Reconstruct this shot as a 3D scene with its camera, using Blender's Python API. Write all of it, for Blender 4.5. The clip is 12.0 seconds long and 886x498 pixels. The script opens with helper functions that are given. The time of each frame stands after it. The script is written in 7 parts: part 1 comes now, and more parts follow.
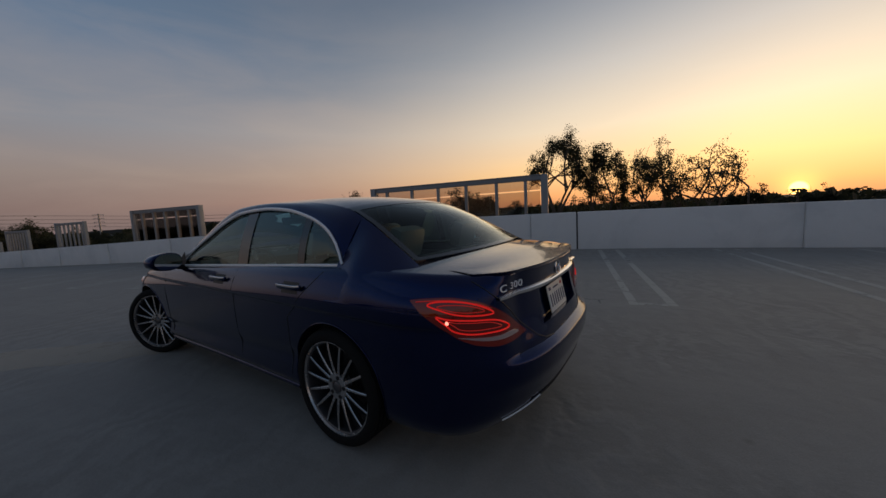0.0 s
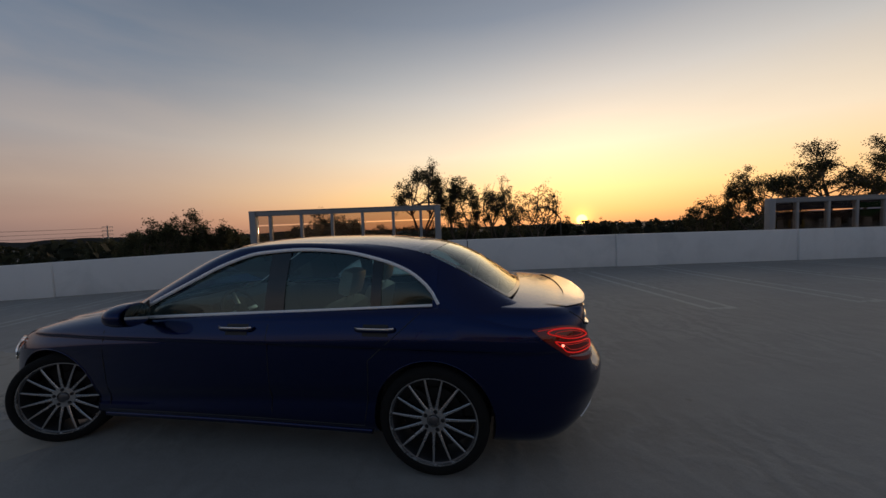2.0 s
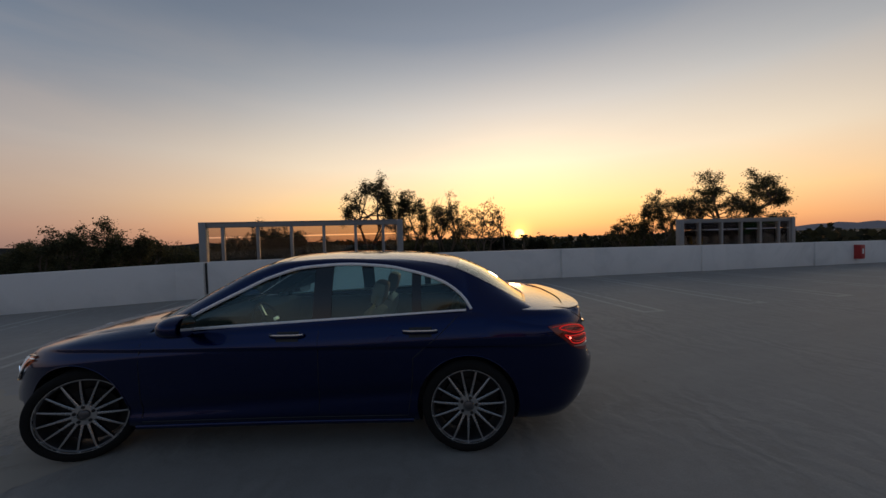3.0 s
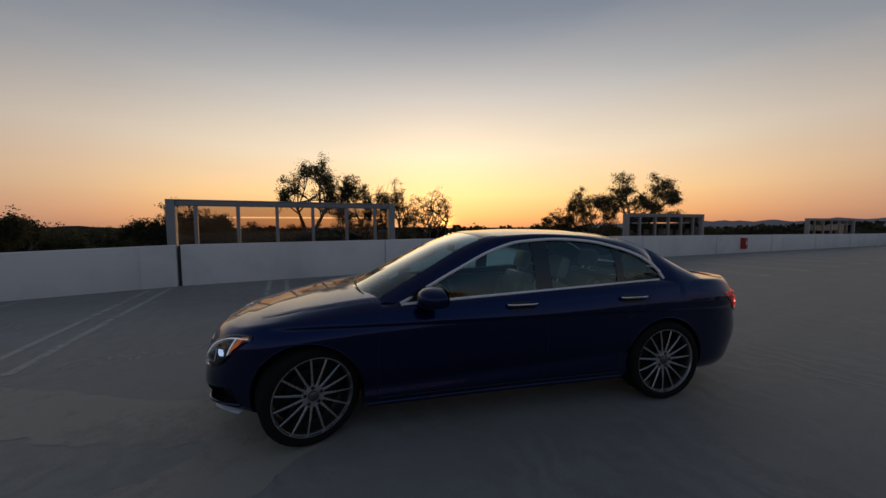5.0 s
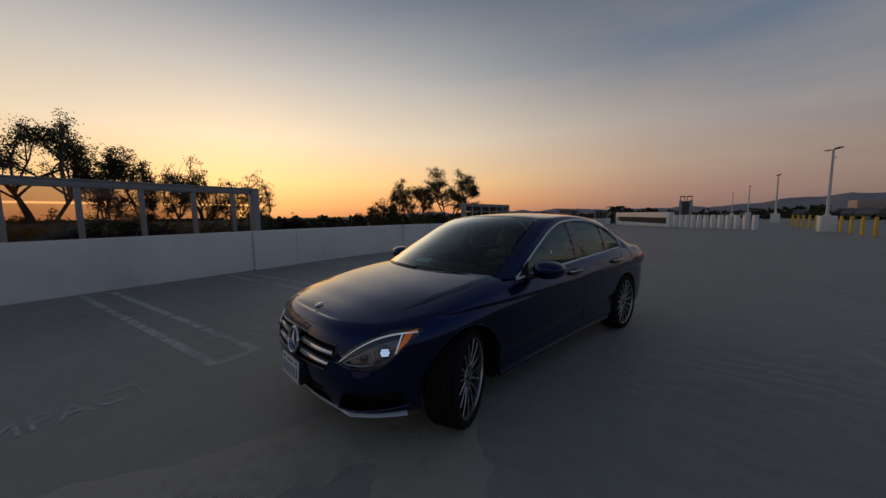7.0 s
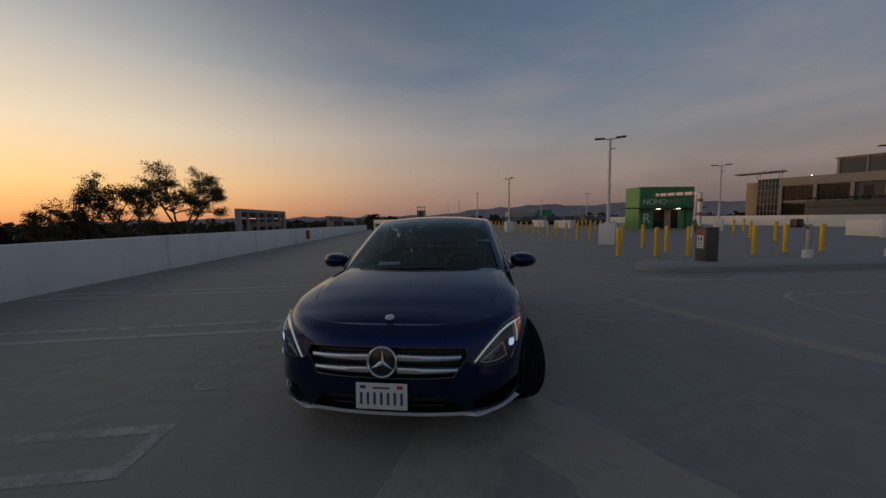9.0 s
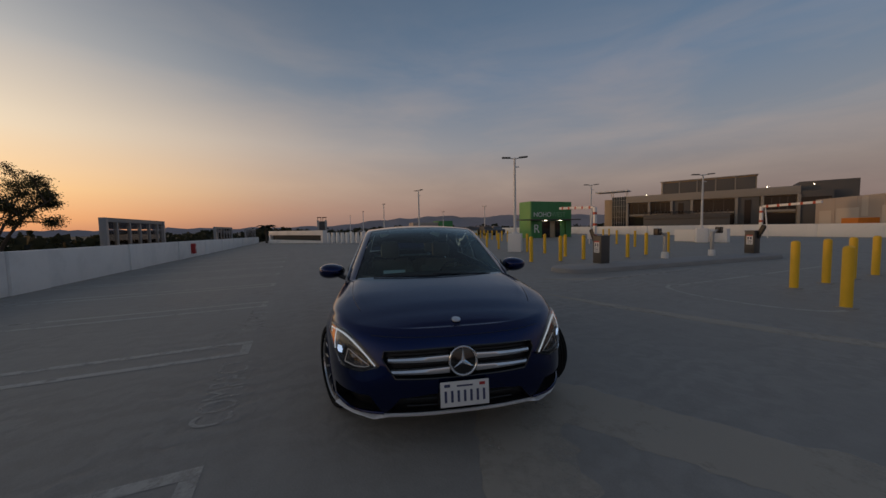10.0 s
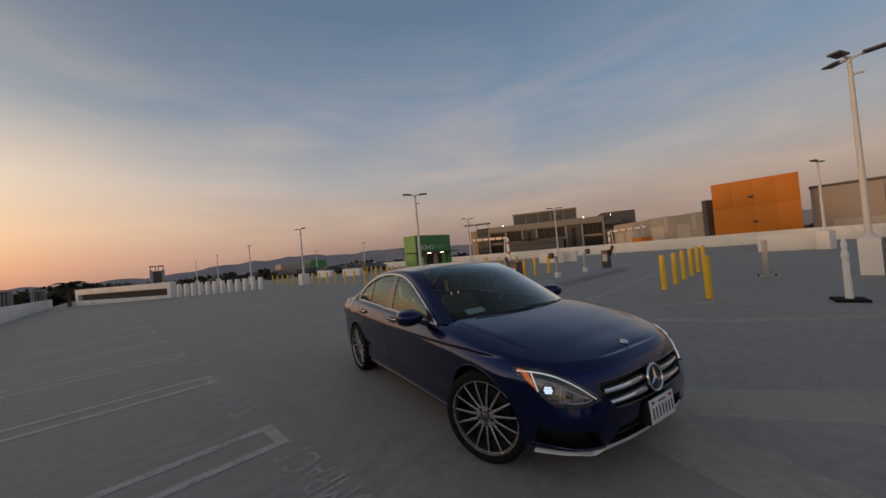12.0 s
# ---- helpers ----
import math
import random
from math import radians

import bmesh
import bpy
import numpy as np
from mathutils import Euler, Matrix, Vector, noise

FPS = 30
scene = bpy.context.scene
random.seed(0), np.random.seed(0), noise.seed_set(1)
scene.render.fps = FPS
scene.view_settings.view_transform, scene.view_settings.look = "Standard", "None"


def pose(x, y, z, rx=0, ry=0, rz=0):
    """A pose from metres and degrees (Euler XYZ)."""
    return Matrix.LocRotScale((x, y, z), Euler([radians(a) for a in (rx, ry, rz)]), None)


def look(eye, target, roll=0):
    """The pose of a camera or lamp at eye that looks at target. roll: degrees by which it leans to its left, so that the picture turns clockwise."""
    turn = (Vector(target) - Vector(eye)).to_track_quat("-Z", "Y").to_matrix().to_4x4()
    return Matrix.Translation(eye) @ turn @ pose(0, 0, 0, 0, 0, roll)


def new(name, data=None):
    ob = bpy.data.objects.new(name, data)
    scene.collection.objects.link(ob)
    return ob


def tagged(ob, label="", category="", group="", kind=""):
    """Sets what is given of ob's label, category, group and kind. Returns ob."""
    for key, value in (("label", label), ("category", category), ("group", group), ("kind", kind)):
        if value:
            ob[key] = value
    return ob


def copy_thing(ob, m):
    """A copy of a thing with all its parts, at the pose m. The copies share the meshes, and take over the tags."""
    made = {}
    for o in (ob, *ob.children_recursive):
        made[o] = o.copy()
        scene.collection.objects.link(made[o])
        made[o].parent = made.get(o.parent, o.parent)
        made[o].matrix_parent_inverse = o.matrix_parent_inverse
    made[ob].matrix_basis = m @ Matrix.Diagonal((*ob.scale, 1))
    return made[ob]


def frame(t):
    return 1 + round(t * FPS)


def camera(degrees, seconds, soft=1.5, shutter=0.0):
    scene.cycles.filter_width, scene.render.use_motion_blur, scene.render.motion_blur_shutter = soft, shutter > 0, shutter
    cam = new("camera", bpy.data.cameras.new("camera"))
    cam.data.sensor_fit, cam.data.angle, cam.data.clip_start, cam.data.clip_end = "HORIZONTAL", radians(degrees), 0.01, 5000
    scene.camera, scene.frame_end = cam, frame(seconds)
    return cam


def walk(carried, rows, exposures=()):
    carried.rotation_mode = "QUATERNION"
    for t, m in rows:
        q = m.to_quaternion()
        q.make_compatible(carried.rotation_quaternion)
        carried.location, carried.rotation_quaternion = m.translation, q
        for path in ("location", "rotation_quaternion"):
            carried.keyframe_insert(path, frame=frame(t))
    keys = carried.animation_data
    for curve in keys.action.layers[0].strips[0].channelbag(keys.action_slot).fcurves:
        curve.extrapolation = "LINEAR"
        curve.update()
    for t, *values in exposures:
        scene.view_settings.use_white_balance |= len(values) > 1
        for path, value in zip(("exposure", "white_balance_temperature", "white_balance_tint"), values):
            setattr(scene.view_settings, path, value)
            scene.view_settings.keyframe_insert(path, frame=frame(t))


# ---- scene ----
cam = camera(105.1, 12.0)
PATH = [
    (0, (-2.960, 2.021, 1.265), (-0.726, -1.270, 0.840), -3.22),
    (0.5, (-2.649, 2.177, 1.303), (-0.773, -1.328, 0.859), -4.22),
    (1, (-2.417, 2.385, 1.322), (-0.694, -1.200, 0.895), -3.48),
    (1.5, (-2.111, 2.558, 1.369), (-0.825, -1.209, 0.974), -3.50),
    (2, (-1.859, 2.786, 1.469), (-1.155, -1.144, 1.226), -2.28),
    (2.5, (-1.668, 3.127, 1.539), (-1.368, -0.860, 1.411), -1.62),
    (2.7, (-1.523, 3.244, 1.544), (-1.369, -0.752, 1.430), -1.58),
    (4.3, (0.104, 3.350, 1.423), (-0.077, -0.644, 1.288), -2.40),
    (4.5, (0.423, 3.332, 1.458), (-0.043, -0.637, 1.276), -1.78),
    (5, (0.977, 3.245, 1.469), (0.157, -0.662, 1.211), -0.48),
    (5.5, (1.537, 3.194, 1.469), (0.296, -0.601, 1.224), -1.07),
    (6, (2.059, 2.965, 1.461), (0.447, -0.683, 1.157), -1.20),
    (6.5, (2.594, 2.733, 1.455), (0.506, -0.661, 1.110), -0.58),
    (7, (3.021, 2.401, 1.440), (0.320, -0.522, 1.037), -0.89),
    (7.5, (3.412, 2.061, 1.452), (0.085, -0.114, 1.004), -1.30),
    (7.7, (3.564, 1.926, 1.462), (0.038, 0.096, 0.998), -1.34),
    (9.3, (4.152, 0.261, 1.416), (0.170, 0.083, 1.091), -0.99),
    (9.5, (4.191, 0.055, 1.417), (0.203, 0.112, 1.111), -0.98),
    (10, (4.234, -0.466, 1.416), (0.303, 0.228, 1.162), -1.13),
    (10.5, (4.125, -0.964, 1.408), (0.336, 0.294, 1.159), -1.53),
    (11, (3.984, -1.479, 1.412), (0.398, 0.278, 1.189), -1.77),
    (11.5, (3.720, -1.956, 1.435), (0.260, 0.047, 1.331), -3.18),
    (12, (3.488, -2.388, 1.544), (0.100, -0.263, 1.618), -5.13),
]
EXPOSURES = [(0.0, -0.02, 6500, 10), (1.0, 0.0, 6500, 10), (2.0, 0.08, 6500, 10), (2.5, 0.1, 6500, 10), (4.5, 0.0, 6500, 10), (5.5, -0.05, 6500, 10), (6.5, -0.10, 6500, 10), (7.5, -0.23, 6500, 10),
             (9.5, -0.06, 6600, 10), (10.0, 0.06, 6700, 10), (10.5, 0.2, 6850, 10), (11.5, 0.52, 7150, 10), (12.0, 0.60, 7300, 10)]
walk(cam, [(t, look(eye, target, roll)) for t, eye, target, roll in PATH], EXPOSURES)

# ---- sky, sun and lights ----
SUN_AZ, SUN_EL = radians(-102.2), radians(0.5)
SUN_DIR = Vector((math.cos(SUN_EL) * math.cos(SUN_AZ), math.cos(SUN_EL) * math.sin(SUN_AZ), math.sin(SUN_EL)))


class Nodes:
    """Short hand for building a node tree."""

    def __init__(self, tree):
        self.tree = tree
        tree.nodes.clear()

    def add(self, kind, inputs=None, **props):
        node = self.tree.nodes.new(kind)
        for key, value in props.items():
            setattr(node, key, value)
        for key, value in (inputs or {}).items():
            if isinstance(value, bpy.types.NodeSocket):
                self.tree.links.new(value, node.inputs[key])
            else:
                node.inputs[key].default_value = value
        return node

    def math(self, op, a, b=0.0, clamp=False):
        return self.add("ShaderNodeMath", {0: a, 1: b}, operation=op, use_clamp=clamp).outputs[0]

    def vmath(self, op, a, b):
        return self.add("ShaderNodeVectorMath", {0: a, 1: b}, operation=op)

    def ramp(self, fac, stops, interpolation="LINEAR"):
        node = self.add("ShaderNodeValToRGB", {"Fac": fac})
        node.color_ramp.interpolation = interpolation
        marks = node.color_ramp.elements
        while len(marks) < len(stops):
            marks.new(0.5)
        for mark, (at, colour) in zip(marks, stops):
            mark.position = at
            mark.color = (*colour, 1) if len(colour) == 3 else colour
        return node.outputs["Color"]

    def mix(self, fac, a, b, blend="MIX"):
        node = self.add("ShaderNodeMix", data_type="RGBA", blend_type=blend)
        for key, value in ((0, fac), (6, a), (7, b)):
            if isinstance(value, bpy.types.NodeSocket):
                self.tree.links.new(value, node.inputs[key])
            else:
                node.inputs[key].default_value = value if key == 0 or len(value) == 4 else (*value, 1)
        return node.outputs[2]


def build_world():
    world = bpy.data.worlds.new("sunset_sky")
    scene.world = world
    world.use_nodes = True
    n = Nodes(world.node_tree)
    way = n.add("ShaderNodeTexCoord").outputs["Generated"]
    axes = n.add("ShaderNodeSeparateXYZ", {0: way})
    up = axes.outputs["Z"]
    toward = n.vmath("DOT_PRODUCT", way, tuple(SUN_DIR)).outputs["Value"]
    flat_sun = Vector((SUN_DIR.x, SUN_DIR.y, 0)).normalized()
    side = n.vmath("DOT_PRODUCT", way, tuple(flat_sun)).outputs["Value"]
    height = n.math("MAXIMUM", up, 0.0)
    # the hazy air towards the sun, and the clearer air away from it
    warm = n.ramp(height, [(0.0, (0.90, 0.33, 0.12)), (0.03, (1.22, 0.54, 0.17)), (0.09, (1.30, 0.80, 0.32)),
                           (0.20, (1.05, 0.85, 0.59)), (0.34, (0.70, 0.65, 0.585)), (0.50, (0.27, 0.30, 0.355)),
                           (0.75, (0.115, 0.135, 0.18)), (1.0, (0.094, 0.104, 0.132))])
    dusk = n.ramp(height, [(0.0, (0.31, 0.18, 0.15)), (0.05, (0.46, 0.265, 0.20)), (0.12, (0.51, 0.355, 0.275)),
                           (0.22, (0.44, 0.375, 0.340)), (0.36, (0.172, 0.197, 0.242)), (0.55, (0.082, 0.110, 0.158)), (0.75, (0.088, 0.106, 0.146)), (1.0, (0.094, 0.104, 0.132))])
    cool = n.ramp(height, [(0.0, (0.150, 0.118, 0.120)), (0.05, (0.190, 0.145, 0.138)), (0.12, (0.235, 0.200, 0.195)),
                           (0.22, (0.19, 0.213, 0.26)), (0.38, (0.105, 0.168, 0.265)), (0.58, (0.066, 0.118, 0.198)),
                           (0.75, (0.074, 0.108, 0.168)), (1.0, (0.094, 0.104, 0.132))])
    turned = n.math("ADD", n.math("MULTIPLY", side, 0.5), 0.5)
    blend = n.ramp(turned, [(0.30, (0, 0, 0)), (0.50, (0.22,) * 3), (0.65, (0.52,) * 3), (0.82, (1, 1, 1))], "B_SPLINE")
    close = n.ramp(turned, [(0.62, (0, 0, 0)), (0.74, (0.05,) * 3), (0.84, (0.32,) * 3), (0.92, (0.68,) * 3), (1.0, (1, 1, 1))], "B_SPLINE")
    sky = n.mix(close, n.mix(blend, cool, dusk), warm)
    # thin drifting haze
    stretched = n.vmath("MULTIPLY", way, (1.6, 1.6, 7.0)).outputs[0]
    veil = n.add("ShaderNodeTexNoise", {"Vector": stretched, "Scale": 1.7, "Detail": 6.0, "Roughness": 0.55, "Distortion": 0.4}).outputs["Fac"]
    veil = n.ramp(veil, [(0.38, (0, 0, 0)), (0.75, (1, 1, 1))])
    band = n.ramp(height, [(0.0, (0.2,) * 3), (0.12, (1, 1, 1)), (0.36, (0.7,) * 3), (0.58, (0, 0, 0))])
    amount = n.math("MULTIPLY", n.math("MULTIPLY", veil, band), n.math("SUBTRACT", 0.42, n.math("MULTIPLY", n.add("ShaderNodeRGBToBW", {"Color": blend}).outputs[0], 0.28)))
    sky = n.mix(amount, sky, n.mix(blend, (0.40, 0.31, 0.27), (0.66, 0.50, 0.38)))
    # the glow round the sun
    near = n.math("MAXIMUM", toward, 0.0)
    wide = n.math("MULTIPLY", n.math("POWER", near, 34.0), 0.26)
    tight = n.math("MULTIPLY", n.math("POWER", near, 2200.0), 0.75)
    glow = n.mix(1.0, n.mix(1.0, (1.0, 0.62, 0.20), wide, "MULTIPLY"), n.mix(1.0, (1.0, 0.52, 0.10), tight, "MULTIPLY"), "ADD")
    sky = n.mix(1.0, sky, glow, "ADD")
    disc = n.math("MULTIPLY", n.math("SUBTRACT", toward, 0.99988), 20000.0, True)
    sky = n.mix(1.0, sky, n.mix(1.0, (3.5, 1.9, 0.45), disc, "MULTIPLY"), "ADD")
    atmosphere = n.add("ShaderNodeTexSky", sky_type="NISHITA", sun_disc=False, sun_elevation=SUN_EL,
                       sun_rotation=math.pi / 2 - SUN_AZ, air_density=1.4, dust_density=4.0, ozone_density=1.5)
    haze = n.add("ShaderNodeBackground", {"Color": sky, "Strength": 1.0})
    clear = n.add("ShaderNodeBackground", {"Color": atmosphere.outputs[0], "Strength": 0.05})
    both = n.add("ShaderNodeAddShader", {0: haze.outputs[0], 1: clear.outputs[0]})
    out = n.add("ShaderNodeOutputWorld", {"Surface": both.outputs[0]})


build_world()
sun_lamp = bpy.data.lights.new("sun", "SUN")
sun_lamp.energy, sun_lamp.angle, sun_lamp.color = 0.5, radians(2.0), (1.0, 0.52, 0.22)
new("sun", sun_lamp).matrix_world = look((0, 0, 30), tuple(Vector((0, 0, 30)) - SUN_DIR * 10))

# ---- materials ----
def material(name, colour, rough=0.6, metal=0.0, vary=0.0, scale=4.0, fine=60.0, bump=0.0, bump_scale=80.0, coat=0.0,
             stain=None, stain_scale=0.6, stain_at=(0.45, 0.7), rough_vary=0.0, each=0.0, emit=None, power=0.0, grid=None, spec=0.5):
    m = bpy.data.materials.new(name)
    m.use_nodes = True
    n = Nodes(m.node_tree)
    place = n.add("ShaderNodeTexCoord").outputs["Object"]
    tint = (*colour, 1)
    base = None
    if vary:
        big = n.add("ShaderNodeTexNoise", {"Vector": place, "Scale": scale, "Detail": 5.0, "Roughness": 0.6}).outputs["Fac"]
        small = n.add("ShaderNodeTexNoise", {"Vector": place, "Scale": fine, "Detail": 3.0}).outputs["Fac"]
        amount = n.math("ADD", n.math("MULTIPLY", n.math("SUBTRACT", big, 0.5), 2.2 * vary), n.math("MULTIPLY", n.math("SUBTRACT", small, 0.5), 1.1 * vary))
        if each:
            amount = n.math("ADD", amount, n.math("MULTIPLY", n.math("SUBTRACT", n.add("ShaderNodeObjectInfo").outputs["Random"], 0.5), each))
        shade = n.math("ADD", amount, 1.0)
        base = n.mix(1.0, tint, n.add("ShaderNodeCombineXYZ", {0: shade, 1: shade, 2: shade}).outputs[0], "MULTIPLY")
    if stain:
        spots = n.add("ShaderNodeTexNoise", {"Vector": place, "Scale": stain_scale, "Detail": 7.0, "Roughness": 0.65, "Distortion": 0.6}).outputs["Fac"]
        spots = n.ramp(spots, [(stain_at[0], (0, 0, 0)), (stain_at[1], (1, 1, 1))])
        base = n.mix(spots, base if base is not None else tint, stain)
    bsdf = n.add("ShaderNodeBsdfPrincipled", {"Roughness": rough, "Metallic": metal, "Coat Weight": coat, "Coat Roughness": 0.04, "Specular IOR Level": spec})
    if base is not None:
        m.node_tree.links.new(base, bsdf.inputs["Base Color"])
    else:
        bsdf.inputs["Base Color"].default_value = tint
    if rough_vary:
        wear = n.add("ShaderNodeTexNoise", {"Vector": place, "Scale": scale * 2.3, "Detail": 5.0}).outputs["Fac"]
        m.node_tree.links.new(n.math("ADD", n.math("MULTIPLY", n.math("SUBTRACT", wear, 0.5), 2 * rough_vary), rough, True), bsdf.inputs["Roughness"])
    if bump:
        grain = n.add("ShaderNodeTexNoise", {"Vector": place, "Scale": bump_scale, "Detail": 4.0}).outputs["Fac"]
        relief = n.add("ShaderNodeBump", {"Strength": bump, "Distance": 0.01, "Height": grain})
        m.node_tree.links.new(relief.outputs[0], bsdf.inputs["Normal"])
    if emit:
        bsdf.inputs["Emission Color"].default_value = (*emit, 1)
        bsdf.inputs["Emission Strength"].default_value = power
    n.add("ShaderNodeOutputMaterial", {"Surface": bsdf.outputs[0]})
    return m


def glass(name, colour, rough=0.02, index=1.5, reflection_tint=(1, 1, 1), double=0.0):
    """Thin glass: part of the light goes straight through, the rest is mirrored. A colour can tint the mirrored light;
    double boosts it at grazing views.
    """
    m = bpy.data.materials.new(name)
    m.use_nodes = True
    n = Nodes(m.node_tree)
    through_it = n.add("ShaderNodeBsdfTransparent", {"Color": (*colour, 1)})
    shine = n.add("ShaderNodeBsdfGlossy", {"Color": (*reflection_tint, 1), "Roughness": rough})
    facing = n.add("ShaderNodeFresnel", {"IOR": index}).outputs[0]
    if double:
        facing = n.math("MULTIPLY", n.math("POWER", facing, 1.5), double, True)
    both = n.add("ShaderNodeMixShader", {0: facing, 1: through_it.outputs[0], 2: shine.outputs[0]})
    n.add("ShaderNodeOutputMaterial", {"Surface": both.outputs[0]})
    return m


def deck_concrete():
    """Grey sealed concrete with broad trowel clouds, faint tyre marks, patches and hairline scratches."""
    m = bpy.data.materials.new("deck_concrete")
    m.use_nodes = True
    n = Nodes(m.node_tree)
    place = n.add("ShaderNodeTexCoord").outputs["Object"]
    cloud = n.add("ShaderNodeTexNoise", {"Vector": place, "Scale": 0.35, "Detail": 6.0, "Roughness": 0.6, "Distortion": 0.5}).outputs["Fac"]
    streak = n.add("ShaderNodeTexNoise", {"Vector": n.vmath("MULTIPLY", place, (0.35, 3.0, 1.0)).outputs[0], "Scale": 0.9, "Detail": 7.0, "Roughness": 0.62}).outputs["Fac"]
    sweep = n.add("ShaderNodeTexNoise", {"Vector": place, "Scale": 1.6, "Detail": 8.0, "Roughness": 0.7, "Distortion": 2.4}).outputs["Fac"]
    speck = n.add("ShaderNodeTexNoise", {"Vector": place, "Scale": 90.0, "Detail": 3.0}).outputs["Fac"]
    tone = n.math("ADD", n.math("MULTIPLY", n.math("SUBTRACT", cloud, 0.5), 0.50), n.math("MULTIPLY", n.math("SUBTRACT", streak, 0.5), 0.26))
    tone = n.math("ADD", tone, n.math("MULTIPLY", n.math("SUBTRACT", sweep, 0.5), 0.26))
    tone = n.math("ADD", tone, n.math("MULTIPLY", n.math("SUBTRACT", speck, 0.5), 0.30))
    grit = n.add("ShaderNodeTexNoise", {"Vector": place, "Scale": 14.0, "Detail": 6.0, "Roughness": 0.7}).outputs["Fac"]
    tone = n.math("ADD", tone, n.math("MULTIPLY", n.math("SUBTRACT", grit, 0.5), 0.18))
    swirl = n.add("ShaderNodeTexWave", {"Vector": place, "Scale": 1.1, "Distortion": 14.0, "Detail": 4.0, "Detail Scale": 1.3, "Detail Roughness": 0.65}).outputs["Fac"]
    where = n.add("ShaderNodeTexNoise", {"Vector": place, "Scale": 0.55, "Detail": 4.0}).outputs["Fac"]
    where = n.ramp(where, [(0.42, (0.12,) * 3), (0.62, (1, 1, 1))])
    tone = n.math("ADD", tone, n.math("MULTIPLY", n.math("MULTIPLY", n.math("SUBTRACT", swirl, 0.5), where), 0.16))
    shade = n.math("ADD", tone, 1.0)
    colour = n.mix(1.0, (0.268, 0.252, 0.230), n.add("ShaderNodeCombineXYZ", {0: shade, 1: shade, 2: shade}).outputs[0], "MULTIPLY")
    pits = n.add("ShaderNodeTexVoronoi", {"Vector": place, "Scale": 1.1}).outputs["Distance"]
    pits = n.ramp(pits, [(0.0, (1, 1, 1)), (0.035, (0, 0, 0))])
    colour = n.mix(n.math("MULTIPLY", pits, 0.5), colour, (0.12, 0.11, 0.10))
    relief = n.math("ADD", n.math("ADD", n.math("MULTIPLY", sweep, 0.5), n.math("MULTIPLY", speck, 0.25)), n.math("MULTIPLY", n.math("MULTIPLY", swirl, where), 0.9))
    bump = n.add("ShaderNodeBump", {"Strength": 0.42, "Distance": 0.012, "Height": relief})
    rough = n.math("ADD", n.math("MULTIPLY", cloud, 0.25), 0.5)
    bsdf = n.add("ShaderNodeBsdfPrincipled", {"Base Color": colour, "Roughness": rough, "Normal": bump.outputs[0], "Specular IOR Level": 0.35})
    n.add("ShaderNodeOutputMaterial", {"Surface": bsdf.outputs[0]})
    return m


def foliage(name, dark, light):
    m = bpy.data.materials.new(name)
    m.use_nodes = True
    n = Nodes(m.node_tree)
    pick = n.add("ShaderNodeNewGeometry").outputs["Random Per Island"]
    colour = n.ramp(pick, [(0.0, dark), (1.0, light)])
    leaf = n.add("ShaderNodeBsdfPrincipled", {"Base Color": colour, "Roughness": 0.6, "Specular IOR Level": 0.3})
    pass_on = n.add("ShaderNodeBsdfTranslucent", {"Color": colour})
    both = n.add("ShaderNodeMixShader", {0: 0.55, 1: leaf.outputs[0], 2: pass_on.outputs[0]})
    n.add("ShaderNodeOutputMaterial", {"Surface": both.outputs[0]})
    return m


def worn_paint(name, colour, keep=0.5, most=0.75, soft=0.11):
    """Road paint, rubbed away in patches so that the concrete shows through."""
    m = bpy.data.materials.new(name)
    m.use_nodes = True
    n = Nodes(m.node_tree)
    place = n.add("ShaderNodeTexCoord").outputs["Object"]
    a = n.add("ShaderNodeTexNoise", {"Vector": place, "Scale": 5.0, "Detail": 8.0, "Roughness": 0.75}).outputs["Fac"]
    b = n.add("ShaderNodeTexNoise", {"Vector": place, "Scale": 0.7, "Detail": 3.0}).outputs["Fac"]
    cover = n.ramp(n.math("ADD", n.math("MULTIPLY", a, 0.6), n.math("MULTIPLY", b, 0.5)), [(keep - soft, (0, 0, 0)), (keep + soft, (1, 1, 1))])
    bsdf = n.add("ShaderNodeBsdfPrincipled", {"Base Color": (*colour, 1), "Roughness": 0.7})
    clear = n.add("ShaderNodeBsdfTransparent")
    both = n.add("ShaderNodeMixShader", {0: n.math("MULTIPLY", cover, most), 1: clear.outputs[0], 2: bsdf.outputs[0]})
    n.add("ShaderNodeOutputMaterial", {"Surface": both.outputs[0]})
    return m


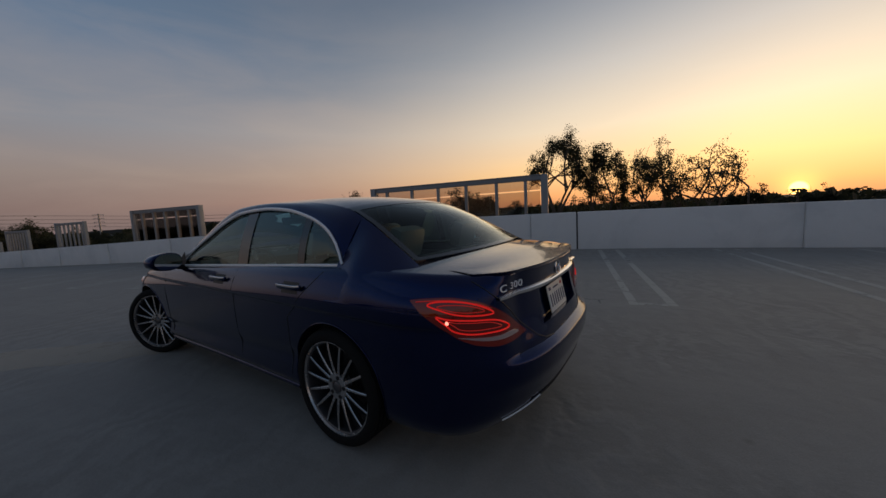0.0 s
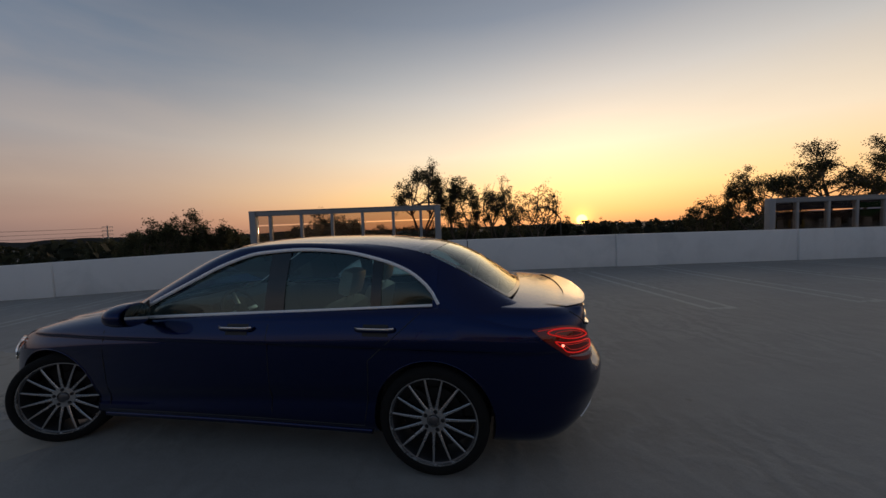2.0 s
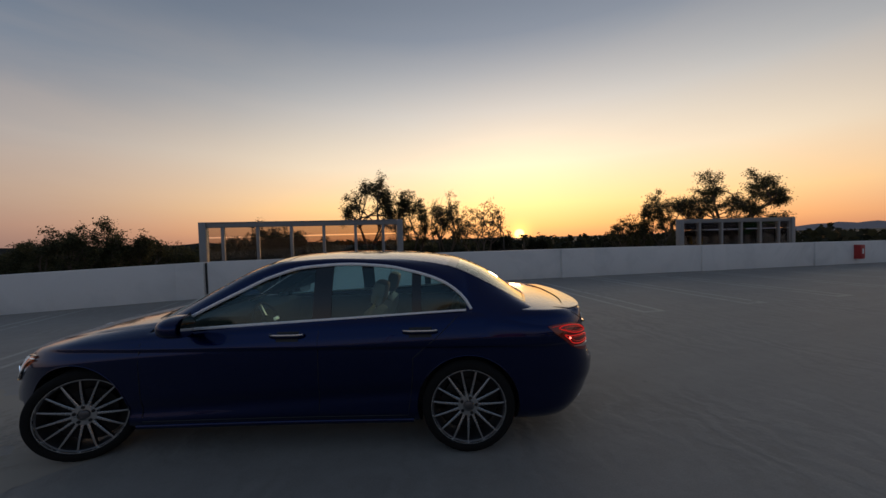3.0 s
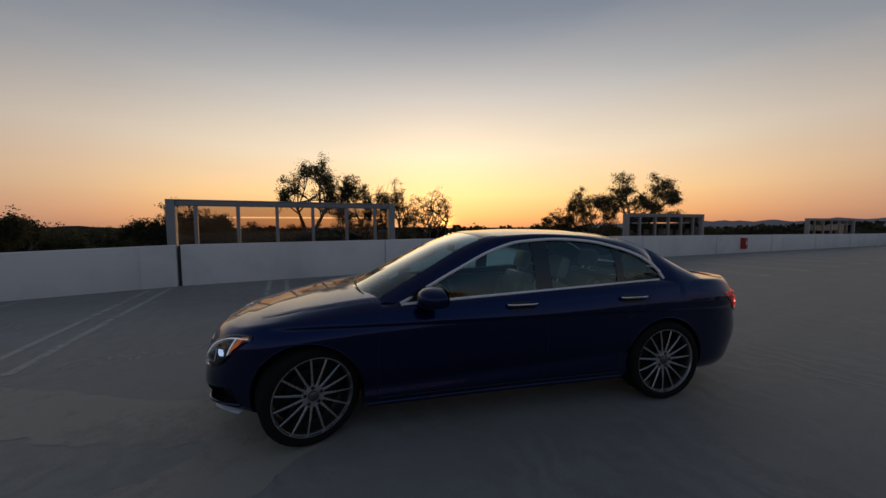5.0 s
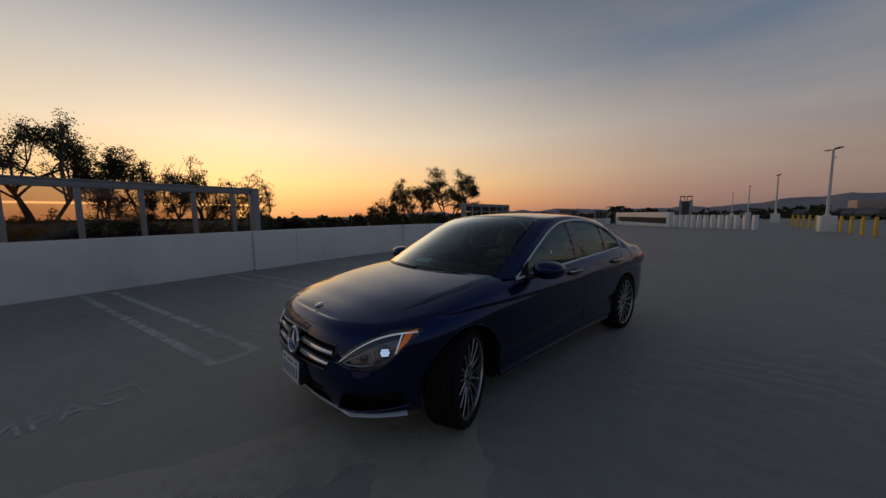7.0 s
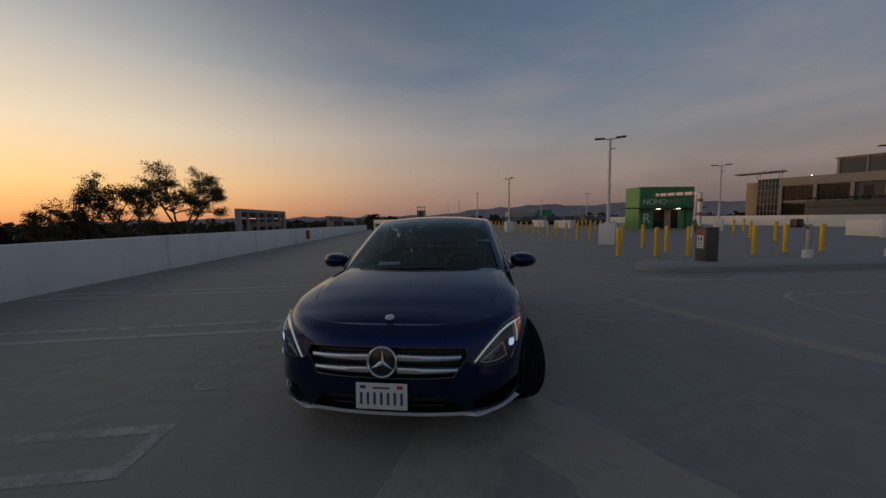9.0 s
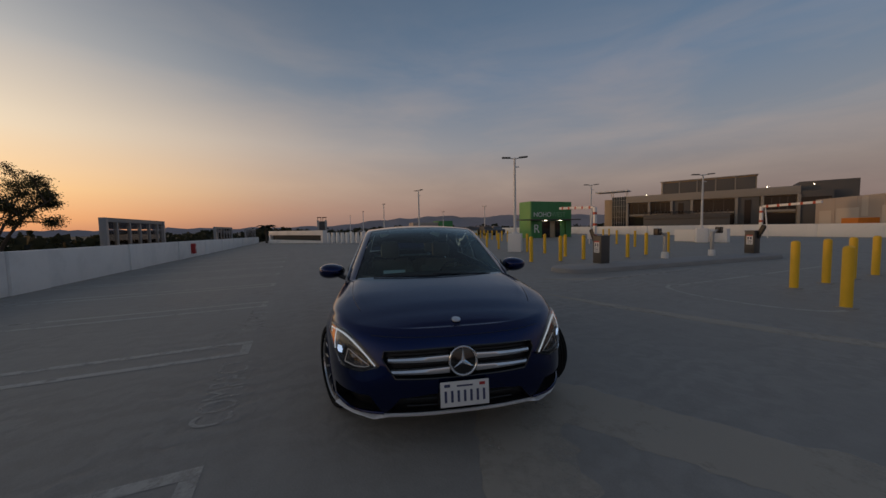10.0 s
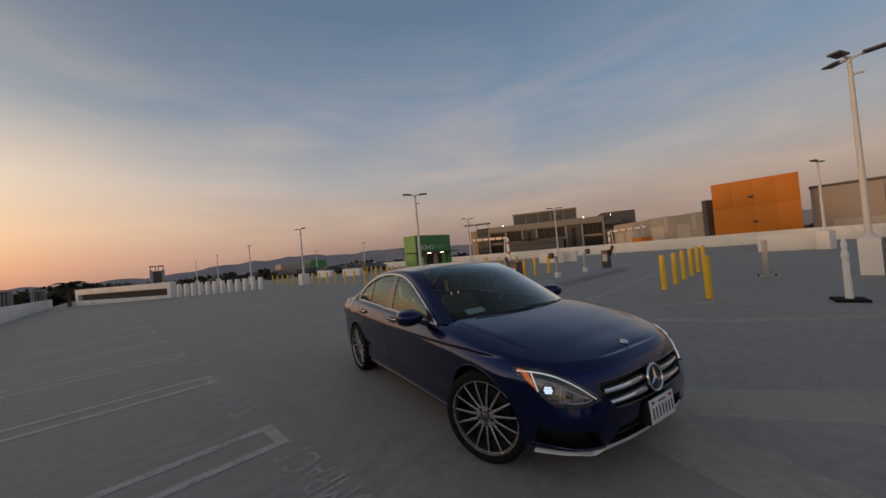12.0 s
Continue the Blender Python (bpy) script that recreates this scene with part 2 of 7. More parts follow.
def car_paint():
    m = bpy.data.materials.new("navy_paint")
    m.use_nodes = True
    n = Nodes(m.node_tree)
    place = n.add("ShaderNodeTexCoord").outputs["Object"]
    flake = n.add("ShaderNodeTexVoronoi", {"Vector": place, "Scale": 1400.0}).outputs["Color"]
    jitter = n.add("ShaderNodeBump", {"Strength": 0.05, "Distance": 0.001, "Height": n.add("ShaderNodeSeparateXYZ", {0: flake}).outputs[0]})
    dust = n.add("ShaderNodeTexNoise", {"Vector": place, "Scale": 3.0, "Detail": 6.0, "Roughness": 0.65}).outputs["Fac"]
    colour = n.mix(n.ramp(dust, [(0.4, (0, 0, 0)), (0.9, (0.25,) * 3)]), (0.0014, 0.0094, 0.065), (0.0021, 0.0097, 0.058))
    coat = n.math("ADD", n.math("MULTIPLY", dust, 0.05), 0.02)
    bsdf = n.add("ShaderNodeBsdfPrincipled", {"Base Color": colour, "Roughness": 0.27, "Metallic": 0.88, "Specular IOR Level": 0.0, "Normal": jitter.outputs[0],
                                              "Coat Weight": 1.0, "Coat Roughness": coat, "Coat IOR": 1.38})
    n.add("ShaderNodeOutputMaterial", {"Surface": bsdf.outputs[0]})
    return m


M_DECK = deck_concrete()
M_LINE = worn_paint("worn_line_paint", (0.58, 0.55, 0.50), 0.43)
M_FAINT = worn_paint("faded_line_paint", (0.52, 0.49, 0.45), 0.495)
M_SWEEP = worn_paint("pale_dust_film", (0.54, 0.475, 0.39), 0.40, 0.60, 0.13)
M_WALL = material("white_wall_paint", (0.80, 0.79, 0.77), 0.75, vary=0.05, scale=0.7, fine=30, bump=0.08, bump_scale=60, stain=(0.60, 0.60, 0.59), stain_scale=0.5, stain_at=(0.5, 0.85))
# fills the wall joints, and stands for the shade in the ramp's slot
M_JOINTSLOT = material("dark_joint_and_slot_shade", (0.05, 0.05, 0.05), 0.9)
M_ALU = material("grey_painted_steel", (0.25, 0.265, 0.28), 0.45, 0.3, vary=0.06, scale=3, fine=90)
M_SCREEN = glass("tinted_screen_glass", (0.70, 0.67, 0.65), 0.03)
M_RED = material("red_box_paint", (0.42, 0.03, 0.03), 0.4, vary=0.1)
M_WHITE = material("white_enamel", (0.78, 0.78, 0.77), 0.4, vary=0.05)
M_YELLOW = material("yellow_bollard_sleeve", (0.78, 0.46, 0.015), 0.42, vary=0.09, scale=5, fine=70, each=0.12, rough_vary=0.1, stain=(0.45, 0.28, 0.04), stain_scale=3.0, stain_at=(0.6, 0.9))
M_POST = material("galvanised_post", (0.36, 0.36, 0.35), 0.5, 0.4, vary=0.1)
M_PALE = material("pale_lamp_pole", (0.66, 0.66, 0.65), 0.4, vary=0.04)
M_DARKMETAL = material("dark_bronze_cabinet", (0.085, 0.078, 0.072), 0.5, 0.2, vary=0.15)
M_KERB = material("island_concrete", (0.30, 0.29, 0.28), 0.8, vary=0.12, scale=2, bump=0.3)
M_BLACK = material("black_plastic", (0.012, 0.012, 0.013), 0.45, vary=0.1)
M_GLOSSBLACK = material("gloss_black", (0.008, 0.008, 0.009), 0.12, coat=0.5)
M_RUBBER = material("tyre_rubber", (0.011, 0.011, 0.011), 0.85, vary=0.2, scale=8, bump=0.3, bump_scale=120, spec=0.15)
M_RIM = material("machined_alloy", (0.55, 0.54, 0.53), 0.28, 0.9, vary=0.05, rough_vary=0.08)
M_RIMDARK = material("grey_alloy_barrel", (0.12, 0.12, 0.125), 0.4, 0.7)
M_BRAKE = material("dark_brake_steel", (0.03, 0.03, 0.031), 0.5, 0.6, vary=0.1)
M_CHROME = material("bright_chrome", (0.86, 0.86, 0.87), 0.10, 1.0)
M_MIRROR = material("mirror_glass", (0.45, 0.46, 0.48), 0.03, 1.0)
M_SATIN = material("satin_trim", (0.72, 0.73, 0.75), 0.28, 0.9)
M_SPLIT = material("pale_splitter_trim", (0.88, 0.91, 0.94), 0.30, 0.0)
M_TRIM = material("bright_window_trim", (0.92, 0.93, 0.95), 0.28, 0.3)
M_PAINT = car_paint()
# the windows' reflections are coloured by hand, most towards teal at the sides
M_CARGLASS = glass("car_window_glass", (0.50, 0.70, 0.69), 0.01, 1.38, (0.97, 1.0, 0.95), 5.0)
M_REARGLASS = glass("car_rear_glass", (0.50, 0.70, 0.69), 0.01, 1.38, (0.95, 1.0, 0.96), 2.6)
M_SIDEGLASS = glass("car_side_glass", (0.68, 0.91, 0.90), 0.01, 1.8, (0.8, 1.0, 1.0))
M_LENS = glass("clear_lamp_lens", (0.93, 0.94, 0.96), 0.01)
M_LAMPBASE = material("lamp_reflector", (0.16, 0.165, 0.18), 0.18, 1.0, bump=0.5, bump_scale=30)
# the reflector is given a faint glow of its own
M_AMBER = material("amber_reflector", (0.75, 0.16, 0.01), 0.25, emit=(1.0, 0.25, 0.02), power=0.12)
M_TAIL = material("red_tail_lens", (0.035, 0.0025, 0.0015), 0.10, coat=0.7, emit=(1.0, 0.035, 0.01), power=0.022, vary=0.1, scale=9)
M_TAILGLOW = material("lit_red_guide", (0.5, 0.015, 0.012), 0.3, emit=(1.0, 0.018, 0.012), power=0.36)
M_TAILDIM = material("dim_red_guide", (0.30, 0.02, 0.015), 0.25, coat=0.5, emit=(1.0, 0.03, 0.015), power=0.16)
M_BULB = material("lit_red_bulb", (0.9, 0.3, 0.25), 0.3, emit=(1.0, 0.20, 0.14), power=3.0)
M_CLEARRED = material("clear_reverse_lens", (0.42, 0.33, 0.32), 0.2, coat=1.0)
M_DRL = material("lit_white_guide", (0.9, 0.9, 0.9), 0.3, emit=(0.80, 0.90, 1.0), power=0.24)
M_BEAM = material("lit_projector", (0.8, 0.8, 0.9), 0.2, emit=(0.50, 0.70, 1.0), power=0.6)
M_PLATE = material("number_plate", (0.72, 0.72, 0.70), 0.35, vary=0.05)
M_INK = material("plate_ink", (0.05, 0.06, 0.13), 0.5)
M_SEAT = material("cream_leather", (0.28, 0.245, 0.20), 0.5, vary=0.08, scale=6, bump=0.15)
M_CABIN = material("dark_cabin_trim", (0.02, 0.02, 0.021), 0.7, vary=0.1)
M_PAPER = material("white_card", (0.75, 0.80, 0.80), 0.6)
M_BARK = material("bark", (0.11, 0.085, 0.065), 0.9, vary=0.2, scale=5)
M_LEAF = foliage("eucalyptus_leaf", (0.045, 0.050, 0.026), (0.115, 0.115, 0.058))
M_FARLEAF = foliage("far_leaf", (0.020, 0.026, 0.017), (0.045, 0.05, 0.03))
M_LAND = material("street_level_ground", (0.075, 0.075, 0.06), 0.9, vary=0.35, scale=0.02, fine=0.3)
M_GREEN = material("green_wall_panel", (0.055, 0.235, 0.075), 0.55, vary=0.08, scale=0.8, each=0.08)
M_LIME = material("light_green_wall_panel", (0.13, 0.34, 0.10), 0.55, vary=0.08, scale=0.8)
M_ORANGE = material("orange_wall_panel", (0.62, 0.20, 0.016), 0.6, vary=0.10, scale=0.7, fine=12)
M_GREY = material("grey_stucco", (0.30, 0.285, 0.26), 0.85, vary=0.06, scale=0.3, bump=0.1)
M_DARKGREY = material("dark_cladding", (0.10, 0.10, 0.10), 0.7, vary=0.08, each=0.1)
M_BEIGE = material("beige_tilt_wall", (0.40, 0.35, 0.31), 0.85, vary=0.06, scale=0.2)
M_BEIGELIGHT = material("pale_wall_patch", (0.50, 0.46, 0.42), 0.85, vary=0.05)
M_TAN = material("tan_stucco", (0.42, 0.33, 0.22), 0.85, vary=0.06)
M_PANE = material("dark_window_glass", (0.014, 0.017, 0.019), 0.10, spec=0.35)
M_BRICKRED = material("red_brown_cladding", (0.16, 0.055, 0.04), 0.75, vary=0.1)
M_LAMPLIT = material("lit_lamp", (0.9, 0.9, 0.8), 0.5, emit=(1.0, 0.86, 0.62), power=6.0)
# no air haze is drawn; the far ridge carries it in its pale colour
M_HILL = material("haze_tinted_hill", (0.31, 0.29, 0.31), 1.0, vary=0.15, scale=0.003, fine=0.02, spec=0.0)
M_HILLNEAR = material("wooded_hill", (0.045, 0.045, 0.042), 1.0, vary=0.35, scale=0.004, fine=0.05, spec=0.0)
M_ROOF = material("pale_roof", (0.42, 0.40, 0.37), 0.8, vary=0.1)
M_CAR2 = material("grey_vehicle_paint", (0.10, 0.10, 0.11), 0.3, 0.4, coat=0.7)


# ---- mesh helpers ----
def mesh_from(name, verts, faces, mats, index=None, smooth=True, sharp=38):
    me = bpy.data.meshes.new(name)
    me.from_pydata([tuple(v) for v in verts], [], faces)
    for m in mats if isinstance(mats, (list, tuple)) else [mats]:
        me.materials.append(m)
    if index is not None:
        me.polygons.foreach_set("material_index", index)
    me.polygons.foreach_set("use_smooth", [smooth] * len(me.polygons))
    if smooth and sharp:
        me.set_sharp_from_angle(angle=radians(sharp))
    me.update()
    return me


def thing(name, label, category, group="", kind="", m=None):
    ob = new(name)
    if m is not None:
        ob.matrix_world = m
    return tagged(ob, label, category, group, kind)


def piece(name, me, parent=None, label="", m=None):
    ob = new(name, me)
    if parent is not None:
        ob.parent = parent
    if m is not None:
        ob.matrix_local = m
    return tagged(ob, label) if label else ob


class Builder:
    """Collects simple solids into one mesh."""

    def __init__(self):
        self.verts, self.faces, self.mats, self.index = [], [], [], []

    def slot(self, mat):
        if mat not in self.mats:
            self.mats.append(mat)
        return self.mats.index(mat)

    def put(self, verts, faces, mat, m=None):
        o = len(self.verts)
        self.verts += [tuple(m @ Vector(v)) if m is not None else tuple(v) for v in verts]
        self.faces += [tuple(o + i for i in f) for f in faces]
        self.index += [self.slot(mat)] * len(faces)
        return self

    def box(self, lo, hi, mat, bevel=0.0, m=None):
        bm = bmesh.new()
        bmesh.ops.create_cube(bm, size=1)
        lo, hi = Vector(lo), Vector(hi)
        bmesh.ops.scale(bm, vec=hi - lo, verts=bm.verts)
        bmesh.ops.translate(bm, vec=(lo + hi) / 2, verts=bm.verts)
        if bevel:
            bmesh.ops.bevel(bm, geom=bm.edges[:], offset=bevel, segments=2, affect="EDGES", profile=0.6)
        return self.take(bm, mat, m)

    def take(self, bm, mat, m=None):
        bm.verts.index_update()
        self.put([v.co.copy() for v in bm.verts], [[v.index for v in f.verts] for f in bm.faces], mat, m)
        bm.free()
        return self

    def lathe(self, profile, mat, n=24, m=None, close=False):
        """Turns (radius, z) pairs round the z axis."""
        verts = [(r * math.cos(2 * math.pi * k / n), r * math.sin(2 * math.pi * k / n), z) for r, z in profile for k in range(n)]
        rows = len(profile)
        faces = []
        for i in range(rows if close else rows - 1):
            j = (i + 1) % rows
            for k in range(n):
                q = (k + 1) % n
                faces.append((i * n + k, i * n + q, j * n + q, j * n + k))
        if not close:
            if profile[0][0] > 1e-6:
                faces.append(tuple(range(n))[::-1])
            if profile[-1][0] > 1e-6:
                faces.append(tuple((rows - 1) * n + k for k in range(n)))
        return self.put(verts, faces, mat, m)

    def rod(self, a, b, r, mat, n=8, r2=None):
        a, b = Vector(a), Vector(b)
        d = b - a
        m = Matrix.Translation(a) @ d.to_track_quat("Z", "Y").to_matrix().to_4x4()
        return self.lathe([(r, 0), (r2 if r2 is not None else r, d.length)], mat, n, m)

    def mesh(self, name, smooth=True, sharp=38):
        return mesh_from(name, self.verts, self.faces, self.mats, self.index, smooth, sharp)


def box_mesh(name, lo, hi, mat, bevel=0.0):
    return Builder().box(lo, hi, mat, bevel).mesh(name, True, 30)

# ---- the parking deck ----
LOT = Matrix.Translation((0, -8.05, 0)) @ Matrix.Rotation(radians(13.2), 4, "Z")


def slope(u, n=0.0):
    """The deck falls away past the level stretch by the car, and gently along the far parapet."""
    return -0.027 * max(0.0, u - 6.0) - 0.012 * max(0.0, -u - 3.0) * max(0.0, 1 - n / 14.0)


def lot(u, n, z=0.0, turn=0.0):
    """A pose in the deck's own grid: u along the parapet, n out from it."""
    return LOT @ Matrix.Translation((u, n, z + slope(u, n))) @ Matrix.Rotation(radians(turn), 4, "Z")


def build_deck():
    us = [-102 + i * 1.5 for i in range(119)]
    ns = [-0.34, 0, 3, 6, 9, 11.5, 14, 20, 25, 30, 36, 42, 47.6]
    verts = [(u, n, slope(u, n) + dz) for dz in (0, -0.45) for u in us for n in ns]
    a, b = len(us), len(ns)
    faces = []
    for k in (0, 1):
        for i in range(a - 1):
            for j in range(b - 1):
                o = k * a * b + i * b + j
                f = (o, o + b, o + b + 1, o + 1)
                faces.append(f if k == 0 else f[::-1])
    rim = [i * b for i in range(a)] + [(a - 1) * b + j for j in range(1, b)] + [i * b + b - 1 for i in range(a - 2, -1, -1)] + [j for j in range(b - 2, 0, -1)]
    for i, v in enumerate(rim):
        w = rim[(i + 1) % len(rim)]
        faces.append((v, v + a * b, w + a * b, w))
    deck = new("floor", mesh_from("floor", verts, faces, M_DECK))
    deck.matrix_world = LOT
    tagged(deck, "grey sealed concrete parking deck with faint swirls and worn patches", "floor", kind="structure")


build_deck()
PILASTERS = [(-57.6, -56.4), (-51.2, -50.0), (-44.9, -43.7), (-38.6, -37.4), (-32.3, -31.1), (-26.0, -24.8), (-19.7, -18.5), (-13.4, -12.15), (-7.1, -5.7), (-0.72, 0.57), (6.01, 6.78),
             (12.06, 12.85), (17.3, 18.1), (22.4, 23.2), (27.35, 28.1), (31.9, 32.7), (36.2, 37.0)]
GAPS = {0.57: 0.016, 6.01: 0.085, -0.72: 0.04}


def build_parapet():
    wall = thing("wall_1", "white painted concrete parapet with shallow piers along the deck edge", "parapet wall", kind="structure", m=LOT)
    edge = -64.0
    for lo, hi in PILASTERS:
        for kind, a, b, proud in (("wall_panel", edge, lo, 0.0), ("pier", lo, hi, 0.055)):
            ga, gb = GAPS.get(a, 0.006), GAPS.get(b, 0.006)
            za, zb = slope(a), slope(b)
            me = Builder().box((a + ga / 2, -0.3, 0), (b - gb / 2, proud, 1.07), M_WALL, 0.018).mesh("wall_panel", True, 30)
            for v in me.vertices:
                v.co.z += za + (zb - za) * (v.co.x - a) / (b - a) - 0.003
            piece(kind, me, wall)
        edge = hi
    # dark filler behind the open joints
    for u, w in GAPS.items():
        piece("joint_filler", box_mesh("joint_filler", (u - 0.03, -0.28, 0), (u + 0.03, -0.06, 1.03), M_JOINTSLOT), wall)


build_parapet()


def glass_fence(u0, u1, top, mullions):
    """A glazed steel wind screen that stands behind the parapet."""
    base = slope((u0 + u1) / 2)
    f = thing("glass_screen", "grey steel framed glass screen with seven panes behind the white parapet", "glass screen", "screens along the parapet", m=LOT @ Matrix.Translation((0, 0, base)))
    y = -0.55
    for a in (u0, u1 - 0.2):
        piece("end_post", box_mesh("end_post", (a, y - 0.11, -0.4), (a + 0.2, y + 0.11, top), M_ALU, 0.008), f)
    piece("top_rail", box_mesh("top_rail", (u0 + 0.2, y - 0.07, top - 0.17), (u1 - 0.2, y + 0.07, top - 0.03), M_ALU, 0.008), f)
    piece("top_cap", box_mesh("top_cap", (u0 + 0.2, y - 0.10, top - 0.03), (u1 - 0.2, y + 0.10, top), M_ALU, 0.006), f)
    piece("bottom_rail", box_mesh("bottom_rail", (u0 + 0.2, y - 0.06, 0.86), (u1 - 0.2, y + 0.06, 0.96), M_ALU, 0.006), f)
    marks = [u0 + 0.2] + mullions + [u1 - 0.2]
    for u in mullions:
        piece("mullion", box_mesh("mullion", (u - 0.045, y - 0.06, 0.96), (u + 0.045, y + 0.06, top - 0.17), M_ALU, 0.005), f)
    for a, b in zip(marks, marks[1:]):
        for lo, hi in ((0.96, top - 0.50), (top - 0.455, top - 0.17)):
            pane = piece("pane", box_mesh("pane", (a + 0.03, y - 0.008, lo), (b - 0.03, y + 0.008, hi), M_SCREEN), f)
            pane.visible_shadow = False
    return f


glass_fence(0.09, 6.34, 2.27, [0.76, 1.68, 2.70, 3.70, 4.70, 5.70])
glass_fence(-18.1, -11.6, 2.21, [-17.2, -16.1, -15.0, -13.9, -12.7])
glass_fence(-40.0, -31.3, 2.28, [-38.6, -37.1, -35.6, -34.1, -32.6])
glass_fence(-64.0, -51.5, 2.42, [-62, -60, -58, -55.5, -53.5])
glass_fence(15.7, 21.0, 2.60, [16.55, 17.45, 18.35, 19.2, 20.15])


def slat_screen(u, w, top, slats):
    """An open screen of upright steel slats."""
    s = thing("slat_screen", "tall grey steel screen of upright slats past the parapet", "slat screen", "slat screens", m=LOT @ Matrix.Translation((u, -0.5, slope(u))))
    for a in (-w / 2, w / 2 - 0.14):
        piece("end_post", box_mesh("end_post", (a, -0.07, -0.5), (a + 0.14, 0.07, top), M_ALU, 0.006), s)
    for z in (0.75, top - 0.16):
        piece("rail", box_mesh("rail", (-w / 2 + 0.14, -0.05, z), (w / 2 - 0.14, 0.05, z + 0.14), M_ALU, 0.006), s)
    step = (w - 0.4) / slats
    for k in range(slats):
        x = -w / 2 + 0.2 + (k + 0.5) * step
        piece("slat", box_mesh("slat", (x - 0.06, -0.03, 0.89), (x + 0.06, 0.03, top - 0.16), M_ALU, 0.004), s)


slat_screen(27.0, 3.2, 2.5, 6)
slat_screen(33.5, 3.0, 2.4, 7)
slat_screen(37.0, 2.0, 1.8, 5)


def extinguisher_box():
    b = thing("extinguisher_cabinet", "red fire extinguisher cabinet with a pale label on the parapet", "cabinet", m=lot(-21.2, 0.03))
    piece("body", box_mesh("body", (-0.15, -0.03, 0.24), (0.15, 0.19, 0.90), M_RED, 0.012), b)
    piece("door", box_mesh("door", (-0.13, 0.19, 0.27), (0.13, 0.205, 0.87), M_RED, 0.006), b)
    piece("label", box_mesh("label", (-0.05, 0.205, 0.48), (0.05, 0.209, 0.72), M_WHITE), b, "pale upright label")


extinguisher_box()


# ---- parking bay lines ----
def strip(name, points, width, mat, label, z=0.004, category="line"):
    """A painted band along points of the deck's grid."""
    verts, faces = [], []
    for i, p in enumerate(points):
        a = Vector(points[max(0, i - 1)])
        b = Vector(points[min(len(points) - 1, i + 1)])
        d = (b - a).normalized()
        s = Vector((-d.y, d.x)) * width / 2
        for q in (Vector(p) + s, Vector(p) - s):
            verts.append((q.x, q.y, slope(q.x, q.y) + z))
    for i in range(len(points) - 1):
        faces.append((2 * i, 2 * i + 1, 2 * i + 3, 2 * i + 2))
    ob = new(name, mesh_from(name, verts, faces, mat, smooth=False))
    ob.matrix_world = LOT
    return tagged(ob, label, category, "painted bay lines", "structure")


def hairpin(u, w=0.42, n0=0.25, n1=5.84, mat=None):
    """Two parallel lines closed at their outer end."""
    h = w / 2
    inner = n1 - 0.12
    long = [0.0, 0.25, 0.5, 0.75, 1.0]
    strip("bay_line", [(u - h, n0 + (n1 - n0) * t) for t in long], 0.10, mat or M_LINE, "worn white double bay line on the deck")
    strip("bay_line", [(u + h, n0 + (n1 - n0) * t) for t in long], 0.10, mat or M_LINE, "worn white double bay line on the deck")
    strip("bay_line", [(u - h + 0.055, n1 - 0.05), (u + h - 0.055, n1 - 0.05)], 0.10, mat or M_LINE, "worn white double bay line on the deck")


for k, u in enumerate((-22.3, -19.7, -17.1, -14.5, -11.9, -9.3, -6.7, -4.1, -1.5, 1.18, 3.72, 6.35, 9.0, 11.6, 14.2, 16.8, 19.4)):
    hairpin(u, mat=M_LINE)

for u in (2.30, -0.30, 5.1, 7.6):
    word = bpy.data.curves.new("bay_lettering", "FONT")
    word.body, word.size, word.align_x, word.align_y = "COMPACT", 0.41, "CENTER", "CENTER"
    word.materials.append(M_FAINT)
    ob = new("bay_lettering", word)
    ob.matrix_world = lot(u, 5.78, 0.005, 180) @ Matrix.Diagonal((0.70, 1, 1, 1))
    tagged(ob, "faded white COMPACT lettering stencilled on the deck", "lettering", "bay lettering", "structure")

strip("lane_line", [(-0.5, 12.6 + t) for t in range(6)], 0.12, M_FAINT, "faded pale line by the gate island")
strip("lane_line", [(0.95, 14.2 + t * 1.2) for t in range(7)], 0.08, M_LINE, "faded pale line beside the yellow bollards")
arc = [(2.2 + 1.35 * math.cos(a), 14.2 + 0.75 * math.sin(a)) for a in [math.pi + k * 0.26 for k in range(13)]]
strip("lane_line", arc, 0.08, M_LINE, "faded pale line round the bollards")


def dust_track(points, width, label, seed):
    """A pale film swept across the concrete, ragged at its edges and run out at its ends."""
    verts, faces = [], []
    steps = []
    for (a, b), (c, d) in zip(points, points[1:]):
        steps += [Vector((a + (c - a) * t / 12, b + (d - b) * t / 12)) for t in range(12)]
    n = len(steps)
    for i, p in enumerate(steps):
        d = (steps[min(n - 1, i + 1)] - steps[max(0, i - 1)]).normalized()
        side = Vector((-d.y, d.x))
        fade = min(1, 0.15 + i / 14, 0.15 + (n - 1 - i) / 20)
        for k, s in enumerate((1, -1)):
            rag = 1 + 0.22 * noise.noise(Vector((i * 0.31, seed + k * 9, 0))) + 0.16 * noise.noise(Vector((i * 1.3, seed + k * 5, 3)))
            q = p + side * s * width / 2 * fade * rag
            verts.append((q.x, q.y, slope(q.x, q.y) + 0.0012 + 0.0003 * seed))
    for i in range(n - 1):
        faces.append((2 * i, 2 * i + 1, 2 * i + 3, 2 * i + 2))
    ob = new("tyre_track", mesh_from("tyre_track", verts, faces, M_SWEEP, smooth=False))
    ob.matrix_world = LOT
    tagged(ob, label, "track", "dust tracks", "structure")


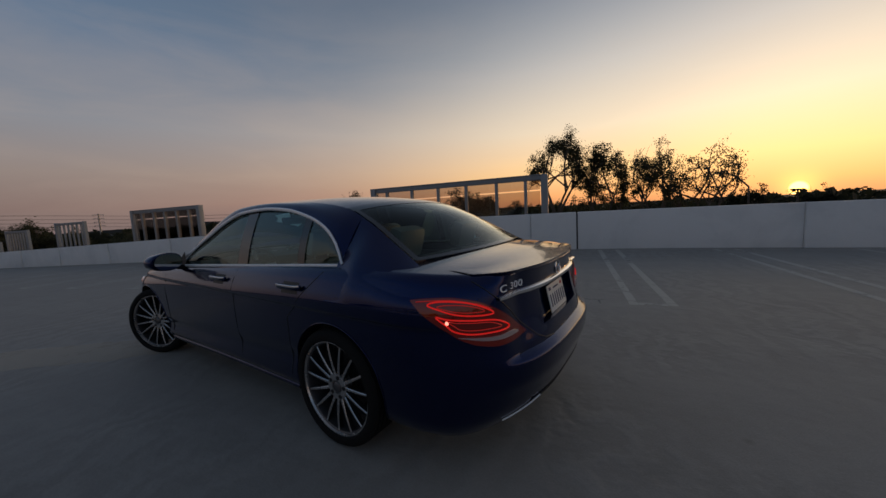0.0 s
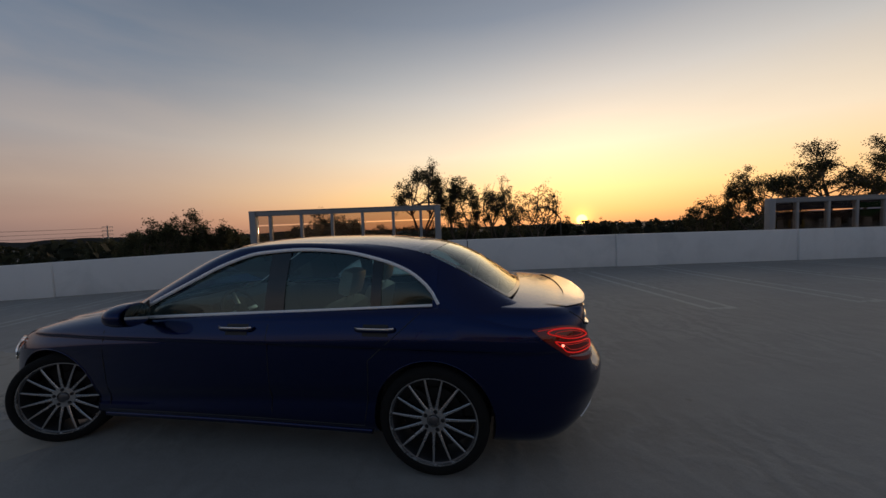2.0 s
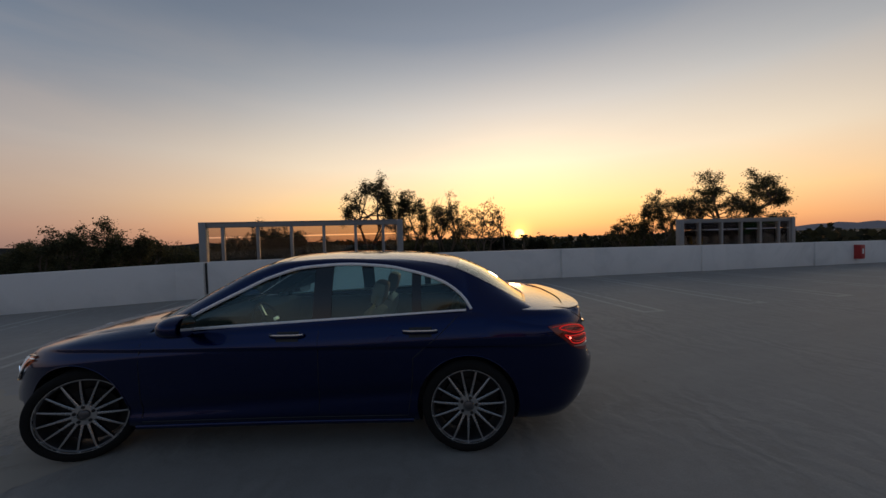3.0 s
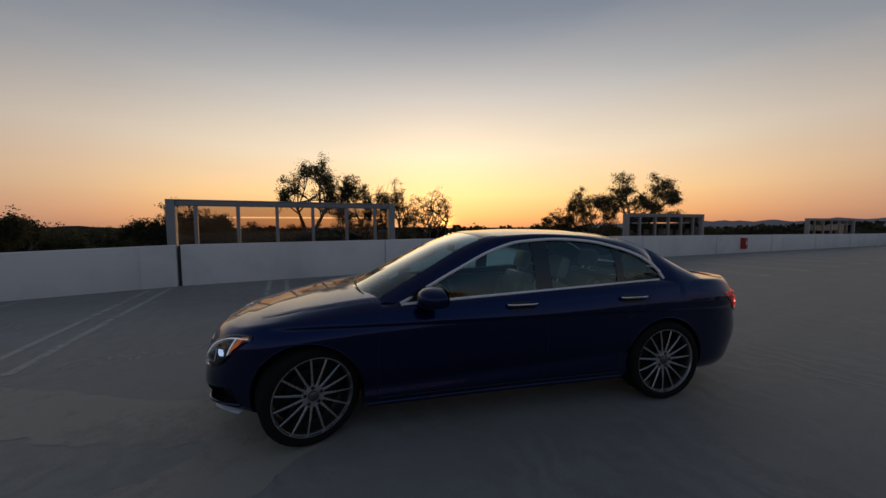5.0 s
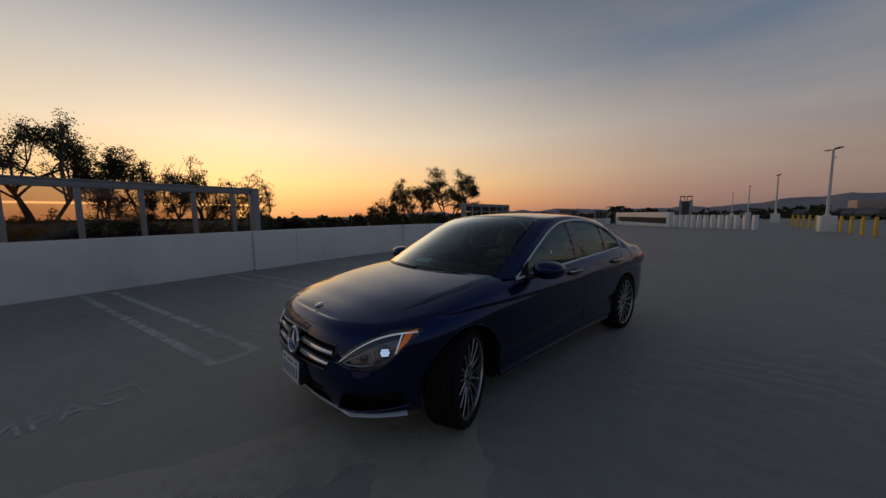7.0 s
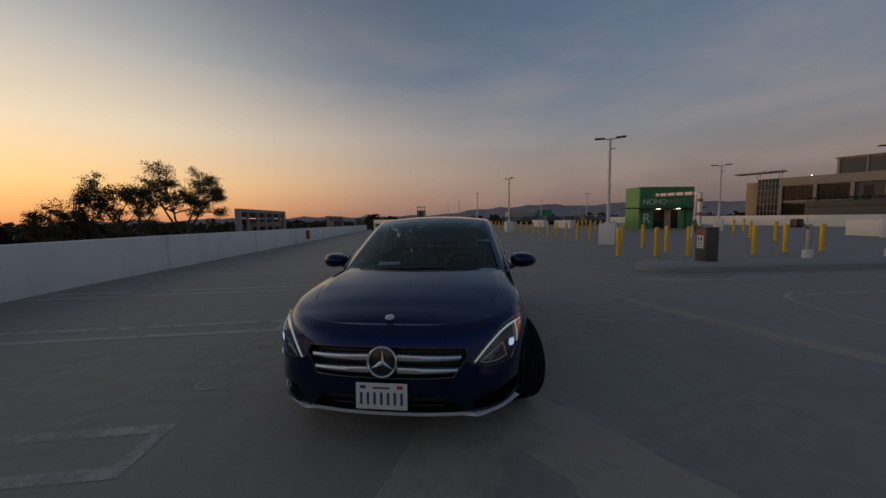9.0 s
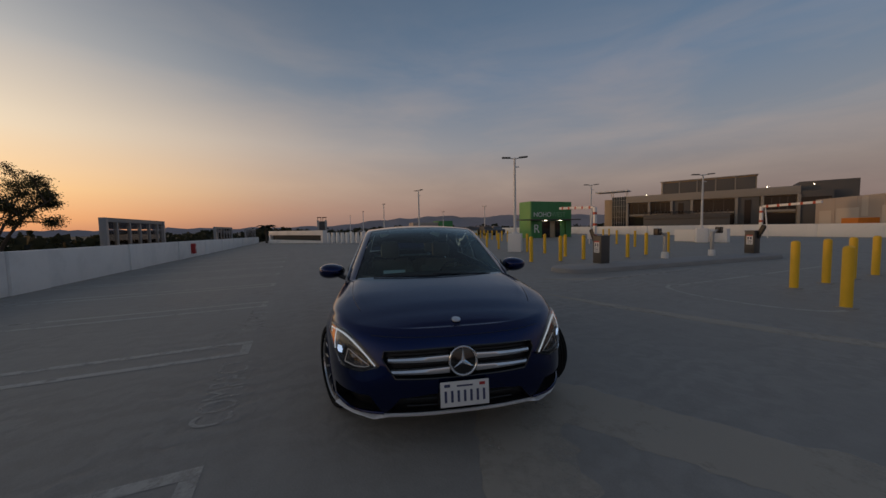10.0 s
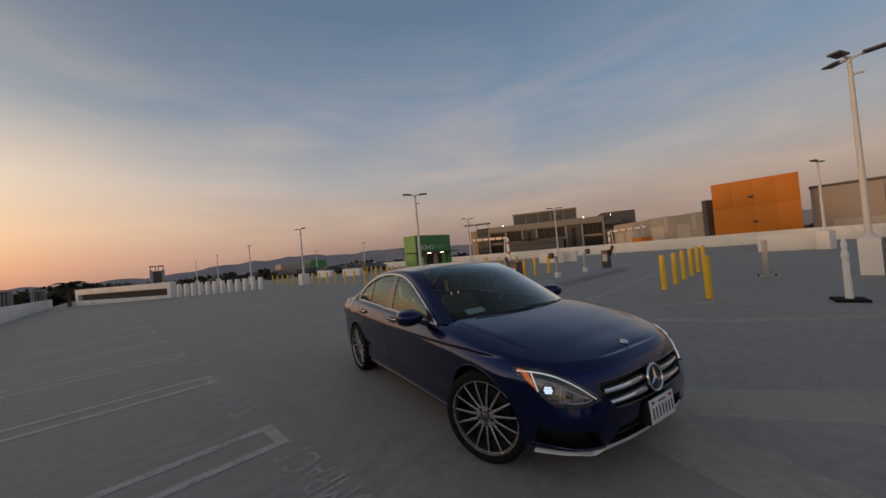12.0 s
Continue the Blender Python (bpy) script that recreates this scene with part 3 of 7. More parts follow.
dust_track([(3.2, 8.2), (3.75, 8.35), (4.3, 8.62), (4.9, 8.95), (5.6, 9.4), (6.4, 10.0), (7.3, 10.9), (8.2, 12.0)], 0.62, "pale curved tyre track of dust on the deck", 2.0)
dust_track([(3.1, 8.05), (3.7, 7.93), (4.3, 7.62), (4.85, 7.38), (5.4, 6.95), (6.1, 6.5), (7.0, 6.1), (8.2, 5.8)], 0.6, "pale curved tyre track of dust on the deck", 7.0)
dust_track([(0.3, 11.1), (1.5, 11.35), (2.9, 11.8), (4.0, 12.2), (5.2, 12.8), (6.5, 13.6)], 0.30, "faint pale sweep of dust on the deck", 4.0)
dust_track([(-1.35, 12.2), (-0.9, 12.9), (-0.55, 13.7), (-0.4, 14.6)], 0.34, "faint pale sweep of dust on the deck", 5.0)

# ---- the car ----
def curve_at(table, x):
    """Smooth reading of a short table of (x, value) pairs."""
    xs = [a for a, _ in table]
    ys = [b for _, b in table]
    if x <= xs[0]:
        return ys[0]
    if x >= xs[-1]:
        return ys[-1]
    i = max(k for k in range(len(xs) - 1) if xs[k] <= x)
    h = xs[i + 1] - xs[i]
    t = (x - xs[i]) / h

    def grad(k):
        if k == 0 or k == len(xs) - 1:
            return ((ys[min(k + 1, len(ys) - 1)] - ys[max(k - 1, 0)]) / (xs[min(k + 1, len(xs) - 1)] - xs[max(k - 1, 0)]))
        d0, d1 = (ys[k] - ys[k - 1]) / (xs[k] - xs[k - 1]), (ys[k + 1] - ys[k]) / (xs[k + 1] - xs[k])
        return 0.0 if d0 * d1 <= 0 else 2 * d0 * d1 / (d0 + d1)

    a, b = grad(i) * h, grad(i + 1) * h
    return (2 * t ** 3 - 3 * t ** 2 + 1) * ys[i] + (t ** 3 - 2 * t ** 2 + t) * a + (-2 * t ** 3 + 3 * t ** 2) * ys[i + 1] + (t ** 3 - t ** 2) * b


HALF = 0.92
FRONT_X, FRONT_L, REAR_X, REAR_L = 1.35, 0.885, -1.74, 0.765
PF, PR = 0.30, 0.72
SHOULDER = [(-2.44, 0.960), (-2.30, 0.973), (-2.1, 0.986), (-1.8, 0.996), (-1.43, 0.993), (-0.5, 0.962), (0.3, 0.932), (0.75, 0.911), (1.0, 0.896), (1.4, 0.858), (1.75, 0.813), (2.0, 0.783), (2.24, 0.773)]
FLOOR = [(-2.50, 0.23), (-2.1, 0.20), (-1.7, 0.20), (0, 0.195), (1.7, 0.20), (2.0, 0.228), (2.26, 0.236)]
CROWN = [(-2.42, 0.0), (-2.34, 0.010), (-2.2, 0.022), (-2.0, 0.033), (-1.72, 0.050), (0.8, 0.07), (1.0, 0.085), (1.4, 0.074), (1.75, 0.061), (1.93, 0.044), (2.045, 0.020), (2.085, 0.0)]
SIDE = [(0, 0.10), (0.05, 0.064), (0.12, 0.042), (0.2, 0.034), (0.3, 0.027), (0.45, 0.018), (0.6, 0.010), (0.72, 0.003), (0.78, 0.0), (0.82, 0.006), (0.9, 0.030), (0.97, 0.058), (1, 0.085)]
NOSE = [(0, 0.10), (0.06, 0.04), (0.14, 0.02), (0.3, 0.006), (0.45, 0.0), (0.6, 0.008), (0.74, 0.030), (0.86, 0.056), (0.94, 0.084), (1, 0.128)]
TAIL = [(0, 0.14), (0.12, 0.07), (0.25, 0.03), (0.36, 0.004), (0.45, 0.0), (0.6, 0.02), (0.75, 0.033), (0.88, 0.046), (0.95, 0.070), (1, 0.125)]

LID = [(0, 0.14), (0.12, 0.07), (0.25, 0.03), (0.36, 0.004), (0.45, 0.0), (0.6, 0.02), (0.75, 0.033), (0.86, 0.043), (0.92, 0.044), (1, 0.036)]


def outline(p):
    """The half plan of the body, from the middle of the nose (0) round the left side to the middle of the tail (1)."""
    if p < PF:
        a = p / PF * math.pi / 2
        return Vector((FRONT_X + FRONT_L * max(0, math.cos(a)) ** (2 / 2.7), HALF * math.sin(a) ** (2 / 2.9)))
    if p > PR:
        a = (1 - p) / (1 - PR) * math.pi / 2
        return Vector((REAR_X - REAR_L * max(0, math.cos(a)) ** (2 / 2.9), HALF * math.sin(a) ** (2 / 2.9)))
    x = FRONT_X + (REAR_X - FRONT_X) * (p - PF) / (PR - PF)
    return Vector((x, HALF - 0.010 * (1 + math.cos(2 * math.pi * x / 2.84)) * 0.8))


def ease(a, b, x):
    t = min(1, max(0, (x - a) / (b - a)))
    return t * t * (3 - 2 * t)


def skin(p, v, lift=0.0):
    """A point of the body's side: p round the plan, v from sill (0) to shoulder (1)."""
    q = outline(p)
    d = outline(min(1, p + 0.004)) - outline(max(0, p - 0.004))
    normal = Vector((-d.y, d.x)).normalized() * -1
    if normal.y < 0 and 0.02 < p < 0.98:
        normal = -normal
    if p <= 0.02:
        normal = Vector((1, 0))
    if p >= 0.98:
        normal = Vector((-1, 0))
    front, rear = 1 - ease(0.10, 0.30, p), ease(0.74, 0.90, p)
    lidded = ease(0.83, 0.90, p)
    inset = curve_at(SIDE, v) * (1 - front - rear) + curve_at(NOSE, v) * front + (curve_at(TAIL, v) * (1 - lidded) + curve_at(LID, v) * lidded) * rear
    # the bumper stands out under the boot lid, and squares off low down at the nose
    inset += (0.048 * ease(0.475, 0.495, v) + 0.016 * ease(0.52, 0.75, v)) * ease(0.86, 0.92, p)
    inset -= 0.030 * math.exp(-((q.y - 0.66) / 0.17) ** 2) * (1 - ease(0.28, 0.62, v)) * front
    zb, zs = curve_at(FLOOR, q.x), curve_at(SHOULDER, q.x)
    # the side's falling shoulder crease, and the scallop that climbs towards the rear wheel
    z = zb + (zs - zb) * v
    flank = ease(0.20, 0.30, p) * (1 - ease(0.76, 0.84, p))
    crease, swage = 0.792 + 0.012 * q.x, 0.395 - 0.040 * q.x
    under = z - crease
    inset += flank * (0.017 * math.exp(under / 0.10) * (1 - ease(-0.022, 0.0, under)) if under < 0 else -0.002 * math.exp(-under / 0.03))
    mid = flank * (1 - ease(1.0, 1.35, abs(q.x)))
    inset += mid * (0.016 * math.exp(-((z - swage) / 0.055) ** 2) - 0.012 * math.exp(-((z - 0.265) / 0.05) ** 2))
    q = q - normal * (inset - lift)
    if p <= 0 or p >= 1:
        q.y = 0
    return Vector((q.x, max(0, q.y), zb + (zs - zb) * v))


PS = [k / 170 for k in range(171)]


def level(p, z):
    q = outline(p)
    zb, zs = curve_at(FLOOR, q.x), curve_at(SHOULDER, q.x)
    return (z - zb) / (zs - zb)


def p_of_x(x):
    if x > FRONT_X or x < REAR_X:
        span = [k / 2000 for k in range(0, 601)] if x > FRONT_X else [k / 2000 for k in range(1440, 2001)]
        return min(span, key=lambda p: abs(outline(p).x - x))
    return PF + (x - FRONT_X) / (REAR_X - FRONT_X) * (PR - PF)


def p_of_y(y, rear=False):
    span = [k / 2000 for k in range(1440, 2001)] if rear else [k / 2000 for k in range(0, 601)]
    return min(span, key=lambda p: abs(outline(p).y - y))


def flip(v):
    return Vector((v.x, -v.y, v.z))


def bonnet_edge(x):
    """Where the bonnet's folded edge runs, as a share of the half width."""
    return 0.855 - 0.085 * ease(1.1, 2.0, x)


def dome(x, u, height):
    """How far bonnet and boot lid rise over the shoulders; u runs from the middle (0) to the shoulder (1)."""
    if x < 0:
        return height * (1 - u ** 2.4)
    fold = bonnet_edge(x)
    if u <= fold:
        folded = 1 - 0.40 * (u / fold) ** 2.2
    elif u <= fold + 0.035:
        folded = 0.60 - 0.16 * ease(0, 1, (u - fold) / 0.035)
    else:
        folded = 0.44 * (1 - ((u - fold - 0.035) / (0.965 - fold)) ** 1.6)
    plain = ease(1.45, 1.80, x)
    return height * (folded * (1 - plain) + (1 - u ** 2.6) * plain)


def body_mesh():
    levels = [0, 0.015, 0.03, 0.045, 0.06, 0.08] + [0.1 + k * 0.02 for k in range(30)] + [0.70 + 0.01 * k for k in range(20)] + [0.90, 0.92, 0.935, 0.95, 0.9625, 0.975, 0.9875, 1]
    ring = [(p, 1) for p in PS] + [(p, -1) for p in PS[-2:0:-1]]
    n, verts, faces, index = len(ring), [], [], []
    for v in levels:
        for p, s in ring:
            q = skin(p, v)
            verts.append(q if s > 0 else flip(q))
    for i in range(len(levels) - 1):
        for k in range(n):
            j = (k + 1) % n
            faces.append((i * n + k, i * n + j, (i + 1) * n + j, (i + 1) * n + k))
            index.append(0)

    def cap(row, height, mat_of):
        """Closes a ring with rows across the car."""
        m, across = len(PS), 64
        rows = []
        for k in range(m):
            left = row * n + k
            right = row * n + ((n - k) % n)
            if left == right:
                rows.append([left])
                continue
            a, b = verts[left], verts[right]
            ids = [left]
            for t in range(1, across):
                q = a.lerp(b, t / across)
                u = abs(2 * t / across - 1)
                ids.append(len(verts))
                verts.append(Vector((q.x, q.y, q.z + dome(q.x, u, height(q.x)))))
            rows.append(ids + [right])
        for a, b in zip(rows, rows[1:]):
            x = verts[a[0]].x
            mat = mat_of(x)
            if len(a) == 1 or len(b) == 1:
                tip, line = (a, b) if len(a) == 1 else (b, a)
                for t in range(across):
                    faces.append((tip[0], line[t], line[t + 1]))
                    index.append(mat)
            else:
                for t in range(across):
                    faces.append((a[t], b[t], b[t + 1], a[t + 1]))
                    index.append(mat)

    cap(len(levels) - 1, lambda x: curve_at(CROWN, x), lambda x: 1 if -1.80 < x < 0.92 else 0)
    cap(0, lambda x: 0.0, lambda x: 2)
    me = mesh_from("body", verts, faces, [M_PAINT, M_CABIN, M_BLACK], index)
    bm = bmesh.new()
    bm.from_mesh(me)
    bmesh.ops.recalc_face_normals(bm, faces=bm.faces)
    bm.to_mesh(me)
    bm.free()
    return me


def across(y0, y1, z_of, lift, n=30, rear=False):
    """Points over the nose or tail from one side of the car to the other."""
    pts = []
    for y in between(y0, y1, n):
        p = p_of_y(abs(y), rear)
        q = skin(p, level(p, z_of(y)), lift)
        pts.append(Vector((q.x, math.copysign(q.y, y), q.z)))
    return pts


def between(a, b, n):
    return [a + (b - a) * k / n for k in range(n + 1)]


def grille_half(z):
    t = (z - 0.478) / 0.19
    return 0.405 + 0.095 * min(1, t * 1.35) - 0.03 * max(0, t - 0.8)


def grille_line(z, lift):
    h = grille_half(z)
    t = (z - 0.478) / 0.19
    return across(h, -h, lambda y: z - 0.05 * abs(y) ** 2 * t + 0.035 * abs(y) ** 2 * (1 - t), lift, 26)


def recesses():
    """The sunk places of the nose: for each one a function from lift to rows of points, its depth and lining."""
    def grille_rows(lift):
        return [grille_line(z, lift) for z in between(0.494, 0.668, 8)]

    def middle_rows(lift):
        return [across(0.49 - 0.10 * t, -0.49 + 0.10 * t, lambda y: 0.264 + t * (0.150 - 0.10 * abs(y)), lift, 20) for t in between(0, 1, 4)]

    def side_rows(s):
        def rows(lift):
            grid = []
            for t in between(0, 1, 5):
                line = across(0.835 - 0.02 * t, 0.50 + 0.07 * t, lambda y: 0.266 + t * (0.128 + 0.05 * max(0, y - 0.52)), lift, 14)
                grid.append([Vector((q.x, s * q.y, q.z)) for q in line])
            return grid
        return rows
    def plate_rows(lift):
        return [across(0.34 - 0.015 * t, -0.34 + 0.015 * t, lambda y: 0.668 + 0.176 * t, lift, 20, True) for t in between(0, 1, 6)]
    return [(plate_rows, 0.045, M_PAINT), (grille_rows, 0.075, M_BLACK), (middle_rows, 0.06, M_BLACK), (side_rows(1), 0.09, M_BLACK), (side_rows(-1), 0.09, M_BLACK)]


def recess_block(rows, deep, mat):
    """A closed block that follows the skin, from well outside it to its depth."""
    outer, inner = rows(0.12), rows(-deep)
    a, b = len(outer), len(outer[0])
    verts = [v for row in outer + inner for v in row]
    faces, o = [], a * b
    for i in range(a - 1):
        for j in range(b - 1):
            k = i * b + j
            faces.append((k, k + 1, k + b + 1, k + b))
            faces.append((o + k, o + k + b, o + k + b + 1, o + k + 1))
    rim = list(range(b)) + [i * b + b - 1 for i in range(1, a)] + [(a - 1) * b + j for j in range(b - 2, -1, -1)] + [i * b for i in range(a - 2, 0, -1)]
    for k, i in enumerate(rim):
        j = rim[(k + 1) % len(rim)]
        faces.append((i, o + i, o + j, j))
    bm = bmesh.new()
    me = mesh_from("recess_cutter", verts, faces, mat)
    bm.from_mesh(me)
    bmesh.ops.recalc_face_normals(bm, faces=bm.faces)
    bm.to_mesh(me)
    bm.free()
    return me


def cut_arches(me):
    """Takes the four wheel housings out of the body."""
    raw = new("body_blank", me)
    cutters = []
    for x, r in ((1.42, 0.372), (-1.42, 0.368)):
        for s in (1, -1):
            c = Builder().lathe([(r, -0.25), (r, 0.25)], M_BLACK, 56, Matrix.Translation((x, s * 0.82, 0.335)) @ Matrix.Rotation(math.pi / 2, 4, "X")).mesh("arch_cutter")
            ob = new("arch_cutter", c)
            cutters.append(ob)
            mod = raw.modifiers.new("arch", "BOOLEAN")
            mod.operation, mod.object, mod.solver, mod.material_mode = "DIFFERENCE", ob, "EXACT", "TRANSFER"
    for rows, deep, mat in recesses():
        ob = new("recess_cutter", recess_block(rows, deep, mat))
        cutters.append(ob)
        mod = raw.modifiers.new("recess", "BOOLEAN")
        mod.operation, mod.object, mod.solver, mod.material_mode = "DIFFERENCE", ob, "EXACT", "TRANSFER"
    bpy.context.view_layer.update()
    done = bpy.data.meshes.new_from_object(raw.evaluated_get(bpy.context.evaluated_depsgraph_get()))
    for ob in (raw, *cutters):
        bpy.data.objects.remove(ob)
    cabin = [i for i, m in enumerate(done.materials) if m == M_CABIN]
    bm = bmesh.new()
    bm.from_mesh(done)
    bmesh.ops.delete(bm, geom=[f for f in bm.faces if f.material_index in cabin], context="FACES")
    bm.to_mesh(done)
    bm.free()
    done.name = "body"
    done.polygons.foreach_set("use_smooth", [True] * len(done.polygons))
    done.set_sharp_from_angle(angle=radians(48))
    return done


def patch(name, rows, mat, smooth=True):
    """A sheet through rows of points."""
    a, b = len(rows), len(rows[0])
    verts = [Vector(v) for row in rows for v in row]
    faces = [(i * b + j, i * b + j + 1, (i + 1) * b + j + 1, (i + 1) * b + j) for i in range(a - 1) for j in range(b - 1)]
    me = mesh_from(name, verts, faces, mat, smooth=smooth, sharp=45)
    # faces look away from the middle of the car
    out = sum(f.normal.dot(f.center - Vector((0, 0, 0.6))) * f.area for f in me.polygons)
    if out < 0:
        me.flip_normals()
    return me


def on_skin(name, ps, low, high, mat, lift, rows=6, mirror=False, shell=True):
    """A panel that lies on the body between two heights; its rim runs back to the skin."""
    f = flip if mirror else (lambda q: q)
    grid = []
    for i in range(rows + 1):
        t = i / rows
        line = []
        for k, p in enumerate(ps):
            s = k / (len(ps) - 1)
            z = low(s) + (high(s) - low(s)) * t
            line.append(f(skin(p, level(p, z), lift)))
        grid.append(line)
    if shell:
        def sunk(row, i):
            t = i / rows
            return [f(skin(p, level(p, low(k / (len(ps) - 1)) + (high(k / (len(ps) - 1)) - low(k / (len(ps) - 1))) * t), -0.004)) for k, p in enumerate(row)]
        grid = [sunk(ps, 0)] + grid + [sunk(ps, rows)]
        for i, row in enumerate(grid):
            a = f(skin(ps[0], level(ps[0], row[0].z), -0.004))
            b = f(skin(ps[-1], level(ps[-1], row[-1].z), -0.004))
            row.insert(0, a)
            row.append(b)
    return patch(name, grid, mat)


def tube(name, points, r, mat, n=8, flat=1.0):
    """A rounded bar along points."""
    verts, faces = [], []
    pts = [Vector(p) for p in points]
    for i, p in enumerate(pts):
        d = (pts[min(i + 1, len(pts) - 1)] - pts[max(i - 1, 0)]).normalized()
        s = d.cross(Vector((0, 0, 1)))
        s = s.normalized() if s.length > 1e-4 else Vector((0, 1, 0))
        u = s.cross(d)
        for k in range(n):
            a = 2 * math.pi * k / n
            verts.append(p + s * (math.cos(a) * r * flat) + u * (math.sin(a) * r))
    for i in range(len(pts) - 1):
        for k in range(n):
            j = (k + 1) % n
            faces.append((i * n + k, i * n + j, (i + 1) * n + j, (i + 1) * n + k))
    faces += [tuple(range(n))[::-1], tuple((len(pts) - 1) * n + k for k in range(n))]
    return mesh_from(name, verts, faces, mat)


# the side windows' upper edge, and the edge of screen, roof and rear window
ARCH = [(-1.45, 0.800, 1.010), (-1.43, 0.788, 1.068), (-1.37, 0.765, 1.135), (-1.26, 0.735, 1.21), (-1.08, 0.705, 1.277), (-0.8, 0.685, 1.338), (-0.5, 0.676, 1.358), (-0.2, 0.682, 1.343), (0.05, 0.703, 1.278), (0.28, 0.738, 1.175), (0.54, 0.785, 1.048), (0.78, 0.828, 0.922)]
EDGE = [(-2.08, 0.74, 0.955), (-1.96, 0.715, 0.992), (-1.85, 0.685, 1.045), (-1.72, 0.660, 1.118), (-1.5, 0.62, 1.238), (-1.30, 0.592, 1.322), (-1.1, 0.580, 1.362), (-0.8, 0.575, 1.394), (-0.35, 0.575, 1.409), (0.0, 0.590, 1.392), (0.2, 0.610, 1.335), (0.55, 0.665, 1.16), (0.86, 0.72, 0.985), (0.97, 0.74, 0.92)]
BULGE = [(-2.08, -0.08), (-1.87, -0.09), (-1.5, -0.08), (-1.30, -0.05), (-0.9, 0.0), (-0.1, 0.02), (0.02, 0.05), (0.5, 0.13), (0.97, 0.19)]
DOME = [(-2.08, 0.0), (-1.87, 0.004), (-1.72, 0.025), (-1.5, 0.045), (-1.30, 0.045), (-0.35, 0.034), (0.02, 0.035), (0.5, 0.035), (0.97, 0.04)]


def along(table, x):
    return Vector((x, curve_at([(a, b) for a, b, _ in table], x), curve_at([(a, c) for a, _, c in table], x)))


def top_skin(x, q):
    """A point of screen, roof or rear window: x along, q from right (-1) to left (1)."""
    e = along(EDGE, x)
    k = 1 - abs(q) ** 2.2
    return Vector((x + curve_at(BULGE, x) * k, e.y * q, e.z + curve_at(DOME, x) * k))


def belt(x):
    return Vector((x, curve_at([(-1.45, 0.795), (-0.5, 0.812), (0.3, 0.818), (0.78, 0.825)], x), curve_at([(-1.45, 1.010), (-0.5, 0.974), (0.3, 0.944), (0.78, 0.922)], x)))


def mirrored(rows, s):
    return rows if s > 0 else [[flip(v) for v in row] for row in rows]


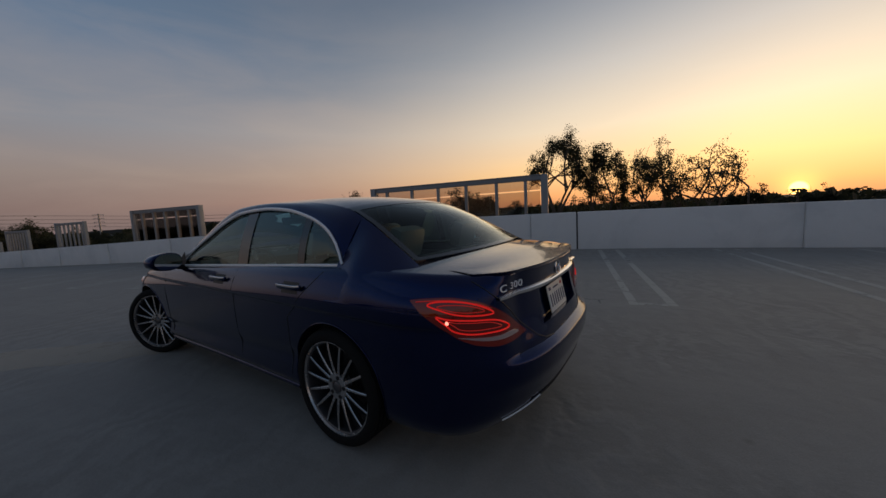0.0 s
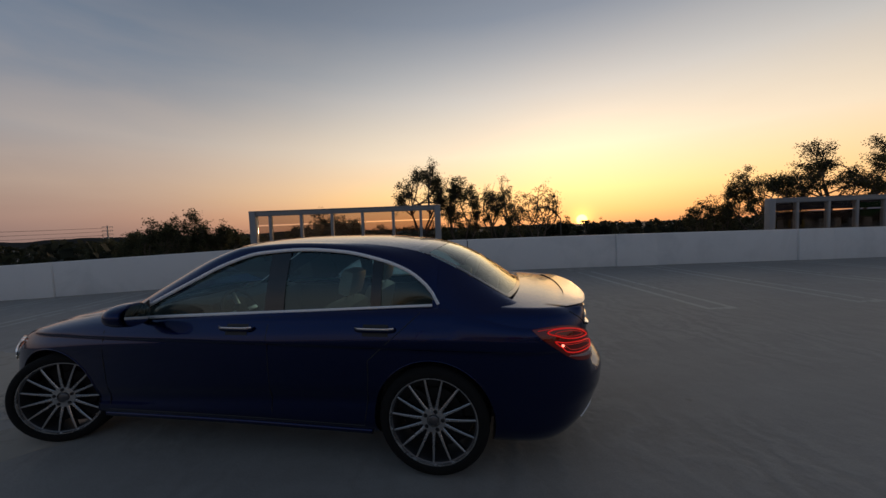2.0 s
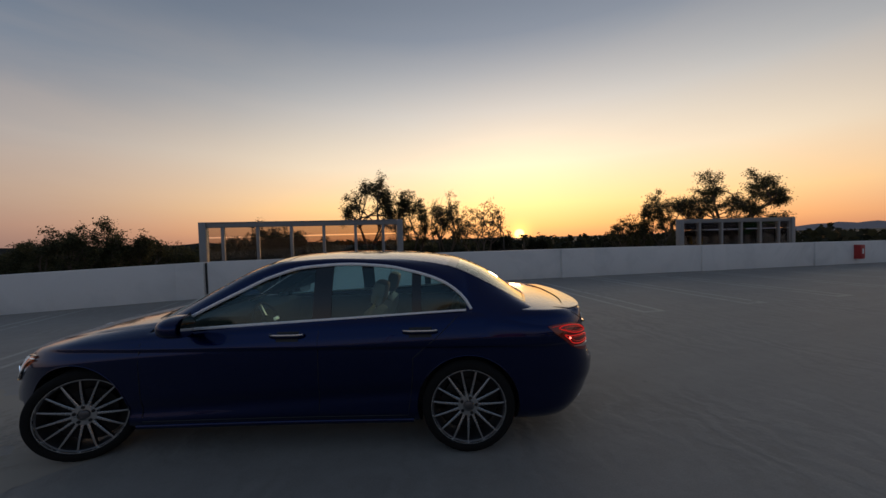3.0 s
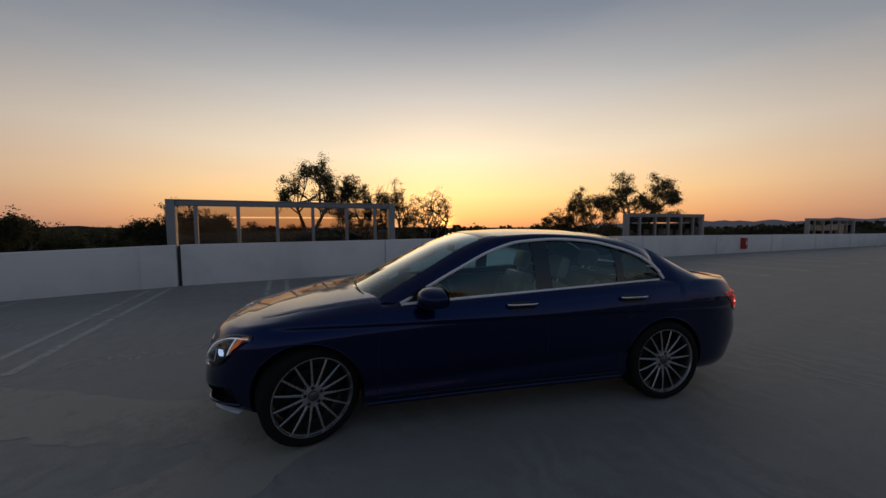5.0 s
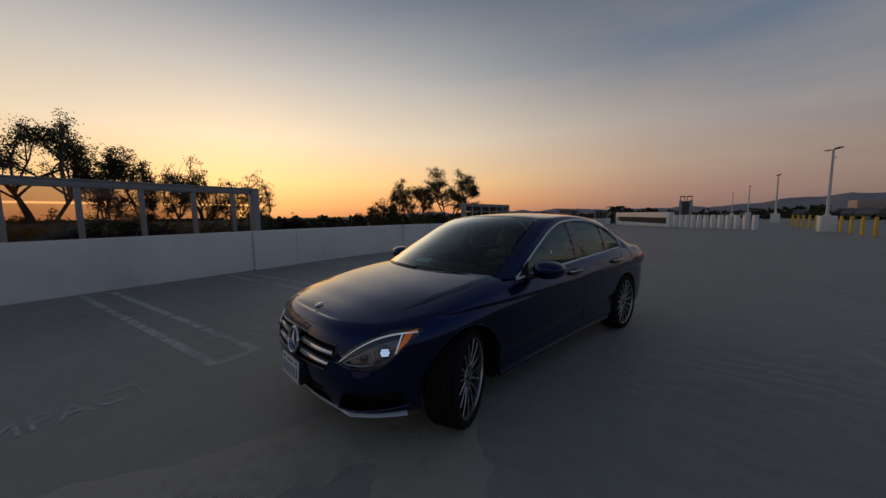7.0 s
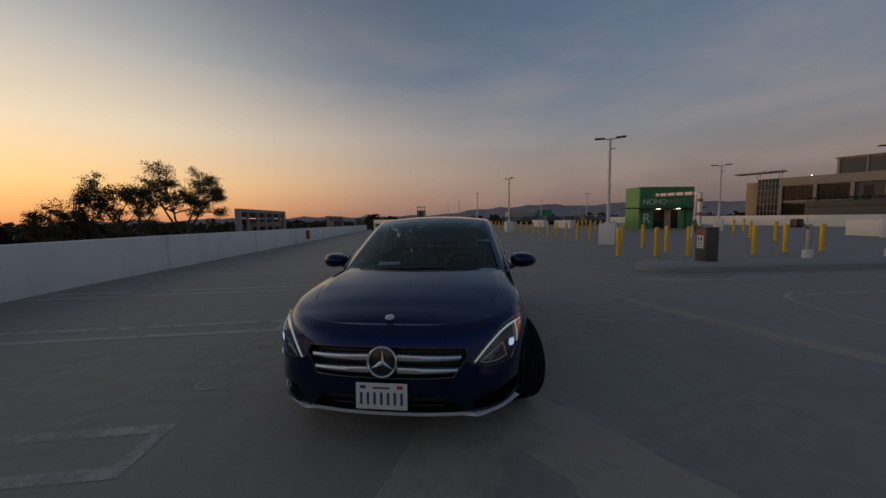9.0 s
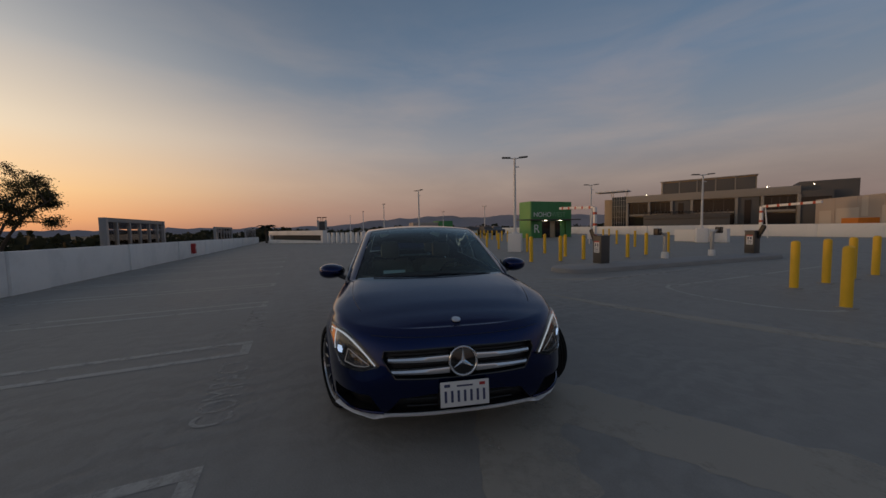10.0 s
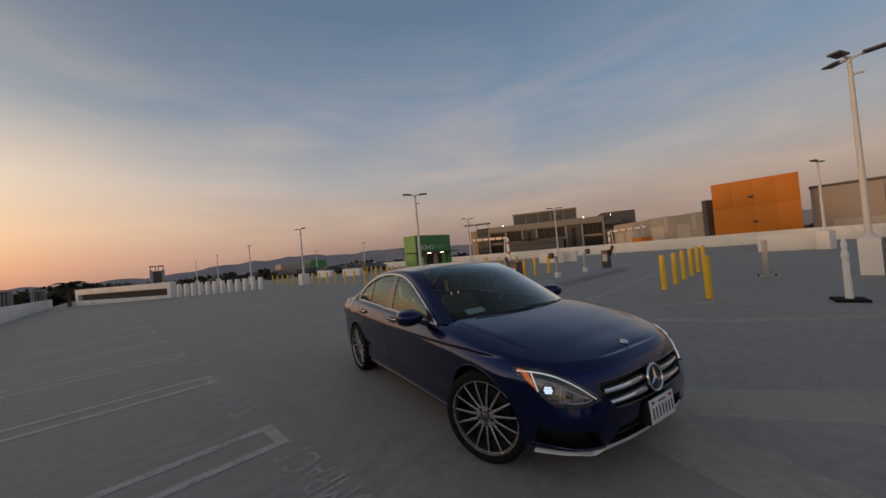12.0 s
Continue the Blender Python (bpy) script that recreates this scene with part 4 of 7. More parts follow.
def wheel(parent, x, s, steer):
    """An alloy wheel with fifteen thin twin-tone spokes, its tyre and brake disc. It faces along its own z axis."""
    hub = new("wheel", Builder().lathe([(0.256, -0.11), (0.264, -0.10), (0.252, -0.07), (0.246, 0.05), (0.252, 0.088), (0.267, 0.096), (0.269, 0.088), (0.258, 0.05), (0.254, -0.07), (0.266, -0.104)], M_RIMDARK, 48, close=True).mesh("wheel"))
    hub.parent = parent
    hub.matrix_local = Matrix.Translation((x, s * 0.80, 0.331)) @ Matrix.Rotation(radians(steer), 4, "Z") @ Matrix.Rotation(radians(-90 * s), 4, "X") @ Matrix.Rotation(radians(12 + 31 * x), 4, "Z")
    tread = [(0.265, -0.108), (0.275, -0.116), (0.292, -0.119), (0.315, -0.113), (0.327, -0.098), (0.331, -0.07)]
    for k in range(-2, 3):
        tread += [(0.3315, k * 0.034 - 0.012), (0.3315, k * 0.034 + 0.010), (0.324, k * 0.034 + 0.012), (0.324, k * 0.034 + 0.020)]
    tread += [(0.331, 0.09), (0.327, 0.098), (0.315, 0.113), (0.292, 0.119), (0.276, 0.116), (0.267, 0.104)]
    piece("tyre", Builder().lathe(tread, M_RUBBER, 64, close=True).mesh("tyre"), hub, "black low-profile tyre")
    piece("rim_lip", Builder().lathe([(0.265, 0.092), (0.272, 0.098), (0.270, 0.105), (0.263, 0.105), (0.259, 0.094)], M_RIM, 56, close=True).mesh("rim_lip"), hub, "bright machined rim edge")
    spoke_b = Builder()
    r0, r1 = 0.05, 0.263
    rows = []
    for t in between(0, 1, 6):
        r = r0 + (r1 - r0) * t
        w = 0.0098 - 0.0042 * t + 0.004 * max(0, 0.25 - t)
        z = 0.078 + 0.016 * math.sin(t * math.pi * 0.6) - 0.004 * t
        rows.append([(r, -w, z - 0.03), (r, -w, z - 0.003), (r, -w + 0.003, z), (r, w - 0.003, z), (r, w, z - 0.003), (r, w, z - 0.03)])
    for i in range(6):
        for k in range(6):
            j = (k + 1) % 6
            spoke_b.put([rows[i][k], rows[i][j], rows[i + 1][j], rows[i + 1][k]], [(0, 1, 2, 3)], M_RIM if k in (1, 2, 3) else M_BLACK)
    spoke_me = spoke_b.mesh("spoke")
    for k in range(15):
        a = 2 * math.pi * k / 15
        piece("spoke", spoke_me, hub, "", Matrix.Rotation(a, 4, "Z"))
    piece("hub_plate", Builder().lathe([(0.0, 0.03), (0.070, 0.03), (0.079, 0.066), (0.073, 0.082), (0.04, 0.084), (0.036, 0.072), (0.0, 0.072)], M_RIM, 32).mesh("hub_plate"), hub, "machined hub plate")
    piece("centre_cap", Builder().lathe([(0.0, 0.072), (0.033, 0.072), (0.031, 0.083), (0.026, 0.087), (0.0, 0.088)], M_RIMDARK, 24).mesh("centre_cap"), hub, "dark centre cap with a pale ring")
    bolt = Builder().lathe([(0.0125, 0.07), (0.0125, 0.0800), (0.0, 0.0800)], M_BLACK, 10).mesh("bolt_hole")
    for k in range(5):
        a = 2 * math.pi * k / 5
        piece("bolt_hole", bolt, hub, "", Matrix.Translation((0.056 * math.cos(a), 0.056 * math.sin(a), 0.0055)))
    piece("brake_disc", Builder().lathe([(0.0, -0.03), (0.165, -0.03), (0.165, 0.0), (0.09, 0.0), (0.085, 0.02), (0.0, 0.02)], M_BRAKE, 40).mesh("brake_disc"), hub, "grey steel brake disc")
    piece("caliper", Builder().box((0.09, -0.08, -0.055), (0.19, 0.08, 0.03), M_BRAKE, 0.015).mesh("caliper"), hub)
    piece("back_shield", Builder().lathe([(0.0, -0.07), (0.236, -0.07), (0.236, -0.06), (0.0, -0.06)], M_BLACK, 32).mesh("back_shield"), hub)
    return hub


def seat(parent, x, y, wide=0.25):
    """A leather seat with bolsters and headrest."""
    cushion = Builder().box((-0.28, -wide, 0.30), (0.28, wide, 0.46), M_SEAT, 0.06).mesh("seat")
    s = piece("seat", cushion, parent, "cream leather seat", Matrix.Translation((x, y, 0)))
    lean = Matrix.Translation((-0.24, 0, 0.40)) @ Matrix.Rotation(radians(-16), 4, "Y")
    back = Builder().box((-0.08, -wide, 0.0), (0.08, wide, 0.58), M_SEAT, 0.07)
    for q in (-1, 1):
        back.box((0.0, q * wide - 0.06, 0.06), (0.12, q * wide + 0.06, 0.48), M_SEAT, 0.045)
    piece("backrest", back.mesh("backrest"), s, "", lean)
    rest = Builder().box((-0.05, -0.13, 0.62), (0.06, 0.13, 0.82), M_SEAT, 0.045)
    for q in (-0.06, 0.06):
        rest.rod((0, q, 0.55), (0, q, 0.68), 0.008, M_CHROME)
    piece("headrest", rest.mesh("headrest"), s, "cream leather headrest", lean)


def build_car():
    car = thing("sedan", "dark navy blue four-door sedan with chrome window trim, front wheels turned", "car")
    piece("body", cut_arches(body_mesh()), car, "dark navy metallic body")
    for x, steer in ((1.42, 24), (-1.42, 0)):
        for s in (1, -1):
            wheel(car, x, s, steer)

    # roof, pillars and glass
    roof_x = between(-1.30, 0.04, 24)
    roof = piece("roof", patch("roof", [[top_skin(x, q) for q in between(-1, 1, 16)] for x in roof_x], M_PAINT), car)
    screen = [[top_skin(x, q) for q in between(-0.985, 0.985, 16)] for x in between(0.045, 0.985, 18)]
    w = piece("windscreen", patch("windscreen", screen, M_CARGLASS), car, "raked windscreen with a dark top band")
    w.visible_shadow = False
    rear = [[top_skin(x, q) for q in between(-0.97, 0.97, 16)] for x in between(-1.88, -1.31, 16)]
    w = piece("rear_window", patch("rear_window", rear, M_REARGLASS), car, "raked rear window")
    w.visible_shadow = False
    band = [[top_skin(x, q) + Vector((0, 0, 0.002)) for q in between(-1, 1, 16)] for x in between(-0.03, 0.075, 3)]
    piece("header_band", patch("header_band", band, M_GLOSSBLACK), roof, "gloss black band over the windscreen")
    band = [[top_skin(x, q) + Vector((0, 0, 0.002)) for q in between(-1, 1, 16)] for x in between(-1.36, -1.29, 3)]
    piece("rear_band", patch("rear_band", band, M_GLOSSBLACK), roof)
    for s in (1, -1):
        frit = [[top_skin(x, s * q) + Vector((0, 0, 0.002)) for q in between(0.94, 0.99, 3)] for x in between(-1.88, -1.30, 16)]
        piece("window_border", patch("window_border", frit, M_GLOSSBLACK), w, "black printed border of the rear window")
    frit = [[top_skin(x, q) + Vector((0, 0, 0.0025)) for q in between(-0.97, 0.97, 16)] for x in between(-1.885, -1.862, 3)]
    piece("window_border", patch("window_border", frit, M_GLOSSBLACK), w, "black printed border of the rear window")
    scuttle = [[Vector((x + 0.17 * (1 - abs(q) ** 2.2), 0.76 * q, 0.925 + 0.055 * (1 - abs(q) ** 2) - 0.20 * (x - 0.88))) for q in between(-1, 1, 14)] for x in between(0.80, 0.93, 3)]
    piece("scuttle", patch("scuttle", scuttle, M_BLACK), car, "black plastic scuttle under the windscreen")
    for y0, y1 in ((0.55, -0.02), (0.02, -0.55)):
        pts = [top_skin(0.955 - 0.02 * t, (y0 + (y1 - y0) * t) / 0.72) + Vector((0.008, 0, 0.008)) for t in between(0, 1, 8)]
        piece("wiper", tube("wiper", pts, 0.006, M_BLACK), car, "black wiper resting on the windscreen")
    for s in (1, -1):
        taus = between(0, 1, 44)
        rail = []
        for t in taus:
            a = along(ARCH, -1.45 + 2.23 * t)
            b = along(EDGE, -1.44 + 2.41 * t)
            row = []
            for k in range(7):
                q = k / 6
                m = a.lerp(b, q)
                puff = 0.022 * math.sin(math.pi * q) * (0.4 + 0.6 * math.sin(math.pi * t))
                row.append(m + Vector((0, puff, puff * 0.7)))
            rail.append(row)
        piece("roof_pillar", patch("roof_pillar", mirrored(rail, s), M_PAINT), car)
        # the quarter that runs from the rear window's edge down into the flank
        quarter = []
        for t in between(0, 1, 18):
            x = -1.425 - 0.62 * t
            a = along(EDGE, x)
            b = skin(p_of_x(x), 0.80, 0.0015)
            c1 = Vector((x, a.y + 0.45 * (b.y - a.y), a.z - 0.34 * (1 - t) * (a.z - b.z)))
            c2 = Vector((x, b.y - 0.022 * (1 - t), b.z + (0.31 + 0.25 * t) * (a.z - b.z)))
            row = []
            foot = along(ARCH, -1.45) + Vector((x + 1.45, 0.006, 0))
            near = (1 - ease(0.0, 0.30, t)) * 0.85
            for q in between(0, 1, 14):
                w = 1 - q
                m = a * w ** 3 + c1 * (3 * w * w * q) + c2 * (3 * w * q * q) + b * q ** 3
                line = a.lerp(foot, q / 0.62) if q < 0.62 else foot.lerp(b, (q - 0.62) / 0.38)
                row.append(m.lerp(line, near))
            quarter.append(row)
        piece("quarter_panel", patch("quarter_panel", mirrored(quarter, s), M_PAINT), car)
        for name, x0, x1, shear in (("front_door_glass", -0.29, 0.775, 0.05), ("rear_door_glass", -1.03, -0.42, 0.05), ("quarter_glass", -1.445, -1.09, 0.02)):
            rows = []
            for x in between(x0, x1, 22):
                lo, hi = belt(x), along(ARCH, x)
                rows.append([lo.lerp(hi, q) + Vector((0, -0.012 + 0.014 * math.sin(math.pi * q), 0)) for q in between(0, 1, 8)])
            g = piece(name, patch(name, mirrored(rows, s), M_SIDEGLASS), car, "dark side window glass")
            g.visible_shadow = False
        for x0, x1, name in ((-0.425, -0.285, "door_pillar"), (-1.095, -1.025, "window_bar")):
            rows = []
            for x in between(x0, x1, 4):
                lo, hi = belt(x), along(ARCH, x)
                rows.append([lo.lerp(hi, q) + Vector((0, -0.006 + 0.014 * math.sin(math.pi * q), 0)) for q in between(0, 1, 8)])
            piece(name, patch(name, mirrored(rows, s), M_GLOSSBLACK), car, "black pillar between the side windows")
        f = (lambda v: v) if s > 0 else flip
        # bright line round the side windows
        piece("window_trim", tube("window_trim", [f(belt(x) + Vector((0, 0.008, -0.006))) for x in between(-1.46, 0.78, 30)], 0.0125, M_TRIM, 8, 0.6), car, "bright chrome strip under the windows")
        piece("window_trim", tube("window_trim", [f(along(ARCH, x) + Vector((0, 0.008, 0.004))) for x in between(-1.462, 0.785, 60)], 0.0118, M_TRIM, 8, 0.6), car, "bright chrome arch over the windows")
        sill_rows = []
        for x in between(-1.47, 0.93, 40):
            b = skin(p_of_x(x), 0.985)
            a = belt(min(0.78, max(-1.45, x))) if -1.45 <= x <= 0.78 else Vector((x, 0.80, curve_at(SHOULDER, x) + 0.012))
            sill_rows.append([f(a + Vector((0, -0.02, -0.002))), f(a.lerp(b, 0.5) + Vector((0, 0.004, 0.003))), f(b)])
        piece("door_top", patch("door_top", sill_rows, M_PAINT), car)
        # shut lines of the doors
        def seam(pts, name="door_seam"):
            piece(name, tube(name, [f(skin(p_of_x(x), level(p_of_x(x), z), -0.0004)) for x, z in pts], 0.0030, M_BLACK, 6), car)
        seam([(0.955 - 0.02 * t, 0.30 + 0.59 * t) for t in between(0, 1, 10)])
        seam([(-0.335 - 0.02 * t, 0.27 + 0.67 * t) for t in between(0, 1, 10)])
        seam([(-1.03 - 0.33 * t, 0.69 + 0.285 * t) for t in between(0, 1, 8)])
        seam([(-0.98 - 0.05 * math.sin(t * 1.57), 0.27 + 0.42 * t) for t in between(0, 1, 8)])
        seam([(0.955 - 1.94 * t, 0.272) for t in between(0, 1, 16)])
        # crease along the doors and the sill strip
        piece("sill_strip", tube("sill_strip", [f(skin(p_of_x(x), level(p_of_x(x), 0.222), 0.0)) for x in between(-1.02, 1.02, 24)], 0.020, M_PAINT, 10, 0.9), car, "navy side sill")
        # arches
        for ax, ar in ((1.42, 0.372), (-1.42, 0.368)):
            lip = []
            for a in between(radians(-14), radians(194), 40):
                x, z = ax + ar * math.cos(a), 0.335 + ar * math.sin(a)
                q = skin(p_of_x(x), max(0.0, level(p_of_x(x), z)), 0.001)
                lip.append(f(Vector((x, q.y, z))))
            piece("arch_lip", tube("arch_lip", lip, 0.0035, M_PAINT, 8), car)
        # handles
        for x in (-0.13, -1.09):
            pts = [skin(p_of_x(x + d), level(p_of_x(x + d), 0.872 - 0.012 * x), 0.026 * (1 - (d / 0.125) ** 6) + 0.004) for d in between(-0.12, 0.12, 14)]
            h = piece("door_handle", tube("door_handle", [f(q) for q in pts], 0.0155, M_PAINT, 10, 0.7), car, "navy door handle with a bright strip")
            piece("handle_strip", tube("handle_strip", [f(q + Vector((0, 0.010, 0.009))) for q in pts], 0.0065, M_CHROME, 8, 0.7), h, "bright chrome strip")
            # flat black patch stands in for the shaded hollow behind the handle
            hollow = [[f(skin(p_of_x(x + d * 0.95), level(p_of_x(x + d * 0.95), 0.866 - 0.012 * x + e), 0.0012)) for d in between(-0.085, 0.085, 10)] for e in between(-0.036, 0.03, 4)]
            piece("handle_cup", patch("handle_cup", hollow, M_BLACK), h)
        # mirror
        pod = bmesh.new()
        bmesh.ops.create_icosphere(pod, subdivisions=4, radius=1)
        for v in pod.verts:
            c = v.co
            c.x = math.copysign(abs(c.x) ** 0.85, c.x)
            c.z = math.copysign(abs(c.z) ** 0.8, c.z)
            if c.x < -0.25:
                c.x = -0.25 - (abs(c.x) - 0.25) * 0.12
            taper = 1 - 0.20 * (c.y + 1) / 2
            v.co = Vector((c.x * 0.125, c.y * 0.128, c.z * 0.084 * taper))
        b = Builder().take(pod, M_PAINT)
        at = Vector((0.56, 0.995, 0.985))
        m = Matrix.Translation(f(at)) @ Matrix.Rotation(radians(15 * s), 4, "Z")
        pod_ob = piece("side_mirror", b.mesh("side_mirror"), car, "navy door mirror housing", m)
        piece("mirror_glass", patch("mirror_glass", [[Vector((-0.0545, y * 0.106 * math.sqrt(max(0, 1 - (z * 0.9) ** 2)), z * 0.066)) for y in between(-1, 1, 10)] for z in between(-1, 1, 8)], M_MIRROR), pod_ob, "mirror glass")
        piece("mirror_foot", tube("mirror_foot", [(0.02, -s * 0.07, -0.035), (0.03, -s * 0.13, -0.06), (0.035, -s * 0.19, -0.075)], 0.024, M_BLACK, 10, 1.4), pod_ob, "black mirror arm")
        sail = [[f(Vector((x, belt(min(0.78, x)).y + 0.004, 0.93 + q * max(0.01, (0.80 - x) * 0.62)))) for q in between(0, 1, 3)] for x in between(0.60, 0.80, 5)]
        piece("mirror_sail", patch("mirror_sail", sail, M_BLACK), car)

        # head lamp
        mir = s < 0
        ps = between(p_of_x(1.775), p_of_y(0.515), 22)
        top = lambda t: 0.764 - 0.006 * t - 0.180 * t ** 2.8
        low = lambda t: 0.733 - 0.183 * ease(0, 0.55, t) - 0.018 * t + 0.034 * ease(0.78, 1.0, t)
        hl = piece("headlight", on_skin("headlight", ps, low, top, M_GLOSSBLACK, 0.003, 8, mir), car, "lit swept-back headlight with white light guide and amber end")
        piece("lamp_reflector", on_skin("lamp_reflector", ps[3:19], lambda t: low(0.14 + 0.72 * t) + 0.018, lambda t: top(0.14 + 0.72 * t) - 0.05, M_LAMPBASE, 0.006, 5, mir), hl)
        at_lamp = lambda t, q, lift: f(skin(ps[0] + (ps[-1] - ps[0]) * t, level(ps[0] + (ps[-1] - ps[0]) * t, low(t) + (top(t) - low(t)) * q), lift))
        amber = [[at_lamp(0.03 + 0.13 * a + 0.13 * (1 - q), 0.08 + 0.70 * q, 0.011) for q in between(0, 1, 5)] for a in between(0, 1, 4)]
        piece("amber_reflector", patch("amber_reflector", amber, M_AMBER), hl, "amber side reflector with a faint added glow")
        piece("light_guide", tube("light_guide", [at_lamp(0.185 + 0.13 * (1 - q), q, 0.013) for q in between(0.08, 0.80, 8)], 0.0042, M_DRL, 8), hl, "white lit light guide")
        wedge = [(0.54, 0.20), (0.56, 0.62), (0.62, 0.60), (0.76, 0.54), (0.86, 0.44), (0.90, 0.34), (0.84, 0.24), (0.70, 0.17), (0.54, 0.20)]
        piece("lamp_bezel", tube("lamp_bezel", [at_lamp(t, q, 0.014) for t, q in wedge], 0.0034, M_SATIN, 6), hl, "bright wedge bezel")
        piece("lamp_bezel", tube("lamp_bezel", [at_lamp(t, 0.055, 0.012) for t in between(0.27, 0.97, 16)], 0.0024, M_LAMPBASE, 6), hl)
        piece("light_guide", on_skin("light_guide", ps[1:22], lambda t: top(0.05 + 0.93 * t) - 0.0255 + 0.010 * t, lambda t: top(0.05 + 0.93 * t) - 0.020 + 0.010 * t, M_DRL, 0.012, 2, mir), hl, "white lit light guide")
        for t, r, glow in ((0.42, 0.031, M_LAMPBASE), (0.66, 0.020, M_LAMPBASE)):
            p = ps[0] + (ps[-1] - ps[0]) * t
            z = low(t) + (top(t) - low(t)) * 0.42
            a, b2 = skin(p, level(p, z), 0.008), skin(p, level(p, z), 0.03)
            mm = Matrix.Translation(f(a)) @ (f(b2) - f(a)).to_track_quat("Z", "Y").to_matrix().to_4x4()
            pj = piece("projector", Builder().lathe([(r * 1.25, -0.01), (r * 1.25, 0.006), (r * 1.08, 0.008), (r, 0.002), (r * 0.8, 0.006), (r * 0.4, 0.010), (0, 0.011)], glow, 28, mm).mesh("projector"), hl, "round projector")
            if t < 0.5:
                for k in (-1, 0, 1):
                    w = 0.027 - 0.006 * abs(k)
                    cell = [Vector((x, k * 0.0150 + y, 0.012)) for x, y in ((-w, -0.0062), (w, -0.0062), (w, 0.0062), (-w, 0.0062))]
                    piece("lit_cell", Builder().put(cell + [c - Vector((0, 0, 0.006)) for c in cell], [(0, 1, 2, 3), (4, 7, 6, 5), (0, 4, 5, 1), (1, 5, 6, 2), (2, 6, 7, 3), (3, 7, 4, 0)], M_BEAM, mm).mesh("lit_cell"), hl, "bluish lit cell")
        lens = piece("lamp_lens", on_skin("lamp_lens", ps, low, top, M_LENS, 0.018, 8, mir), hl, "clear lamp cover")
        lens.visible_shadow = False

        # tail lamp
        ps = between(p_of_x(-2.005), p_of_y(0.522, True), 36)
        top = lambda t: curve_at([(0, 0.889), (0.10, 0.896), (0.24, 0.899), (0.47, 0.879), (0.62, 0.845), (0.76, 0.796), (0.90, 0.735), (1, 0.686)], t)
        low = lambda t: curve_at([(0, 0.885), (0.08, 0.832), (0.24, 0.756), (0.34, 0.716), (0.49, 0.684), (0.65, 0.671), (0.82, 0.670), (1, 0.680)], t)
        tl = piece("tail_light", on_skin("tail_light", ps, low, top, M_TAIL, 0.008, 8, mir), car, "lit red tail light with two glowing loops")

        def lamp_point(t, z, lift):
            p = ps[0] + (ps[-1] - ps[0]) * t
            return f(skin(p, level(p, z), lift))

        def loop(knots, r, mat, name):
            pts = []
            for k in range(len(knots) - 1):
                k0, k1, k2, k3 = knots[k - 1] if k else knots[-2], knots[k], knots[k + 1], knots[(k + 2) % (len(knots) - 1)]
                for u in between(0, 1, 6)[:-1]:
                    pts.append(tuple(0.5 * (2 * k1[c] + (k2[c] - k0[c]) * u + (2 * k0[c] - 5 * k1[c] + 4 * k2[c] - k3[c]) * u * u + (3 * k1[c] - k0[c] - 3 * k2[c] + k3[c]) * u ** 3) for c in (0, 1)))
            pts.append(pts[0])
            return tube(name, [lamp_point(t, z, 0.011) for t, z in pts], r, mat, 8)
        upper = [(0.12, 0.870), (0.20, 0.884), (0.38, 0.877), (0.53, 0.852), (0.62, 0.820), (0.48, 0.817), (0.32, 0.828), (0.20, 0.850), (0.12, 0.870)]
        lower = [(0.18, 0.820), (0.27, 0.808), (0.45, 0.798), (0.61, 0.791), (0.70, 0.774), (0.77, 0.743), (0.60, 0.737), (0.43, 0.738), (0.31, 0.752), (0.25, 0.782), (0.18, 0.820)]
        for ring in (upper, lower):
            piece("light_loop", loop(ring, 0.0036, M_TAILGLOW, "light_loop"), tl, "glowing red light loop")
            mid_t, mid_z = sum(q[0] for q in ring[1:]) / (len(ring) - 1), sum(q[1] for q in ring[1:]) / (len(ring) - 1)
            inner = [(mid_t + (t - mid_t) * 0.72, mid_z + (z - mid_z) * 0.55) for t, z in ring]
            piece("light_guide", loop(inner, 0.0022, M_TAILDIM, "light_guide"), tl, "dim red inner light guide")
        crown = [(t, top(t) - 0.010) for t in between(0.04, 0.60, 20)]
        piece("light_guide", tube("light_guide", [lamp_point(t, z, 0.010) for t, z in crown], 0.0025, M_TAILDIM, 6), tl, "dim red inner light guide")
        bulb = bmesh.new()
        bmesh.ops.create_icosphere(bulb, subdivisions=2, radius=0.0085)
        piece("bulb", Builder().take(bulb, M_BULB, Matrix.Translation(lamp_point(0.255, 0.793, 0.010))).mesh("bulb"), tl, "bright red bulb spot")
        piece("reverse_lens", on_skin("reverse_lens", ps[12:33], lambda t: curve_at([(0, 0.724), (0.5, 0.700), (1, 0.697)], t), lambda t: curve_at([(0, 0.726), (0.5, 0.717), (0.85, 0.719), (1, 0.706)], t), M_CLEARRED, 0.0125, 2, mir), tl, "pale reversing lens")
        # intakes in the front bumper
        piece("intake_blade", tube("intake_blade", [f(skin(p_of_y(y), level(p_of_y(y), 0.272 + 0.07 * max(0, y - 0.5)), 0.0)) for y in between(0.50, 0.84, 12)], 0.010, M_PAINT, 8), car)

    # nose
    def face(name, half, low, top, mat, lift, rear=False, rows=5, n=26):
        grid = []
        for i in range(rows + 1):
            grid.append(across(half, -half, lambda y: low(y) + (top(y) - low(y)) * i / rows, lift, n, rear))
        rim = []
        for i, row in enumerate(grid):
            a, b = row[0].copy(), row[-1].copy()
            k = 0.02 if not rear else -0.02
            rim.append([a - Vector((k, 0, 0))] + row + [b - Vector((k, 0, 0))])
